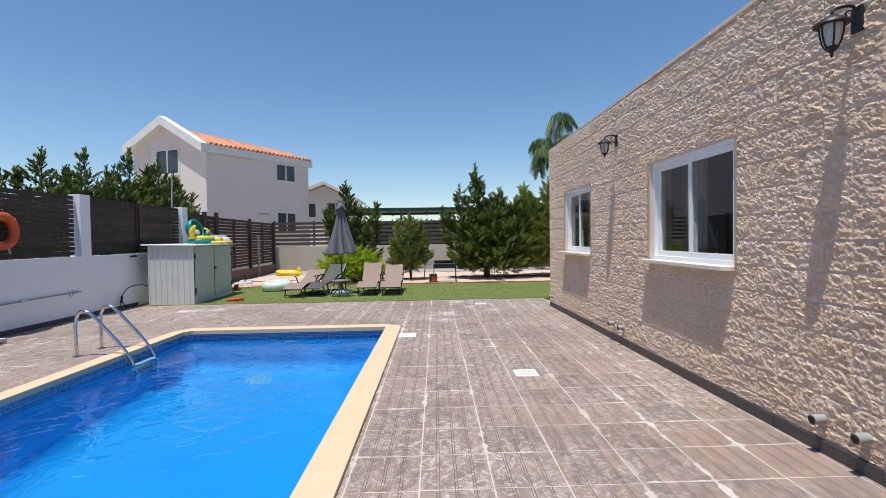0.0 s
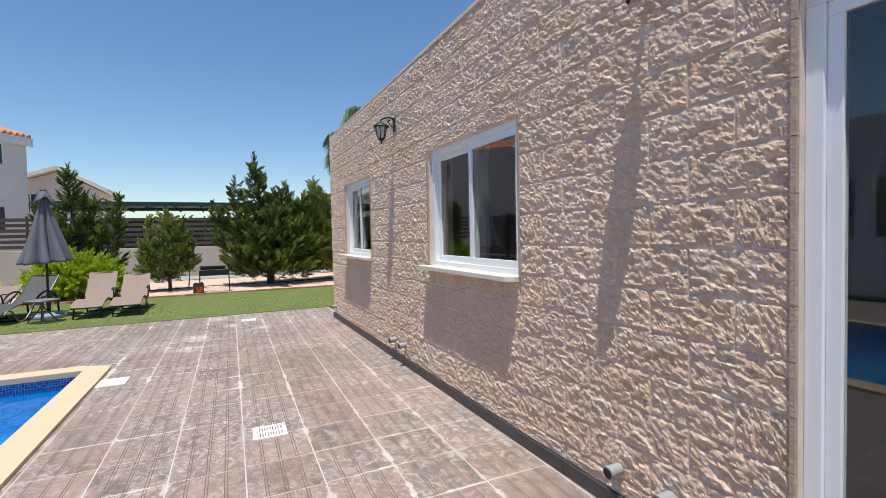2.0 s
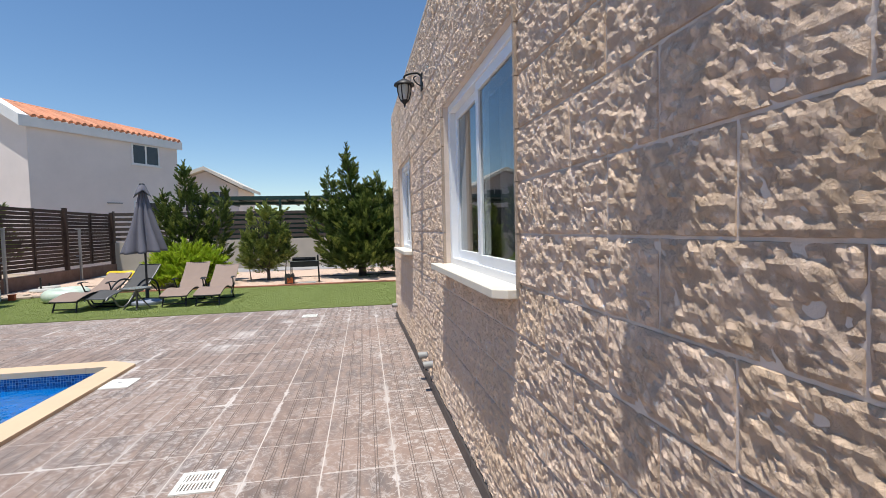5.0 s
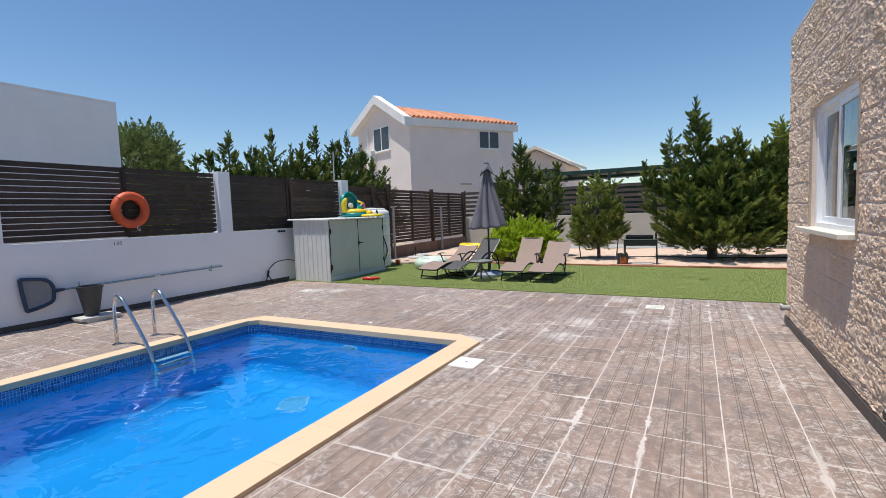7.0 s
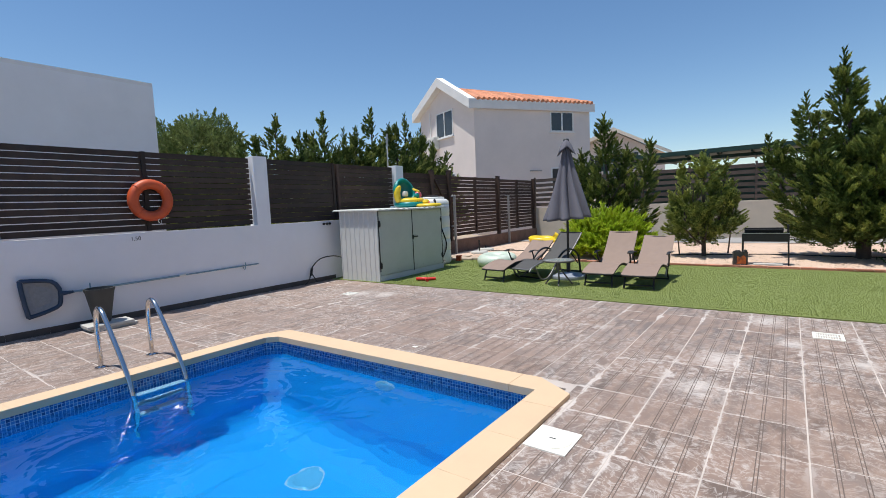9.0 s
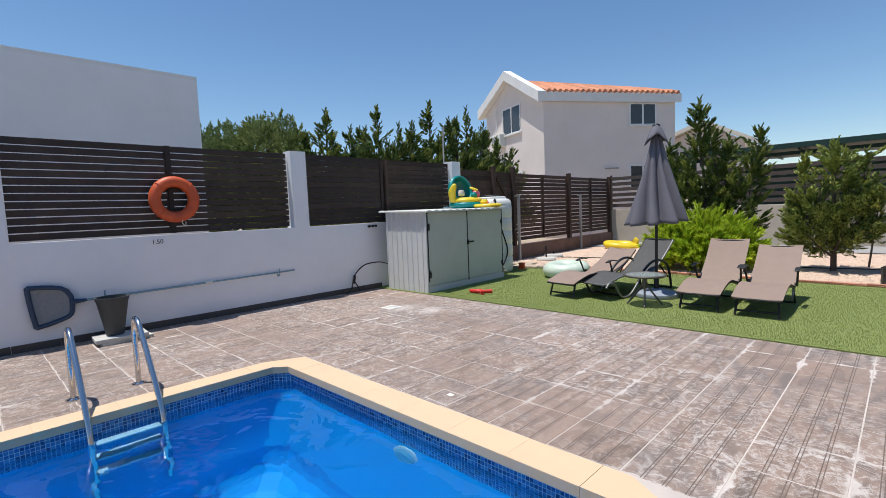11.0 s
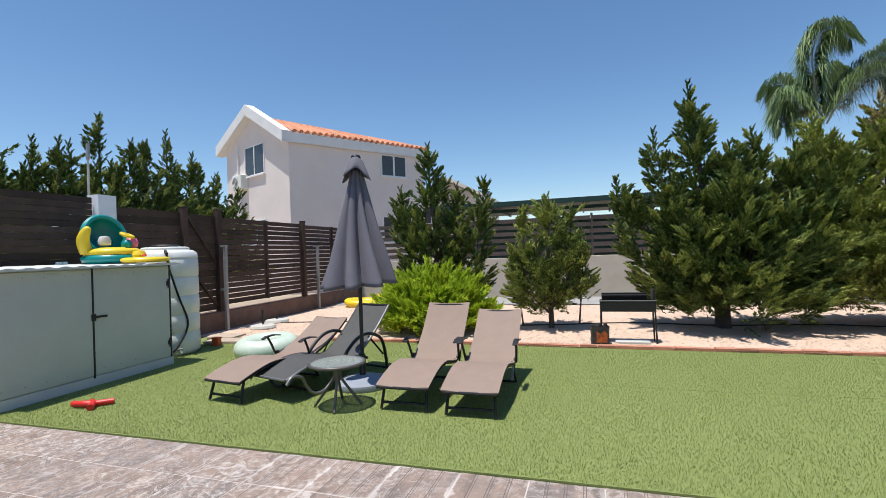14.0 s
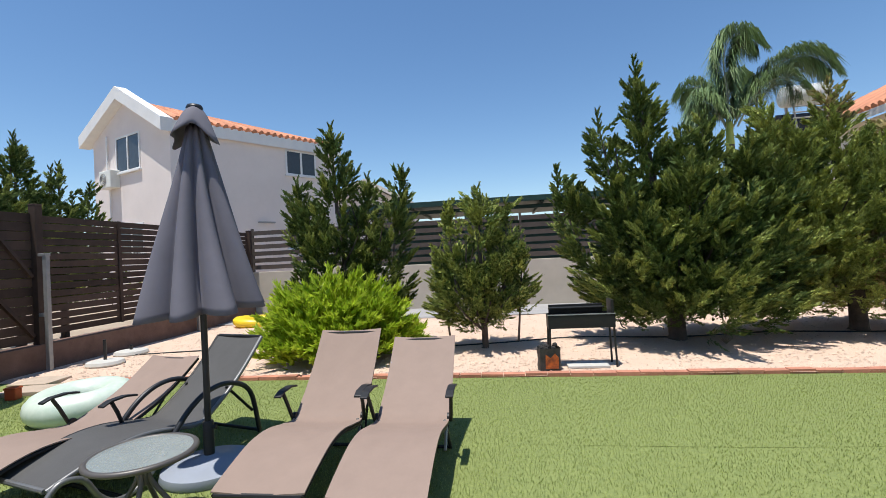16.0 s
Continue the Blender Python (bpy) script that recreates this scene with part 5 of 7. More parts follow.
part("cloth", MB().add([(-0.2 + 0.4 * i / 8, -0.12 + 0.24 * j / 6, 0.0 if i in (0, 8) or j in (0, 6) else 0.06 + 0.04 * noise.noise(Vector((i * 0.8, j * 0.9, 3)))) for i in range(9) for j in range(7)], [(i * 7 + j, i * 7 + j + 7, i * 7 + j + 8, i * 7 + j + 1) for i in range(8) for j in range(6)]), TANKWHITE, wt, smooth=True)
gog = thing("swim_goggles", "small blue swim goggles on the shed roof", "goggles", pose(-6.1, 12.05, ZR))
part("lens", MB().lathe([(0.03, 0), (0.03, 0.03), (0.015, 0.035)], 10, 0, -0.035), POLEBLUE, gog)
part("lens", MB().lathe([(0.03, 0), (0.03, 0.03), (0.015, 0.035)], 10, 0, 0.035), POLEBLUE, gog)
part("strap", MB().tube([(0, -0.06, 0.015), (-0.08, 0, 0.015), (0, 0.06, 0.015)], 0.006, 5), NAVY, gog)

rope = thing("red_toy", "red plastic cross-shaped water toy lying on the turf", "toy", pose(-4.79, 11.42, 0.045, 0, 0, 20))
part("bar", MB().tube(smoothed([(-0.2, 0.02, 0), (-0.1, -0.01, 0.005), (0, 0, 0), (0.16, 0.07, 0.0)]), [0.03] * 7 + [0.034] * 6 + [0.028] * 6, 10), RED, rope, smooth=True)
part("cross_piece", MB().tube([(0.0, 0.0, 0.002), (0.06, -0.13, 0.0)], [0.034, 0.032], 10).tube([(-0.02, 0.0, 0.004), (-0.06, 0.08, 0.0)], 0.028, 10), RED, rope, smooth=True)

# ---- sun loungers ----


def lounger_profile(back):
    a = radians(back)
    pts = [(0, 0.235), (0.16, 0.285), (0.38, 0.335), (0.58, 0.335), (0.78, 0.295), (0.95, 0.275)]
    L = 0.74
    for s in (0.25, 0.5, 0.75, 1.0):
        pts.append((0.98 + L * s * math.cos(a) + 0.03 * s * s, 0.285 + L * s * math.sin(a) - 0.05 * math.sin(math.pi * s)))
    return [(p.x, p.y) for p in smoothed([(x, y, 0) for x, y in pts], 4)]


def sling_mesh(prof, w, t=0.008):
    n = len(prof)
    v = [(x, y, z + o) for o in (0, -t) for x in (-w, -w * 0.33, w * 0.33, w) for y, z in [(p[0], p[1] - (0.012 if abs(x) < w else 0)) for p in prof]]
    f = []
    for o in (0, 4 * n):
        for c in range(3):
            for i in range(n - 1):
                q = (o + c * n + i, o + (c + 1) * n + i, o + (c + 1) * n + i + 1, o + c * n + i + 1)
                f.append(q if o == 0 else q[::-1])
    for i in range(n - 1):
        f.append((i, i + 1, 4 * n + i + 1, 4 * n + i))
        f.append((3 * n + i, 7 * n + i, 7 * n + i + 1, 3 * n + i + 1))
    f += [(0, 4 * n, 5 * n, n), (n, 5 * n, 6 * n, 2 * n), (2 * n, 6 * n, 7 * n, 3 * n)]
    f += [(n - 1, 2 * n - 1, 6 * n - 1, 5 * n - 1), (2 * n - 1, 3 * n - 1, 7 * n - 1, 6 * n - 1), (3 * n - 1, 4 * n - 1, 8 * n - 1, 7 * n - 1)]
    return MB().add(v, f)


def taupe_lounger(m, back, label):
    ob = thing("sun_lounger", label, "sun lounger", m, "loungers on the turf")
    prof = lounger_profile(back)
    w = 0.235
    part("sling", sling_mesh(prof, w + 0.016), SLING, ob, smooth=True)
    for s in (-1, 1):
        part("side_rail", MB().tube([(s * w, y, z - 0.026) for y, z in prof], 0.0135, 8), BLACK, ob, smooth=True)
        part("front_leg", MB().tube([(s * 0.2, 0.1, 0.25), (s * 0.215, 0.03, 0.012)], 0.014, 8), BLACK, ob)
        part("rear_leg", MB().tube([(s * 0.225, 0.92, 0.27), (s * 0.23, 1.12, 0.012)], 0.013, 8), BLACK, ob)
        part("brace", MB().tube([(s * 0.228, 1.0, 0.27), (s * 0.228, 0.86, 0.10)], 0.011, 6), GALV, ob)
        part("arm_post", MB().tube([(s * 0.262, 0.96, 0.26), (s * 0.275, 0.90, 0.40), (s * 0.28, 0.86, 0.475)], 0.013, 7), BLACK, ob)
        part("armrest", MB().add([(s * 0.28 + dx, y, z + dz) for y, z in ((0.78, 0.462), (0.84, 0.483), (0.95, 0.487), (1.04, 0.47)) for dx, dz in ((-0.026, 0), (0.026, 0), (0.026, 0.014), (-0.026, 0.014))],
                                 [(4 * i + a, 4 * i + (a + 1) % 4, 4 * i + 4 + (a + 1) % 4, 4 * i + 4 + a) for i in range(3) for a in range(4)] + [(3, 2, 1, 0), (12, 13, 14, 15)]), BLACK, ob, "black plastic armrest", bevel=0.004)
        part("hinge", MB().tube([(s * 0.238, 0.97, 0.28), (s * 0.262, 0.97, 0.28)], 0.028, 10), BLACK, ob)
        part("back_strut", MB().tube([(s * 0.215, prof[-7][0], prof[-7][1] - 0.02), (s * 0.215, 1.12, 0.14)], 0.009, 6), BLACK, ob)
    part("end_bar", MB().tube([(-w, 0.006, 0.212), (w, 0.006, 0.212)], 0.0135, 8), BLACK, ob)
    part("head_bar", MB().tube([(-w, prof[-1][0] - 0.006, prof[-1][1] - 0.03), (w, prof[-1][0] - 0.006, prof[-1][1] - 0.03)], 0.0135, 8), BLACK, ob)
    part("foot_bar", MB().tube([(-0.214, 0.045, 0.07), (0.214, 0.045, 0.07)], 0.013, 8), BLACK, ob)
    part("ground_bar", MB().tube([(-0.23, 1.115, 0.02), (0.23, 1.115, 0.02)], 0.013, 8), BLACK, ob)
    return ob


def grey_lounger(m, back):
    ob = thing("sun_lounger", "charcoal sling sun lounger with curved pale aluminium arms", "sun lounger", m, "loungers on the turf")
    prof = lounger_profile(back)
    w = 0.235
    part("sling", sling_mesh(prof, w), GREYSLING, ob, smooth=True)
    for s in (-1, 1):
        x = s * (w + 0.01)
        part("side_rail", MB().tube([(x, y, z - 0.012) for y, z in prof], 0.015, 8), DULLALU if s > 0 else BLACK, ob, smooth=True)
        x = s * (w + 0.045)
        part("front_hoop", MB().tube(smoothed([(x, -0.02, 0.19), (x, 0.05, 0.25), (x, 0.16, 0.22), (x, 0.24, 0.09), (x, 0.34, 0.02), (x, 0.5, 0.05), (x, 0.68, 0.22), (x, 0.8, 0.36)]), 0.017, 8), DULLALU, ob, "pale aluminium hoop", smooth=True)
        part("arm", MB().tube(smoothed([(x, 0.66, 0.2), (x, 0.82, 0.38), (x, 1.0, 0.48), (x, 1.2, 0.48), (x, 1.38, 0.36), (x, 1.46, 0.02)]), 0.019, 8), DARKPOLE, ob, "dark curved armrest", smooth=True)
        part("strut", MB().tube([(s * 0.22, 1.2, 0.45), (s * 0.25, 1.42, 0.2)], 0.011, 6), BLACK, ob)
    part("end_bar", MB().tube([(-w, 0.0, 0.225), (w, 0.0, 0.225)], 0.015, 8), DULLALU, ob)
    part("head_bar", MB().tube([(-w, prof[-1][0], prof[-1][1] - 0.012), (w, prof[-1][0], prof[-1][1] - 0.012)], 0.015, 8), BLACK, ob)
    for yb in (0.36, 1.46):
        part("ground_bar", MB().tube([(-0.27, yb, 0.03), (0.27, yb, 0.03)], 0.014, 8), BLACK, ob)
    return ob


taupe_lounger(pose(-1.70, 11.86, 0.012, 0, 0, -0.5), 44, "taupe mesh sun lounger with its back set high")
taupe_lounger(pose(-1.08, 11.82, 0.012, 0, 0, 0), 36, "taupe mesh sun lounger with its back half raised")
taupe_lounger(pose(-3.54, 11.75, 0.012, 0, 0, -9), 27, "taupe mesh sun lounger with its back set low, turned outwards")
grey_lounger(pose(-3.12, 11.92, 0.012, 0, 0, -16), 42)

# ---- side table and umbrella ----
table = thing("side_table", "small round side table with frosted glass and splayed metal legs", "table", pose(-2.36, 11.91, 0.012) @ Matrix.Diagonal((1, 1, 0.91, 1)))
part("tabletop", MB().lathe([(0.24, 0.445), (0.245, 0.452), (0.24, 0.456)], 40), FROST, table, "frosted glass top")
part("rim", shifted(torus(0.252, 0.017, 40, 8), pose(0, 0, 0.445)), TAUPEMETAL, table, "grey metal rim", smooth=True)
part("hub", MB().tube([(0, 0, 0.44), (0, 0, 0.27)], 0.03, 10), TAUPEMETAL, table)
for k in range(4):
    a = radians(20 + 90 * k)
    part("leg", MB().tube(smoothed([(0.02 * math.cos(a), 0.02 * math.sin(a), 0.36), (0.05 * math.cos(a), 0.05 * math.sin(a), 0.26), (0.22 * math.cos(a), 0.22 * math.sin(a), 0.01)]), 0.013, 8), TAUPEMETAL, table, smooth=True)

umb = thing("garden_umbrella", "closed slate-grey garden umbrella on a white base", "umbrella", pose(-2.44, 12.58, 0.012))
part("base", MB().lathe([(0.29, 0.0), (0.30, 0.02), (0.29, 0.06), (0.20, 0.09), (0.07, 0.10), (0.05, 0.12)], 36), PALEPLASTIC, umb, "pale blue-grey plastic base", smooth=True)
part("socket", MB().lathe([(0.035, 0.10), (0.035, 0.33), (0.03, 0.34)], 14), DARKPOLE, umb, smooth=True)
part("pole", MB().tube([(0, 0, 0.1), (0, 0, 2.45)], 0.021, 12), DARKPOLE, umb, smooth=True)
part("knob", MB().tube([(0.02, 0, 0.30), (0.06, 0, 0.30)], 0.014, 8), BLACK, umb)
cv, cf = [], []
NT, NZ = 96, 26
for j in range(NZ + 1):
    s = j / NZ
    for i in range(NT):
        a = 2 * math.pi * i / NT
        fold = abs(math.cos(4 * a + 0.5 + 0.35 * math.sin(a + 1))) ** 0.8
        R = 0.07 + 0.335 * s ** 1.0
        r = R * (0.52 + 0.56 * fold * (0.6 + 0.4 * s) + 0.05 * math.sin(3 * a + 4 * s))
        ztop, zlow = 2.33, 1.07 + 0.02 * (1 - fold) + 0.03 * math.sin(a + 1)
        cv.append((r * math.cos(a + 0.25 * s), 0.9 * r * math.sin(a + 0.25 * s), ztop + (zlow - ztop) * s))
cf = [(j * NT + i, (j + 1) * NT + i, (j + 1) * NT + (i + 1) % NT, j * NT + (i + 1) % NT) for j in range(NZ) for i in range(NT)]
can = part("canopy", MB().add(cv, cf), CANOPY, umb, "slate-grey cloth hanging in folds", smooth=True)
can.modifiers.clear()
sd = can.modifiers.new("thick", 'SOLIDIFY')
sd.thickness = 0.004
vv = []
NT2 = 64
for j in range(7):
    s = j / 6
    for i in range(NT2):
        a = 2 * math.pi * i / NT2
        fold = math.cos(4 * a + 0.8)
        r = 0.03 + 0.125 * s ** 0.8 * (1 + 0.22 * s * fold)
        vv.append((r * math.cos(a), r * math.sin(a), 2.46 - 0.21 * s ** 1.3 - 0.05 * s * math.sin(a * 2 + 1) - 0.025 * s * fold))
can2 = part("vent_flap", MB().add(vv, [(j * NT2 + i, (j + 1) * NT2 + i, (j + 1) * NT2 + (i + 1) % NT2, j * NT2 + (i + 1) % NT2) for j in range(6) for i in range(NT2)]), CANOPY, can, smooth=True)
can2.modifiers.clear()
sd = can2.modifiers.new("thick", 'SOLIDIFY')
sd.thickness = 0.004
part("cap", MB().lathe([(0.05, 2.44), (0.055, 2.455), (0.045, 2.475), (0.01, 2.485)], 16), DARKPOLE, umb, smooth=True)
for k in range(8):
    a = 2 * math.pi * k / 8
    part("rib", MB().tube([(0.03 * math.cos(a), 0.03 * math.sin(a), 2.36), (0.22 * math.cos(a), 0.2 * math.sin(a), 1.16)], 0.006, 5), BLACK, umb)

# ---- floats, barbecue and small things on turf and gravel ----
donut = thing("swim_ring", "large mint-white inflatable ring lying on the turf", "pool float", pose(-4.53, 13.72, 0.15, 3, 0, 0))
part("ring", torus(0.30, 0.15, 40, 14, 0.95), MINT, donut, smooth=True)
part("valve", MB().tube([(0.1, -0.38, 0.05), (0.1, -0.41, 0.07)], 0.014, 8), PLASTICWHITE, donut)
yf = thing("yellow_float", "crumpled yellow inflatable lying on the gravel", "pool float", pose(-5.85, 19.5, 0.10, 4, 6, 30))
m = torus(0.33, 0.16, 30, 10, 0.7)
m.v = [(x * 1.15, y * 0.8, z + 0.05 * noise.noise(Vector((x * 3, y * 3, 0)))) for x, y, z in m.v]
part("ring", m, YELLOW, yf, smooth=True)
part("neck", MB().tube(smoothed([(0.3, 0, 0.05), (0.38, 0, 0.16), (0.3, 0.02, 0.22)]), 0.09, 10), YELLOW, yf, smooth=True)
for x, y, h in ((-6.27, 15.85, 0.32), (-6.5, 16.6, 0.10)):
    sb = thing("umbrella_base", "round pale concrete umbrella base standing on the gravel", "umbrella base", pose(x, y, 0.03), "spare umbrella bases")
    part("disc", MB().lathe([(0.24, 0.0), (0.25, 0.02), (0.23, 0.06), (0.05, 0.075)], 28), SLAB, sb, smooth=True)
    part("tube", MB().tube([(0, 0, 0.05), (0, 0, 0.05 + h)], 0.022, 10), DARKPOLE, sb)
for x, y, a, w2, l in ((-5.98, 14.52, 12, 0.17, 0.3), (-5.52, 14.62, 20, 0.09, 0.16), (-6.3, 14.9, 5, 0.2, 0.25)):
    sl = thing("stone_slab", "loose sand-coloured paving slab at the turf's edge", "slab", pose(x, y, 0.012, 0, 0, a), "loose sand slabs")
    part("block", MB().box(-l, -w2, 0, l, w2, 0.05), SANDSLAB, sl, bevel=0.008)
cup = thing("orange_box", "small orange plastic box behind the water tank", "box", pose(-5.92, 14.25, 0.012, 0, 0, 10))
part("body", MB().box(-0.06, -0.05, 0, 0.06, 0.05, 0.12), ORANGE, cup, bevel=0.012)
part("lid", MB().box(-0.065, -0.055, 0.12, 0.065, 0.055, 0.14), ORANGE, cup, bevel=0.005)
for y, h in ((15.55, 1.66), (18.85, 1.66)):
    gp = thing("steel_post", "galvanised square steel post with a bent top bracket before the fence", "post", pose(-6.86, y, 0.02), "steel posts")
    part("shaft", MB().box(-0.03, -0.03, 0, 0.03, 0.03, h - 0.02), GALV, gp, bevel=0.004)
    part("bracket", MB().box(-0.09, -0.04, h - 0.02, 0.035, 0.04, h + 0.02), GALV, gp, bevel=0.004)
    part("clamp", MB().box(-0.11, -0.035, 0.78, -0.028, 0.035, 0.83), GALV, gp)
ap = thing("roof_rod", "thin pale pole leaning behind the white pillar", "pole", pose(-7.2, 13.26, 0.0))
part("rod", MB().tube([(-0.10, 0, -0.05), (0.02, -0.08, 3.0)], 0.016, 8), SLAB, ap)
part("pole_tip", MB().tube([(0.02, -0.08, 2.98), (0.025, -0.082, 3.02), (0.032, -0.086, 3.22)], [0.018, 0.03, 0.022], 8), GALV, ap, "darker flared tip")

bbq = thing("barbecue", "black box charcoal barbecue on thin legs by the kerb", "barbecue", pose(0.44, 15.22, 0.03))
part("trough", MB().box(-0.37, -0.13, 0.45, 0.37, -0.122, 0.60).box(-0.37, 0.122, 0.45, 0.37, 0.13, 0.60).box(-0.37, -0.122, 0.45, -0.362, 0.122, 0.60).box(0.362, -0.122, 0.45, 0.37, 0.122, 0.60).box(-0.362, -0.122, 0.45, 0.362, 0.122, 0.458), BLACK, bbq)
part("lid", MB().box(-0.34, 0.10, 0.60, 0.28, 0.13, 0.70).box(-0.34, 0.0, 0.66, 0.28, 0.10, 0.675), BLACK, bbq, bevel=0.004)
part("side_plate", MB().box(0.33, -0.13, 0.58, 0.36, 0.10, 0.76), BLACK, bbq, bevel=0.004)
part("shelf_edge", MB().box(-0.375, -0.135, 0.60, 0.375, -0.12, 0.612), GALV, bbq)
for sx in (-0.355, 0.355):
    for sy in (-0.115, 0.115):
        part("leg", MB().tube([(sx, sy, 0.47), (sx * 1.03, sy * 1.1, 0.0)], 0.012, 8), BLACK, bbq)
part("crank", MB().tube([(0.37, -0.05, 0.52), (0.43, -0.05, 0.52), (0.46, -0.05, 0.44), (0.50, -0.05, 0.42)], 0.007, 6), BLACK, bbq)
part("grate", MB().box(-0.36, -0.12, 0.585, 0.36, -0.11, 0.592).box(-0.36, 0.0, 0.585, 0.36, 0.01, 0.592), GALV, bbq)
slb = thing("stone_slab", "pale flat slab on the gravel under the barbecue", "slab", pose(0.48, 15.16, 0.035))
part("block", MB().box(-0.22, -0.12, 0, 0.24, 0.1, 0.03), SLAB, slb, bevel=0.006)
bag = thing("charcoal_bag", "half-open printed charcoal bag with orange flames beside the barbecue", "bag", pose(0.05, 15.04, 0.035, 0, 0, 6))
bm_ = MB()
bvv = []
for j in range(6):
    for i in range(16):
        a = 2 * math.pi * i / 16
        q = 1.0 / max(abs(math.cos(a)), abs(math.sin(a)))
        q = min(q, 1.25)
        k = 1 + 0.08 * noise.noise(Vector((i * 0.7, j * 0.9, 1.5)))
        bvv.append((0.125 * q * math.cos(a) * k, 0.085 * q * math.sin(a) * k, 0.05 * j + (0.02 * noise.noise(Vector((i, j, 8))) if j == 5 else 0)))
part("sack", bm_.add(bvv, [(j * 16 + i, j * 16 + (i + 1) % 16, (j + 1) * 16 + (i + 1) % 16, (j + 1) * 16 + i) for j in range(5) for i in range(16)] + [tuple(range(15, -1, -1))]), PAPERBLACK, bag, smooth=True)
part("flame_print", MB().add([(-0.06, -0.103, 0.03), (0.085, -0.103, 0.03), (0.09, -0.106, 0.15), (0.05, -0.106, 0.20), (0.0, -0.106, 0.15), (-0.055, -0.106, 0.19)], [(0, 1, 2, 3, 4, 5)]), FIREPRINT, bag, "orange flame print")
for i in range(9):
    part("coal", shifted(MB().lathe([(0.001, -0.03), (0.03, -0.01), (0.028, 0.015), (0.001, 0.03)], 6), pose(rng.uniform(-0.09, 0.09), rng.uniform(-0.05, 0.05), 0.235 + rng.uniform(0, 0.03), rng.uniform(0, 90), 0, rng.uniform(0, 90))), CHARCOAL, bag)
drip = thing("irrigation_pipe", "thin black irrigation pipe winding over the gravel", "pipe", pose(0, 0, 0.045))
dp = [(-6.6, 16.4, 0.0), (-5.0, 16.7, 0), (-3.3, 16.9, 0.0), (-1.6, 16.5, 0.004), (-0.6, 16.6, 0.004), (0.6, 16.9, 0.004), (2.0, 16.7, 0.006), (3.4, 16.9, 0.004), (4.8, 16.7, 0.004), (6.5, 17.0, 0.003), (9, 16.9, 0)]
part("pipe", MB().tube(smoothed(dp, 8), 0.011, 6), RUBBER, drip)
# ---- neighbouring houses ----
EL = Vector((-10.78, 23.4))
UG, VG = Vector((-5.7, 2.5)).normalized(), Vector((3.73, 5.5)).normalized()


def vp(a, b, z):
    q = EL + UG * (0.5 + a * 0.92) + VG * (b * 1.08)
    return (q.x, q.y, z * 1.03)


def slanted(mb, corners, drop):
    """A plate with the given top corners, drop thick."""
    n = len(corners)
    v = [tuple(c) for c in corners] + [(c[0], c[1], c[2] - drop) for c in corners]
    return mb.add(v, [tuple(range(n)), tuple(range(2 * n - 1, n - 1, -1))] + [(i, n + i, n + (i + 1) % n, (i + 1) % n) for i in range(n)])


villa = thing("villa", "two-storey pale rendered villa with an orange tiled gable roof", "house")
A0, A1, B0, B1 = 0.14, 5.9, 0.30, 6.45
wl = MB()
base = [(A0, B0), (A1, B0), (A1, B1), (A0, B1)]
ze = 5.85
wl.add([vp(a, b, -0.05) for a, b in base] + [vp(A0, B0, 5.98), vp(A1, B0, 6.3), vp(A1, B1, 6.1), vp(A0, B1, 5.98)] + [vp(3.15, B0, 7.5), vp(3.15, B0 + 0.2, 6.4)],
       [(0, 1, 5, 8, 4), (1, 2, 6, 5), (2, 3, 7, 6), (3, 0, 4, 7), (4, 8, 9), (5, 9, 8), (4, 9, 5, 6, 7)])
part("wall", wl, VILLAWALL, villa)
rf = MB()
slanted(rf, [vp(0, 0, 6.22), vp(0, 0.34, 6.22), vp(3.15, 0.34, 7.82), vp(3.15, 0, 7.82)], 0.46)
slanted(rf, [vp(3.15, 0, 7.82), vp(3.15, 0.34, 7.82), vp(6.3, 0.34, 6.52), vp(6.3, 0, 6.52)], 0.46)
slanted(rf, [vp(0, 0.342, 6.20), vp(0, 6.65, 6.20), vp(1.9, 6.65, 6.72), vp(1.9, 0.342, 6.95)], 0.42)
slanted(rf, [vp(1.902, 0.342, 6.95), vp(1.902, 6.65, 6.72), vp(6.3, 6.65, 6.3), vp(6.3, 0.342, 6.4)], 0.3)
vroof = part("roof", rf, WHITEPAINT, villa, "white painted eaves and bargeboards")
for i in range(25):
    b0 = 0.36 + i * 0.25
    rise = 0.75 - 0.23 * i / 25
    pts = [vp(-0.02 + 1.9 * k / 4, b0 + 0.11, 6.2 + rise * (k / 4) + 0.02 + 0.02 * (k % 2)) for k in range(5)]
    part("roof_tile", MB().tube(pts, 0.105, 7), ROOFTILE, vroof, "orange roof tiles")
for i in range(10):
    b0 = 0.3 + i * 0.63
    part("ridge_tile", MB().tube([vp(1.9, b0, 6.98 - 0.023 * i), vp(1.9, b0 + 0.6, 6.98 - 0.023 * (i + 1))], 0.12, 8), ROOFTILE, vroof, "orange ridge tile")


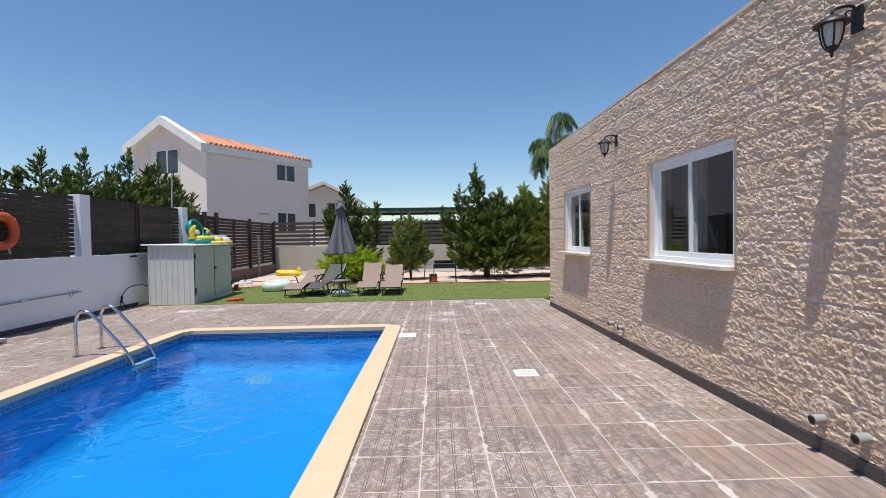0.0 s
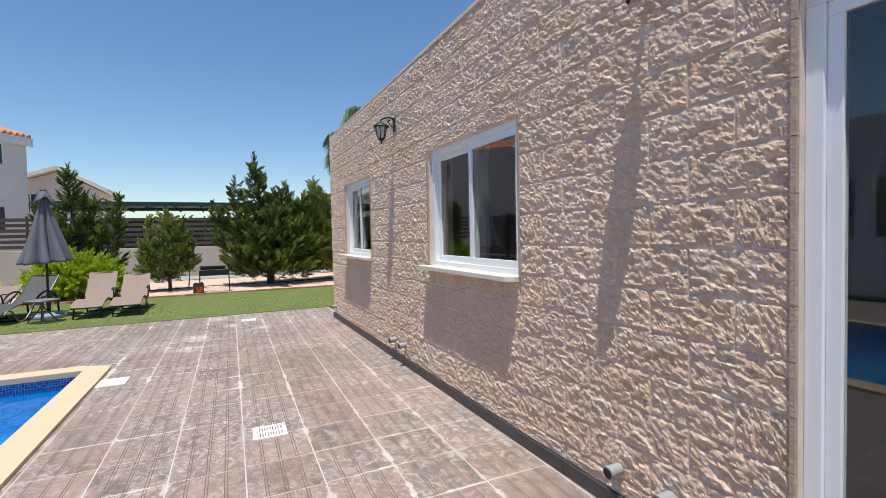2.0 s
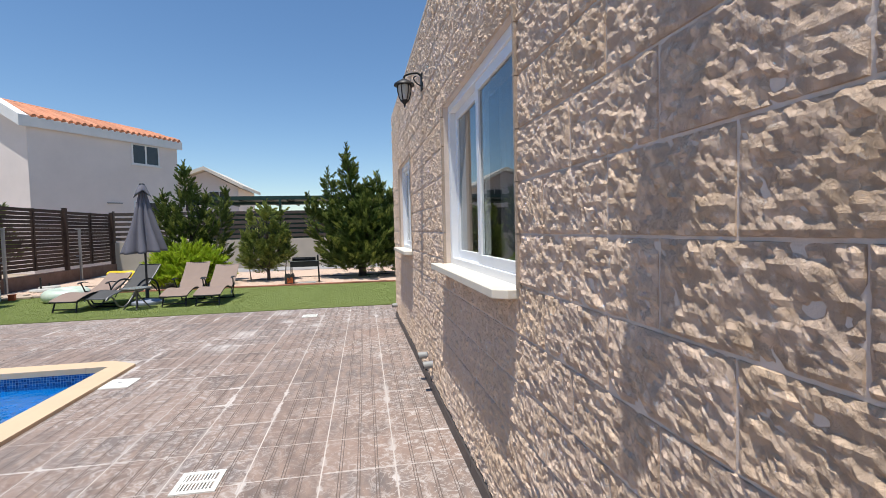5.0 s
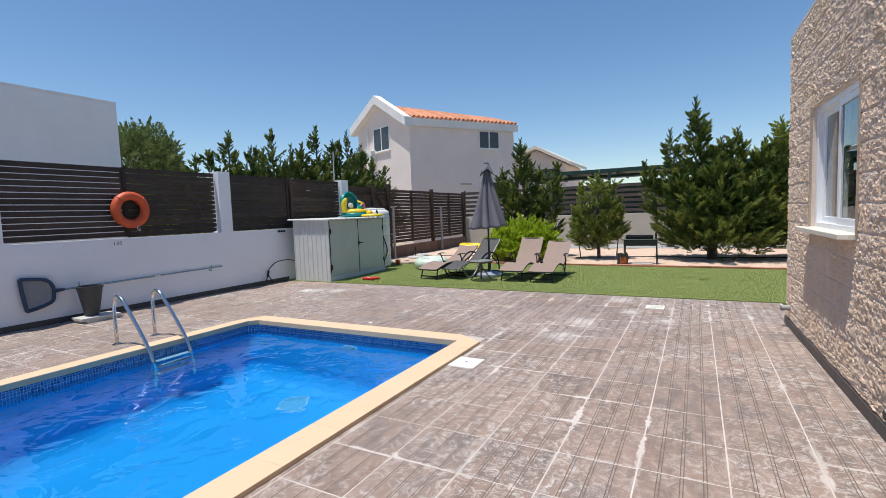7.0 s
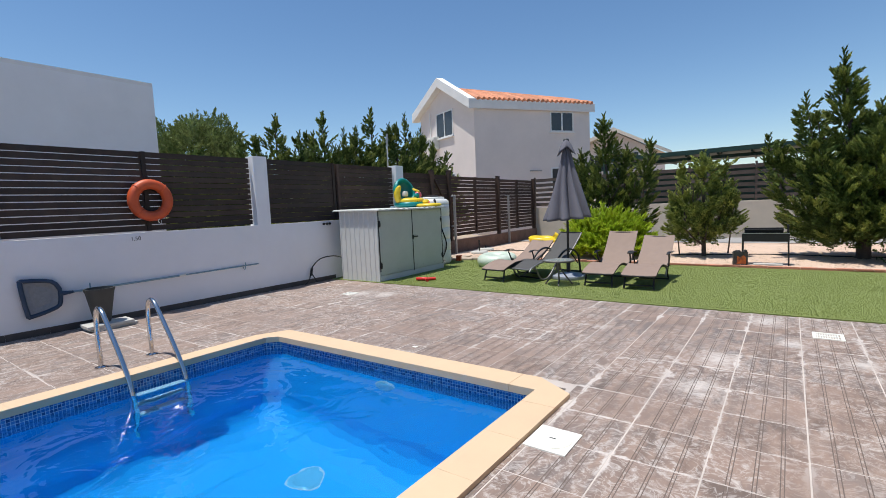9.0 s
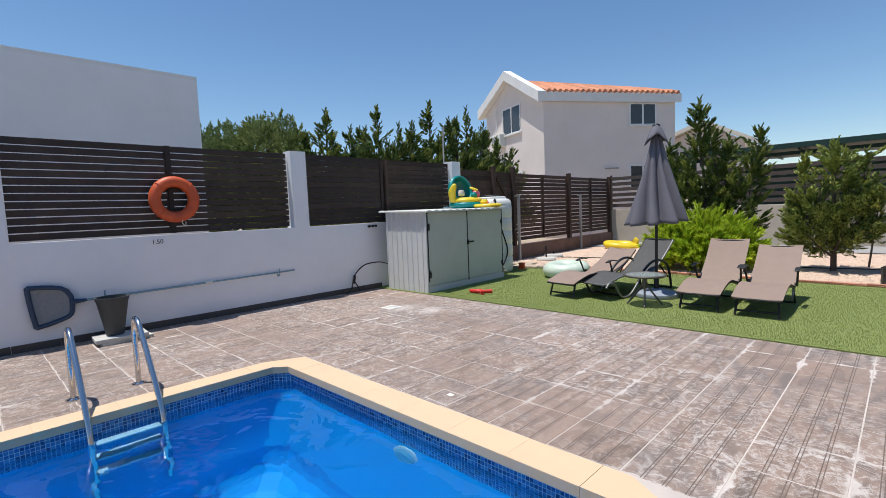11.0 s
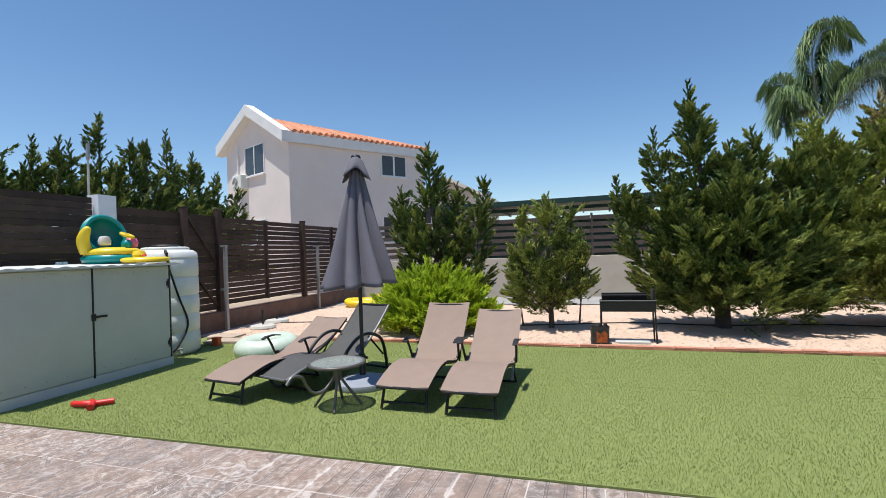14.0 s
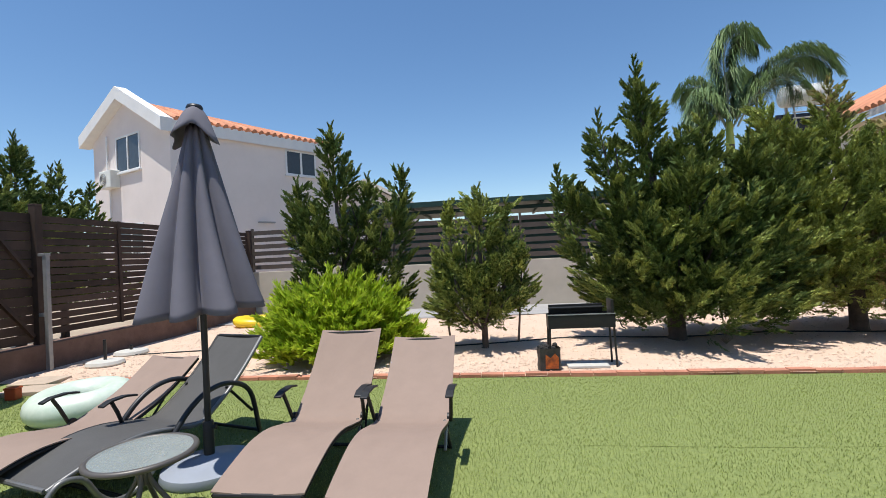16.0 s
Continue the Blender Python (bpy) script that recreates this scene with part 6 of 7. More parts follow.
def villa_window(a0, a1, z0, z1, front):
    win = new("window")
    win.parent = villa
    def q(s, out, z):
        return vp(s, B0 - out, z) if front else vp(A0 - out, s, z)
    d = 0.06
    f = MB()
    for s0, s1, c0, c1 in ((a0, a1, z0, z0 + d), (a0, a1, z1 - d, z1), (a0, a0 + d, z0 + d, z1 - d), (a1 - d, a1, z0 + d, z1 - d), ((a0 + a1) / 2 - 0.035, (a0 + a1) / 2 + 0.035, z0 + d, z1 - d)):
        f.add([q(s0, -0.05, c0), q(s1, -0.05, c0), q(s1, 0.035, c0), q(s0, 0.035, c0), q(s0, -0.05, c1), q(s1, -0.05, c1), q(s1, 0.035, c1), q(s0, 0.035, c1)], [(0, 3, 2, 1), (4, 5, 6, 7), (0, 1, 5, 4), (1, 2, 6, 5), (2, 3, 7, 6), (3, 0, 4, 7)])
    part("window_frame", f, WHITEPAINT, win)
    m = (a0 + a1) / 2
    for s0, s1 in ((a0 + d, m - 0.035), (m + 0.035, a1 - d)):
        part("pane", MB().add([q(s0, 0.012, z0 + d), q(s1, 0.012, z0 + d), q(s1, 0.012, z1 - d), q(s0, 0.012, z1 - d)], [(0, 1, 2, 3)]), DARKGLASS, win, "dark window pane")
    part("sill", MB().add([q(a0 - 0.05, -0.02, z0 - 0.05), q(a1 + 0.05, -0.02, z0 - 0.05), q(a1 + 0.05, 0.09, z0 - 0.05), q(a0 - 0.05, 0.09, z0 - 0.05), q(a0 - 0.05, -0.02, z0), q(a1 + 0.05, -0.02, z0), q(a1 + 0.05, 0.09, z0), q(a0 - 0.05, 0.09, z0)], [(0, 3, 2, 1), (4, 5, 6, 7), (0, 1, 5, 4), (1, 2, 6, 5), (2, 3, 7, 6), (3, 0, 4, 7)]), WHITEPAINT, win)


villa_window(2.15, 3.97, 4.85, 6.15, True)
villa_window(2.1, 3.9, 1.9, 3.0, True)
villa_window(4.2, 5.5, 4.80, 5.78, False)
villa_window(4.2, 5.5, 1.9, 3.05, False)
ac = MB()
c = [vp(a, b, z) for z in (4.35, 4.98) for a, b in ((3.75, B0), (4.65, B0), (4.65, B0 - 0.3), (3.75, B0 - 0.3))]
acu = part("air_conditioner", ac.add(c, [(0, 3, 2, 1), (4, 5, 6, 7), (0, 1, 5, 4), (1, 2, 6, 5), (2, 3, 7, 6), (3, 0, 4, 7)]), PLASTICWHITE, villa, "white air-conditioner unit", bevel=0.03)
cc = Vector(vp(4.3, B0 - 0.31, 4.66))
fan = MB()
for r in (0.08, 0.15, 0.22):
    fan.tube([cc + Vector((UG.x, UG.y, 0)) * (r * math.cos(t)) + Vector((0, 0, r * math.sin(t))) for t in np.linspace(0, 2 * math.pi, 20, endpoint=False)], 0.012, 5, True)
part("fan_grille", fan, PIPE, acu)
part("drain_hose", MB().tube([vp(4.45, B0 - 0.06, 4.35), vp(4.45, B0 - 0.06, 2.0)], 0.03, 6), WHITEPAINT, villa)
part("pipe_riser", MB().tube([vp(4.6, B0 - 0.06, 4.98), vp(4.6, B0 - 0.06, 6.3)], 0.03, 6), WHITEPAINT, villa)
part("outlet", MB().tube([vp(A0 - 0.1, 3.0, 2.9), vp(A0 - 0.14, 3.6, 2.9)], 0.035, 6), PIPE, villa)

far = thing("far_house", "cream gabled house behind the villa", "house")
fx, fy = -7.5, 34.5
fw = MB().add([(fx - 3, fy, -0.05), (fx + 1.9, fy, -0.05), (fx + 1.9, fy + 5, -0.05), (fx - 3, fy + 5, -0.05), (fx - 3, fy, 4.4), (fx + 1.9, fy, 4.4), (fx + 1.9, fy + 5, 4.4), (fx - 3, fy + 5, 4.4), (fx, fy, 5.45), (fx, fy + 5, 5.45)],
              [(0, 1, 5, 8, 4), (1, 2, 6, 5), (2, 3, 7, 9, 6), (3, 0, 4, 7), (4, 8, 9, 7), (5, 6, 9, 8)])
part("wall", fw, VILLAWALL, far)
r2 = MB()
slanted(r2, [(fx, fy - 0.5, 5.72), (fx + 2.3, fy - 0.5, 4.50), (fx + 2.3, fy + 5.3, 4.50), (fx, fy + 5.3, 5.72)], 0.22)
slanted(r2, [(fx - 3.4, fy - 0.5, 4.50), (fx, fy - 0.5, 5.72), (fx, fy + 5.3, 5.72), (fx - 3.4, fy + 5.3, 4.50)], 0.22)
part("roof", r2, SILL, far)
for x0 in (fx - 1.3, fx + 0.75):
    wn2 = new("window")
    wn2.parent = far
    part("window_frame", MB().box(x0 - 0.65, fy - 0.04, 3.1, x0 + 0.65, fy + 0.02, 4.2), WHITEPAINT, wn2)
    part("pane", MB().box(x0 - 0.58, fy - 0.05, 3.16, x0 - 0.03, fy - 0.03, 4.14).box(x0 + 0.03, fy - 0.05, 3.16, x0 + 0.58, fy - 0.03, 4.14), DARKGLASS, wn2)

nb = thing("neighbour_building", "plain grey-white flat-roofed building beyond the boundary fence", "building")
part("wall", MB().box(-16.0, -6.0, -0.05, -9.5, 8.95, 4.0), NEIGHBOUR, nb)
part("parapet", MB().box(-16.0, -6.0, 4.0, -9.5, 8.95, 4.07), WHITEPAINT, nb)

rh = thing("tiled_house", "cream house with a low orange tiled roof and a rooftop tank", "house")
RX, RY = 12.0, 25.0
part("wall", MB().box(RX + 0.6, RY, -0.05, RX + 11, RY + 9, 5.4), SILL, rh)
r3 = MB()
slanted(r3, [(RX, RY - 0.6, 5.52), (RX + 11.5, RY - 0.6, 5.52), (RX + 11.5, RY + 4.5, 7.9), (RX + 4.8, RY + 4.5, 7.9)], 0.25)
slanted(r3, [(RX, RY + 9.6, 5.52), (RX, RY - 0.6, 5.52), (RX + 4.8, RY + 4.5, 7.9)], 0.25)
rroof = part("roof", r3, WHITEPAINT, rh)
for i in range(40):
    x = RX + 0.25 + i * 0.28
    s1 = min(1.0, (x - RX) / 4.8)
    p0, p1 = Vector((x, RY - 0.62, 5.56)), Vector((x, RY - 0.6 + 5.1 * s1, 5.56 + 2.38 * s1))
    part("roof_tile", MB().tube([p0.lerp(p1, k / 3) for k in range(4)], 0.125, 6), ROOFTILE, rroof, "orange roof tiles")
for i in range(34):
    y = RY - 0.4 + i * 0.28
    s1 = min(1.0, (y - RY + 0.6) / 5.1, (RY + 9.6 - y) / 5.1)
    if s1 > 0.03:
        p0, p1 = Vector((RX - 0.02, y, 5.56)), Vector((RX + 4.8 * s1, y, 5.56 + 2.38 * s1))
        part("roof_tile", MB().tube([p0.lerp(p1, k / 3) for k in range(4)], 0.125, 6), ROOFTILE, rroof, "orange roof tiles")
st = thing("solar_water_tank", "white rooftop water tank with a solar panel on a steel stand", "water tank", pose(10.4, 27.2, 0.0))
part("drum", MB().tube([(-0.85, 0, 6.27), (-0.8, 0, 6.27), (0.55, 0, 6.33), (0.6, 0, 6.33)], [0.3, 0.36, 0.36, 0.3], 18), TANKWHITE, st, smooth=True)
part("panel", MB().add([(-0.9, 0.3, 5.75), (0.9, 0.3, 5.75), (0.9, 1.5, 4.9), (-0.9, 1.5, 4.9), (-0.9, 0.3, 5.67), (0.9, 0.3, 5.67), (0.9, 1.5, 4.82), (-0.9, 1.5, 4.82)], [(3, 2, 1, 0), (4, 5, 6, 7), (0, 1, 5, 4), (1, 2, 6, 5), (2, 3, 7, 6), (3, 0, 4, 7)]), SOLAR, st, "dark solar panel")
for z in (5.45, 5.65, 5.85):
    part("rail", MB().tube([(-0.7, -0.32, z), (0.7, -0.32, z)], 0.025, 6), GALV, st)
for sx in (-0.6, 0.6):
    part("stand", MB().tube([(sx, 0.2, -0.05), (sx, 0.2, 6.0)], 0.05, 6).tube([(sx, -0.4, 4.6), (sx, -0.2, 6.0)], 0.03, 6), GALV, st)

cpo = thing("carport", "dark green steel carport roof behind the back wall", "carport", pose(0, 23.6, -0.16))
for z, y0 in ((3.03, 0.0), (2.86, 0.5)):
    part("beam", MB().box(-5.2, y0, z, 6.0, y0 + 0.09, z + 0.11), GREENSTEEL, cpo)
slanted_roof = MB()
slanted(slanted_roof, [(-5.2, 0.0, 3.19), (6.0, 0.0, 3.19), (6.0, 4.6, 3.1), (-5.2, 4.6, 3.1)], 0.05)
part("roof_sheet", slanted_roof, GREENSTEEL, cpo)
for i in range(12):
    x = -5.1 + i * 1.0
    part("purlin", MB().box(x - 0.03, 0.1, 2.98, x + 0.03, 4.5, 3.05), GREENSTEEL, cpo)
for x in (-5.0, -1.4, 2.2, 5.8):
    part("column", MB().box(x - 0.05, 0.0, -0.05, x + 0.05, 0.1, 3.03), GREENSTEEL, cpo)
# added dark sheet: stands for the shade under the carport
part("panel", MB().box(-5.1, 2.2, 0.0, 5.9, 2.25, 2.62), GREENSTEEL, cpo, "dark sheet added to stand for the shade under the roof")

# ---- trees ----
RNG = np.random.default_rng(11)


def plumes(base, axis, length, width, count, size, droop=0.0, slim=0.26):
    """Leaf blades along many tapering sprays. base, axis: (n, 3); returns (n * count, 3, 3)."""
    n = len(base)
    s = RNG.random((n, count)) ** 0.8
    d = axis / np.linalg.norm(axis, axis=1, keepdims=True)
    h = RNG.normal(size=(n, count, 3))
    h -= (h * d[:, None]).sum(2, keepdims=True) * d[:, None]
    h /= np.linalg.norm(h, axis=2, keepdims=True) + 1e-9
    taper = (1 - s) * 0.85 + 0.12
    pos = base[:, None] + d[:, None] * (s * length[:, None])[..., None] + h * (taper * width[:, None] * RNG.random((n, count)))[..., None]
    pos[..., 2] -= droop * s * s * length[:, None]
    ld = d[:, None] * 0.9 + h * (0.5 * RNG.random((n, count)) + 0.1)[..., None] + 0.18 * RNG.normal(size=(n, count, 3))
    ld /= np.linalg.norm(ld, axis=2, keepdims=True)
    side = np.cross(ld, RNG.normal(size=(n, count, 3)))
    side /= np.linalg.norm(side, axis=2, keepdims=True) + 1e-9
    L = size * (0.6 + 0.8 * RNG.random((n, count)))[..., None]
    w = L * slim
    q = np.stack([pos + side * w - ld * L * 0.4, pos + ld * L * 0.6, pos - side * w - ld * L * 0.4], axis=2)
    return q.reshape(-1, 3, 3)


def conifer(name, x, y, leaders, label, material, sprays, count, size, trunk, low=0.3, lean=0.75, second=None, share=0.0):
    """leaders: dx, dy, height, radius, lowest foliage. Sprays point up and out; each leader ends in a thin tip."""
    ob = thing(name, label, "tree", pose(x, y, 0.02))
    part("trunk", MB().tube([(0, 0, 0), (0.01, 0.0, trunk * 0.4), (0.0, 0.02, low + 0.5), (leaders[0][0] * 0.6, leaders[0][1] * 0.6, leaders[0][2] * 0.6), (leaders[0][0], leaders[0][1], leaders[0][2] * 0.93)],
                            [trunk, trunk * 0.8, trunk * 0.7, trunk * 0.35, trunk * 0.08], 9), BARK, ob, smooth=True)
    r = random.Random(len(leaders) * 7 + int(abs(x) * 10))
    tot = sum(l[3] * l[2] for l in leaders)
    qs, tips = [], []
    for dx, dy, hgt, rad, lo in leaders:
        # boughs that sweep out and up, each a fan of small dense plumes
        nb = max(16, int(0.15 * sprays * rad * hgt / tot))
        u = np.clip(1 - RNG.random(nb) ** 0.75, 0, 1)
        az = RNG.random(nb) * 2 * np.pi
        prof = (1 - u ** 1.3) ** 0.85 * (0.9 + 0.1 * np.minimum(1, (u + 0.03) / 0.15)) * rad * (0.78 + 0.42 * RNG.random(nb))
        z = lo + (hgt - lo) * u
        d = np.stack([np.cos(az), np.sin(az), lean * (0.55 + 0.5 * RNG.random(nb)) + 1.2 * u ** 2], axis=1)
        d /= np.linalg.norm(d, axis=1, keepdims=True)
        end = np.stack([dx * (0.35 + 0.65 * u) + prof * np.cos(az), dy * (0.35 + 0.65 * u) + prof * np.sin(az), z], axis=1)
        bl = (0.34 + 0.34 * RNG.random(nb)) * (0.55 + 0.55 * (1 - u)) * min(1.0, 0.55 + rad * 0.45)
        k = 13
        s = np.linspace(0.0, 1.0, k)[None, :] ** 0.85 + 0.05 * RNG.normal(size=(nb, k))
        side = RNG.normal(size=(nb, k, 3))
        side -= (side * d[:, None]).sum(2, keepdims=True) * d[:, None]
        side /= np.linalg.norm(side, axis=2, keepdims=True) + 1e-9
        base = end[:, None] - d[:, None] * (bl * 1.1)[:, None, None] * (1 - s)[..., None] + side * (0.035 * RNG.random((nb, k)))[..., None]
        ax = d[:, None] + side * (0.62 * (1.1 - s))[..., None]
        ln = bl[:, None] * (0.34 + 0.24 * (1 - s)) * (0.8 + 0.4 * RNG.random((nb, k)))
        leaf = plumes(base.reshape(-1, 3), ax.reshape(-1, 3), ln.reshape(-1), (ln * 0.17 + 0.007).reshape(-1), int(count * 1.35), size * 0.72, 0.04, 0.15)
        # the last sprays of most boughs go to the paler leaf
        bough_end = np.repeat(((np.arange(k)[None, :] >= 8) & (RNG.random((nb, 1)) < 0.75)).reshape(-1), int(count * 1.35))
        qs.append(leaf[~bough_end])
        tips.append(leaf[bough_end])
        # sparse inner twigs close the crown
        n = int(0.16 * sprays * rad * hgt / tot)
        u = RNG.random(n)
        az = RNG.random(n) * 2 * np.pi
        rr = (1 - u ** 1.3) * rad * 0.62 * np.sqrt(RNG.random(n))
        base = np.stack([dx * (0.35 + 0.65 * u) + rr * np.cos(az), dy * (0.35 + 0.65 * u) + rr * np.sin(az), lo + (hgt - lo) * 0.92 * u], axis=1)
        qs.append(plumes(base, np.stack([np.cos(az), np.sin(az), np.full(n, 0.8)], axis=1), np.full(n, 0.3), np.full(n, 0.12), count, size * 0.95, 0.0, 0.3))
        # the leader: short sprays round a stem, thinning to a point
        nt = 22
        f = np.linspace(0, 1, nt)
        wind = 2.4 * np.arange(nt)
        tip = np.stack([np.full(nt, dx), np.full(nt, dy), hgt - 1.0 + 0.98 * f], axis=1)
        qs.append(plumes(tip, np.stack([np.cos(wind), np.sin(wind), 0.75 + 1.6 * f ** 2], axis=1), 0.30 * (1 - 0.62 * f), 0.05 * (1 - 0.6 * f), count, size * 0.62, 0.0, 0.2))
        part("limb", MB().tube([(dx * 0.8, dy * 0.8, hgt - 1.4), (dx, dy, hgt - 0.1)], [0.018, 0.005], 5), BARK, ob)
        for k in range(5):
            a, uu = r.uniform(0, 6.28), r.uniform(0.0, 0.75)
            zz = lo + (hgt - lo) * uu
            rad2 = rad * (1 - uu) * 0.75
            part("limb", MB().tube([(dx * uu * 0.8, dy * uu * 0.8, max(0.15, zz - 0.25)), (dx * uu + rad2 * 0.5 * math.cos(a), dy * uu + rad2 * 0.5 * math.sin(a), zz - 0.05), (dx * uu + rad2 * math.cos(a), dy * uu + rad2 * math.sin(a), zz + 0.2)], [0.022, 0.014, 0.005], 5), BARK, ob)
    if second is None or second is JUNIPER2:
        triangles("crown", np.concatenate(qs), material, ob)
        triangles("foliage", np.concatenate(tips), JUNIPER2, ob)
        return ob
    q = np.concatenate(qs + tips)
    if second:
        sel = RNG.random(len(q)) < share
        c = q.mean(1)
        sel &= (np.sin(c[:, 0] * 2.3 + 1) + np.sin(c[:, 2] * 2.0) + np.sin(c[:, 1] * 2) > 0.2)
        tagged(triangles("crown", q[~sel], material, ob), "", "")
        triangles("foliage", q[sel], second, ob)
    else:
        triangles("crown", q, material, ob)
    return ob


conifer("juniper", -2.85, 16.75, [(-0.15, 0, 3.5, 0.85, 0.40), (-0.8, 0.1, 2.7, 0.7, 0.45), (0.95, 0.0, 2.75, 0.6, 0.45), (0.35, 0.2, 2.7, 0.7, 0.35), (-0.5, -0.2, 2.3, 0.7, 0.35)], "loose dark green juniper with several upright tips", JUNIPER, 1100, 44, 0.075, 0.05, lean=1.0, second=JUNIPER2, share=0.5)
conifer("juniper", -0.72, 16.36, [(0, 0, 2.3, 0.75, 0.47), (0.4, 0.1, 2.1, 0.5, 0.55), (-0.45, 0, 2.1, 0.5, 0.55), (0.6, -0.05, 1.5, 0.5, 0.50), (-0.6, 0.0, 1.45, 0.5, 0.55)], "small round olive-green juniper on a bare stem", JUNIPER2, 800, 44, 0.068, 0.06, lean=0.8, second=JUNIPER, share=0.5)
conifer("juniper", 2.0, 16.65, [(-0.38, 0, 4.05, 0.8, 0.64), (-0.95, -0.1, 3.3, 0.95, 0.64), (-1.55, 0, 2.55, 0.95, 0.56), (0.55, 0.1, 3.2, 1.1, 0.54), (1.1, 0.0, 2.9, 1.15, 0.49), (0.1, -0.5, 2.5, 1.3, 0.49), (-0.7, -0.4, 2.2, 1.1, 0.49), (0.9, -0.4, 2.1, 1.1, 0.49), (1.45, -0.1, 2.5, 1.15, 0.5), (0.2, 0.0, 3.0, 1.2, 0.5)], "broad dark green juniper with a tall feathery tip", JUNIPER, 3100, 38, 0.084, 0.15, lean=0.7, second=JUNIPER2, share=0.35)
conifer("juniper", 4.55, 16.95, [(-0.2, 0, 3.6, 1.1, 0.59), (-1.1, 0, 3.4, 1.0, 0.64), (0.6, 0, 3.1, 1.1, 0.54), (0.1, -0.4, 2.6, 1.3, 0.49), (-0.8, -0.2, 2.9, 1.1, 0.54), (-1.25, -0.25, 2.4, 1.15, 0.5)], "broad juniper with browned patches low in its crown", JUNIPER2, 3000, 42, 0.078, 0.14, lean=0.7, second=RUSTLEAF, share=0.75)
conifer("juniper", 6.9, 17.1, [(0, 0, 3.9, 1.3, 0.44), (-0.8, 0, 3.2, 1.1, 0.54), (0.8, 0, 3.3, 1.1, 0.54)], "dense juniper beside the house corner", JUNIPER2, 1000, 40, 0.08, 0.14, second=RUSTLEAF, share=0.5)
conifer("juniper", 9.4, 17.2, [(0, 0, 4.0, 1.3, 0.3), (-0.8, 0, 3.4, 1.1, 0.4), (0.8, 0, 3.3, 1.1, 0.4)], "dense juniper behind the house", JUNIPER, 350, 36, 0.1, 0.14)
for k, (y, h, dx) in enumerate(((9.9, 2.9, 0.6), (10.9, 3.1, 0.3), (11.7, 3.75, 0.0), (12.6, 3.4, -0.3), (13.3, 4.05, 0.1), (14.2, 3.7, -0.2), (15.1, 4.4, 0.0), (15.9, 4.0, -0.3), (16.7, 4.45, 0.0), (17.6, 3.95, 0.2), (18.6, 3.75, 0.3))):
    conifer("juniper", -9.5 - dx, y, [(0, 0, h, 1.1, 0.9), (0.25, 0.5, h * 0.90, 1.05, 1.0), (-0.2, -0.45, h * 0.86, 1.05, 1.0), (0.3, 0.0, h * 0.78, 1.2, 1.0)], "dark green juniper in the row beyond the fence", JUNIPER, 640, 26, 0.098, 0.1, lean=0.95)


def leafy_tree(x, y, h, r, label, material, n):
    ob = thing("olive_tree", label, "tree", pose(x, y, 0))
    part("trunk", MB().tube([(0, 0, -0.05), (0.1, 0.1, h * 0.35), (0, 0.2, h * 0.6), (0.2, 0.1, h * 0.85)], [0.25, 0.2, 0.12, 0.04], 8), BARK, ob)
    c = RNG.normal(size=(n, 3))
    c /= np.linalg.norm(c, axis=1, keepdims=True)
    lump = 1 + 0.22 * np.sin(c[:, 0] * 5 + 1) * np.sin(c[:, 1] * 4) + 0.15 * np.sin(c[:, 2] * 7 + c[:, 0] * 6)
    base = c * np.array([r, r, h * 0.36]) * (lump * (0.45 + 0.55 * RNG.random(n) ** 0.5))[:, None] + np.array([0, 0, h * 0.64])
    for k in range(14):
        q = base[k]
        part("limb", MB().tube([(0.05, 0.1, h * 0.4), (q[0] * 0.5, q[1] * 0.5, (q[2] + h * 0.5) / 2), tuple(q)], [0.08, 0.05, 0.015], 5), BARK, ob)
    triangles("crown", plumes(base, c + RNG.normal(size=(n, 3)) * 0.5 + np.array([0, 0, 0.4]), np.full(n, 0.55), np.full(n, 0.22), 26, 0.13), material, ob)


leafy_tree(-22.6, 16.5, 5.8, 2.4, "round grey-green tree far behind the neighbour's building", OLIVE, 2400)
leafy_tree(-26.5, 14.8, 5.8, 2.6, "round grey-green tree far behind the neighbour's building", OLIVE, 2000)

# bright bush: arching stems with long narrow leaves
bush = thing("bush", "bright green bush with long narrow leaves on the gravel", "bush", pose(-2.68, 15.75, 0.03))
n = 560
az = RNG.random(n) * 2 * np.pi
rr = np.sqrt(RNG.random(n))
base = np.stack([0.84 * rr * np.cos(az), 0.5 * rr * np.sin(az), 0.05 + 0.90 * (1 - rr ** 2) ** 0.5 * RNG.random(n) ** 0.6], axis=1)
ax = np.stack([0.9 * rr * np.cos(az), 0.8 * rr * np.sin(az), 0.45 + 0.5 * RNG.random(n)], axis=1) + 0.25 * RNG.normal(size=(n, 3))
triangles("foliage", plumes(base, ax, 0.30 + 0.35 * RNG.random(n) ** 2, np.full(n, 0.11), 48, 0.125, 0.22, 0.16), BRIGHTLEAF, bush)
stm = MB()
for k in range(40):
    a, q = k * 2.4, 0.3 + 0.6 * (k % 7) / 7
    stm.tube([(0.2 * q * math.cos(a), 0.12 * q * math.sin(a), 0), (0.6 * q * math.cos(a), 0.35 * q * math.sin(a), 0.45), (1.0 * q * math.cos(a), 0.55 * q * math.sin(a), 0.8)], [0.01, 0.007, 0.003], 4)
part("stems", stm, BRIGHTLEAF, bush)

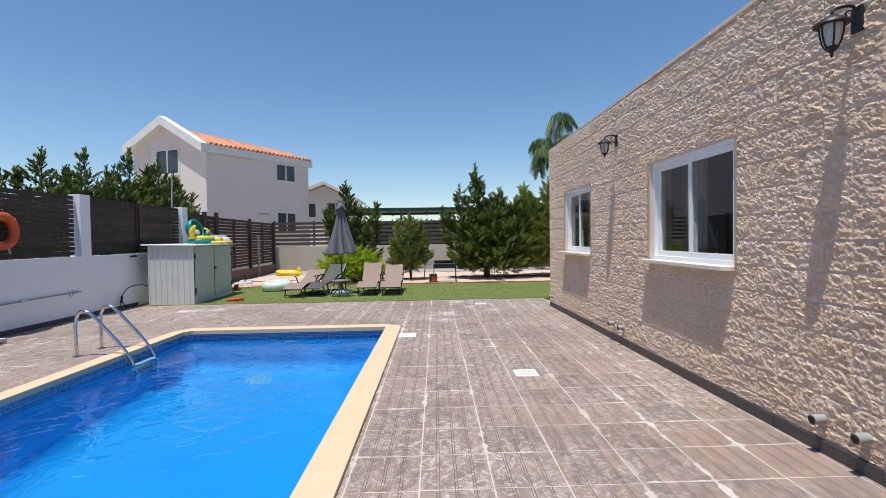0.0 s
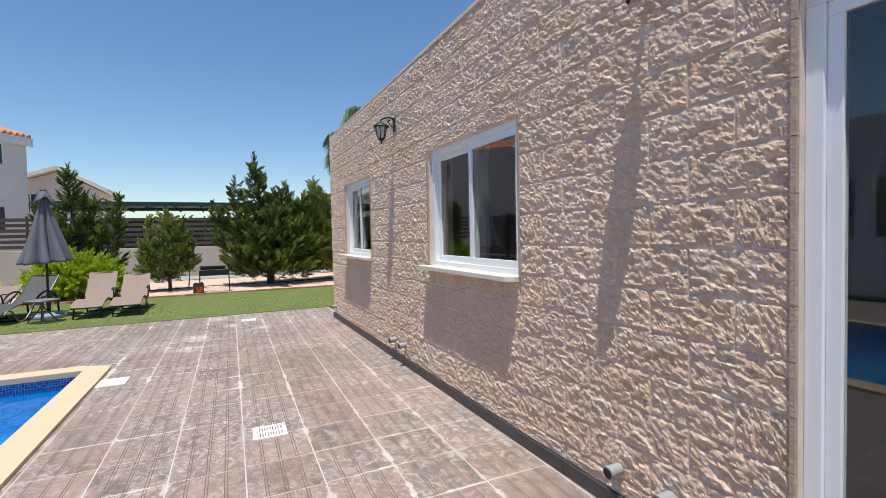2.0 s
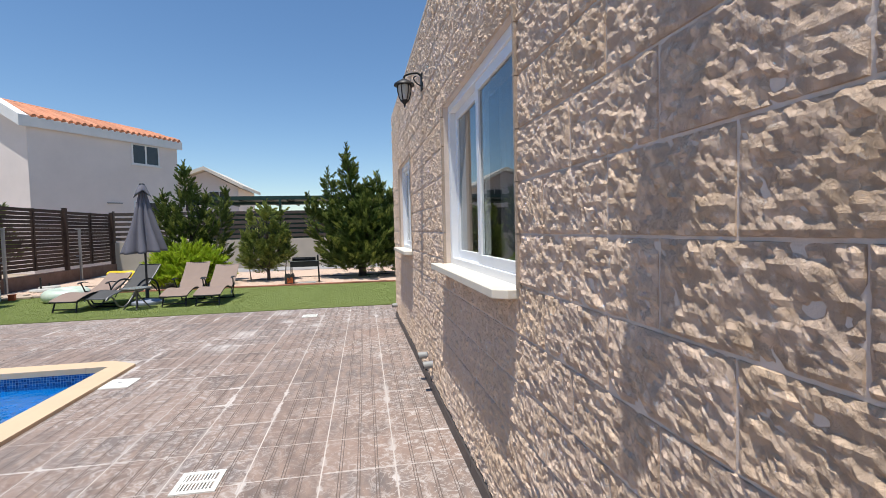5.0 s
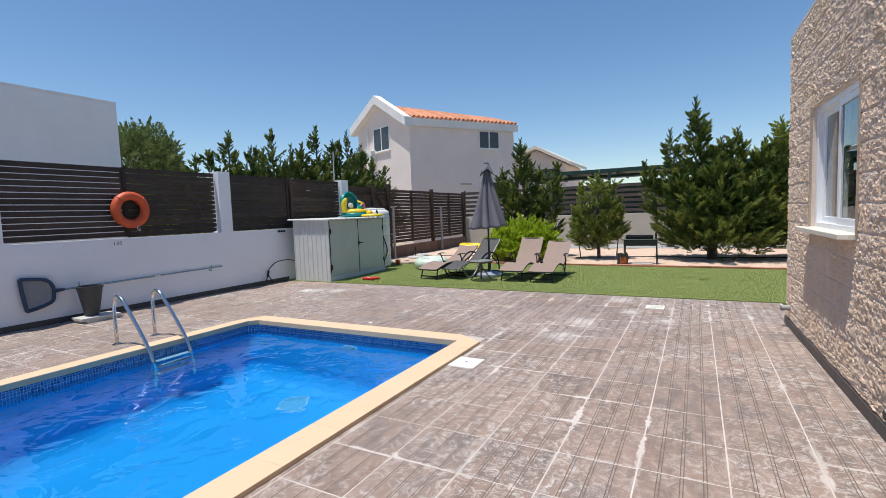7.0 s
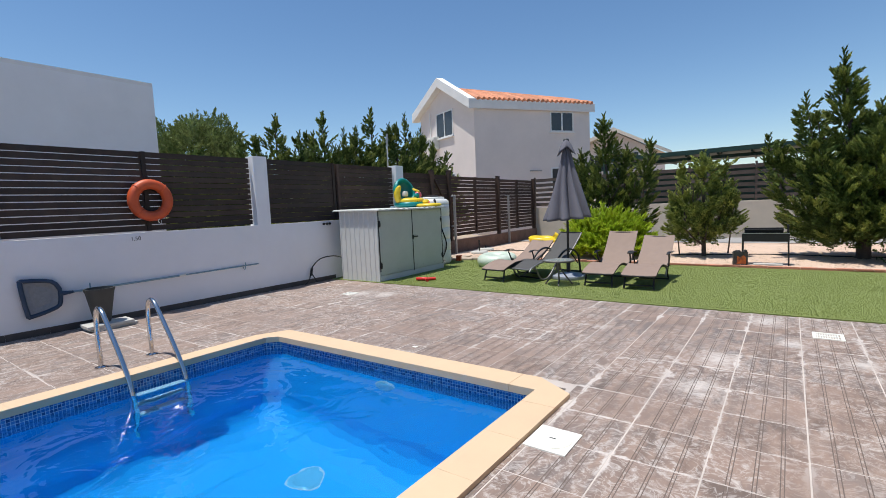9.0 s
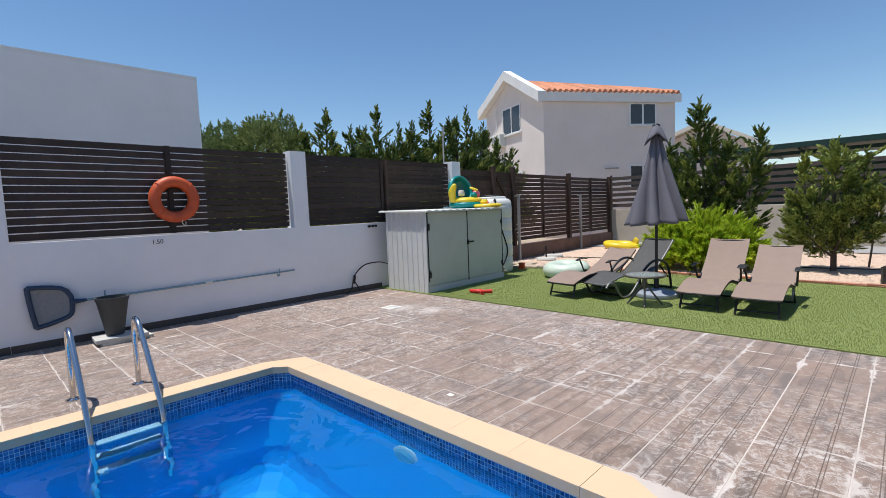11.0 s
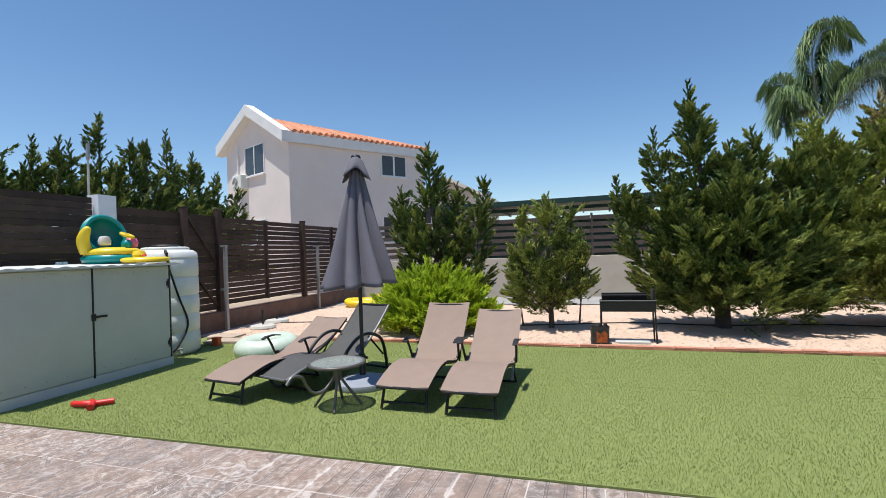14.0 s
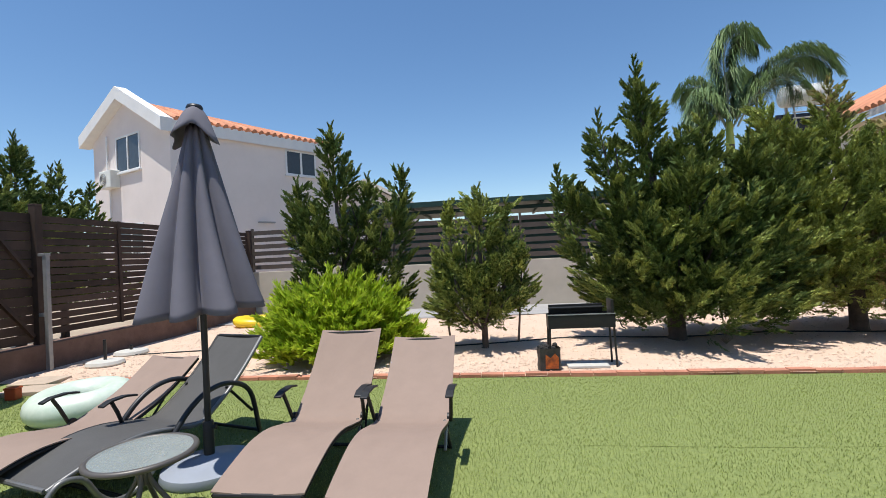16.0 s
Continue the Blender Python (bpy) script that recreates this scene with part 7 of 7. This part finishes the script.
# palm beyond the garden
palm = thing("palm_tree", "tall feathery palm with drooping fronds beyond the back wall", "palm", pose(7.15, 25.8, -0.45))
part("trunk", MB().tube([(0, 0, 0.0), (0.05, 0, 2.0), (0, 0.05, 4.0), (0, 0, 5.0)], [0.2, 0.16, 0.14, 0.12], 12), BARK, palm, smooth=True)
part("crownshaft", MB().tube([(0, 0, 4.95), (0, 0, 5.7)], [0.13, 0.09], 12), JUNIPER2, palm, smooth=True)
for pts in (((0, 0, 5.5), (-0.1, -0.2, 6.7), (-0.2, -0.3, 7.6), (0.0, -0.35, 8.25), (0.45, -0.3, 8.35), (0.85, -0.3, 8.0)),
            ((0.1, 0, 5.5), (0.75, -0.1, 6.7), (1.4, -0.2, 7.3), (2.1, -0.2, 7.6), (2.65, -0.2, 7.45), (3.0, -0.2, 7.05)),
            ((-0.1, 0, 5.5), (-0.45, -0.1, 6.2), (-0.75, -0.2, 6.4), (-0.95, -0.2, 6.1), (-1.0, -0.2, 5.5)),
            ((0, 0.2, 5.5), (0.3, 0.6, 6.7), (0.75, 1.0, 7.4), (1.4, 1.4, 7.4)),
            ((0, 0.1, 5.5), (-0.3, 0.5, 6.6), (-0.6, 0.9, 7.2), (-0.9, 1.3, 7.1)),
            ((0.2, -0.1, 5.5), (0.6, -0.5, 6.4), (1.1, -0.9, 6.7), (1.5, -1.2, 6.2))):
    spine = [Vector(p) for p in smoothed(list(pts), 8)]
    last = len(spine) - 1
    fr = part("frond", MB().tube(spine, [0.03 * (1 - 0.85 * i / last) + 0.004 for i in range(last + 1)], 5), PALMSTEM, palm, "pale midrib", smooth=True)
    lv = []
    for i in range(3, last):
        t = (spine[i + 1] - spine[i]).normalized()
        sd2 = t.cross(Vector((0.2, 0.9, 0.4))).normalized()
        up = t.cross(sd2).normalized()
        for j in range(20):
            p0 = spine[i].lerp(spine[i + 1], j / 20)
            for sg in (-1, 1):
                ll = (0.95 * math.sin(math.pi * (0.16 + 0.72 * i / last)) + 0.1) * (0.7 + 0.6 * RNG.random())
                first = (t * 0.75 + sd2 * sg * (0.55 + 0.3 * RNG.random()) + up * 0.5 * RNG.normal()).normalized()
                mid = p0 + first * ll * 0.4
                low = (first * 0.3 + Vector((0.16 * RNG.normal(), 0.16 * RNG.normal(), -0.9))).normalized()
                e = mid + low * ll * 0.6
                w2 = t.cross(low).normalized() * 0.017
                lv.append([p0 - w2 * 0.5, mid - w2, e, mid + w2])
    triangles("foliage", np.array(lv), PALMLEAF, fr)

# dry twigs at the tree feet
for x, y, s in ((4.95, 16.55, 1.0), (5.4, 16.75, 0.8), (2.45, 16.2, 0.5), (5.9, 16.5, 0.9)):
    tw = thing("dry_weed", "dry brown weed tuft on the gravel", "weed", pose(x, y, 0.03), "dry weeds")
    mm = MB()
    for k in range(26):
        a, t = rng.uniform(0, 6.28), rng.uniform(0.3, 1.0)
        mm.tube([(0, 0, 0), (0.08 * t * math.cos(a), 0.08 * t * math.sin(a), 0.14 * s), (0.24 * t * s * math.cos(a), 0.24 * t * s * math.sin(a), 0.30 * s * rng.uniform(0.5, 1))], [0.004, 0.003, 0.0015], 3)
    part("twigs", mm, DRYGRASS, tw)

# ---- turf blades, pebbles ----
n = 290000
x = RNG.uniform(-6.5, 7.0, n)
y = 10.932 + (kerb_line(x) - 10.94) * RNG.random(n) ** 1.15
near = (x < -6.5 + 0.0) | ((x < -5.54) & (y < 13.1))
x, y = x[~near], y[~near]
n = len(x)
a = RNG.random(n) * 2 * np.pi
hgt = 0.008 + 0.014 * RNG.random(n)
w = 0.0026
ln = 0.010 * RNG.random(n) + 0.002
b = RNG.random(n) * 2 * np.pi
z = np.full(n, 0.010)
tri = np.stack([np.stack([x - w * np.cos(a), y - w * np.sin(a), z], 1), np.stack([x + w * np.cos(a), y + w * np.sin(a), z], 1), np.stack([x + ln * np.cos(b), y + ln * np.sin(b), z + hgt], 1)], axis=1)
tagged(triangles("turf_blades", tri, BLADE), "short green artificial grass blades of the lawn", "grass", kind="stuff")
seam = MB().tube(smoothed([(-0.3, 13.02, 0.011), (1.2, 12.97, 0.013), (3.0, 13.0, 0.011), (4.5, 12.94, 0.013)], 8), 0.003, 4)
structure("turf_seam", seam, TURF, "faint dark seam between two strips of turf", "seam")

n = 16000
x = RNG.uniform(-6.9, 8.5, n)
y = kerb_line(x) + 0.11 + 5.0 * RNG.random(n) ** 1.7
s = 0.006 + 0.016 * RNG.random(n) ** 2
c = np.stack([x, y, np.full(n, 0.036) + 0.012 * 0], 1)
dirs = np.array([(1, 0, 0), (-1, 0, 0), (0, 1, 0), (0, -1, 0), (0, 0, 0.6), (0, 0, -0.6)], float)
pts = c[:, None] + dirs[None] * s[:, None, None] * (0.6 + 0.8 * RNG.random((n, 6, 1)))
fi = np.array([(0, 2, 4), (2, 1, 4), (1, 3, 4), (3, 0, 4)])
me = bpy.data.meshes.new("pebbles")
me.from_pydata(pts.reshape(-1, 3).tolist(), [], (fi[None] + 6 * np.arange(n)[:, None, None]).reshape(-1, 3).tolist())
me.materials.append(PEBBLE)
tagged(new("pebbles", me), "pale loose pebbles strewn over the gravel bed", "gravel", kind="stuff")

# ---- kerb bricks ----
kerb = tagged(new("kerb"), "terracotta brick kerb between the turf and the gravel", "kerb", kind="structure")
bk = MB()
bk.box(0.004, -0.05, -0.03, 0.236, 0.045, 0.05)
bkm = bk.mesh("brick", KERB)
L = 0.24
for i in range(66):
    x = -5.75 + i * L
    o = new("brick", bkm)
    o.parent = kerb
    o.matrix_basis = pose(x, kerb_line(x) + 0.05 + rng.uniform(-0.006, 0.006), rng.uniform(-0.004, 0.006), rng.uniform(-1.5, 1.5), rng.uniform(-1, 1), -1.15 + rng.uniform(-0.8, 0.8))

# ---- terrace tiles ----


def tile_mesh(name, sx, sy, grooves):
    """A stoneware tile; the decked kind has planks with double grooves between them."""
    xs = [0.0]
    zs = [0.0]
    k = grooves
    if k:
        for i in range(1, k):
            c = sx * i / k
            for d, z in ((-0.0105, 0.0), (-0.0095, -0.0012), (-0.0058, -0.0012), (-0.0048, -0.0002), (0.0048, -0.0002), (0.0058, -0.0012), (0.0095, -0.0012), (0.0105, 0.0)):
                xs.append(c + d)
                zs.append(z)
    xs.append(sx)
    zs.append(0.0)
    e = 0.002
    n = len(xs)
    top = [(x, e, z) for x, z in zip(xs, zs)] + [(x, sy - e, z) for x, z in zip(xs, zs)]
    top[0], top[n - 1], top[n], top[2 * n - 1] = (e, e, 0), (sx - e, e, 0), (e, sy - e, 0), (sx - e, sy - e, 0)
    f = [(i, i + 1, n + i + 1, n + i) for i in range(n - 1)]
    b = 2 * n
    v = top + [(0, 0, -0.004), (sx, 0, -0.004), (sx, sy, -0.004), (0, sy, -0.004)]
    f += [(b, b + 1, n - 1, 0), (b + 1, b + 2, 2 * n - 1, n - 1), (b + 2, b + 3, n, 2 * n - 1), (b + 3, b, 0, n)]
    return MB().add(v, f)


T = 0.437
J = 0.0062
deck = tile_mesh("tile", T - J, T - J, 4)
plain = tile_mesh("tile", T - J, T - J, 0)
deck_me, plain_me = deck.mesh("tile", TILE), plain.mesh("tile", TILE)


def shade_grooves(me):
    """Paints the grooves' shade: the sunk faces between the planks get a darker colour."""
    me.materials.append(GROOVE)
    for p in me.polygons:
        if all(-0.0013 < me.vertices[i].co.z < -0.0008 or abs(me.vertices[i].co.z) < 0.0001 for i in p.vertices) and any(me.vertices[i].co.z < -0.0008 for i in p.vertices):
            p.material_index = 1


shade_grooves(deck_me)
rest = MB()
count = 0
for j in range(-24, 12):
    for i in range(-20, 5):
        x0, y0 = 1.163 + T * i, 6.12 + T * j
        xm, ym = skew(x0 + T / 2, y0 + T / 2)
        if ym > 10.9 or ym < -4 or xm > 2.66 or xm < wall_x(ym) - 0.1:
            continue
        x1, y1 = x0 + T, y0 + T
        # pool cut-out: tiles under the coping are left out, those cut by it run in below it
        if x0 > OX0 + 0.0 and x1 < OX1 and y0 > OY0 and y1 < OY1:
            continue
        grooved = x0 > -2.6
        under = x1 > OX0 + 0.32 and x0 < OX1 - 0.32 and y1 > OY0 + 0.3 and y0 < OY1 - 0.3
        if under:
            # cut tiles close the gap along the coping
            cx0, cx1 = (OX1 - 0.04, x1) if x1 > OX1 else (x0, OX0 + 0.04) if x0 < OX0 else (x0, x1)
            cy0, cy1 = (OY1 - 0.04, y1) if y1 > OY1 and cx1 - cx0 > T - 0.01 else (y0, y1)
            if (cx1 - cx0 < T - 0.01 or cy1 - cy0 < T - 0.01) and cx1 - cx0 > 0.02 and cy1 - cy0 > 0.02:
                strip = tile_mesh("tile", cx1 - cx0 - J / 2, cy1 - cy0 - J / 2, 0)
                m = pose(*skew(cx0, cy0), 0, 0, 0, -1.15)
                rest.add([tuple(m @ Vector(p)) for p in strip.v], strip.f)
            continue
        sx, sy = skew(x0 + J / 2, y0 + J / 2)
        near = count < 300 and xm > -2.2 and 2.0 < ym < 10.95 or (count < 300 and xm < -4.0 and 6.5 < ym)
        dz = rng.uniform(-0.0003, 0.0003)
        if near:
            count += 1
            o = new("tile", deck_me if grooved else plain_me)
            o.parent = paving
            o.matrix_basis = pose(sx, sy, 0.0 + dz, 0, 0, -1.15)
        else:
            src = deck if grooved else plain
            m = pose(sx, sy, dz, 0, 0, -1.15)
            rest.add([tuple(m @ Vector(p)) for p in src.v], src.f)
ob = part("outer_tiles", rest, TILE, paving)
ob.data.materials.append(GROOVE)
# the same groove shade, put into the colour of the joined tiles
for p in ob.data.polygons:
    if p.area < 0.004 and -0.002 < p.center.z < -0.0008:
        p.material_index = 1
tagged(ob, kind="stuff")

# ---- stone blocks of the house wall ----
BLOCKS.sort(key=lambda q: abs(q[0] - 4.2))
rest = MB()
for k, (y, w, z0, z1, s) in enumerate(BLOCKS):
    m = pose(HX + 0.012, y + 0.002, z0 + 0.002) @ Matrix.Diagonal((1, w - 0.004, z1 - z0 - 0.004, 1))
    if k < 300:
        o = new("stone_block", STONES[s])
        o.parent = wall_west
        o.matrix_basis = m
    else:
        me = STONES[s]
        rest.add([tuple(m @ v.co) for v in me.vertices], [tuple(p.vertices) for p in me.polygons])
tagged(part("outer_blocks", rest, STONE, wall_west), kind="stuff")
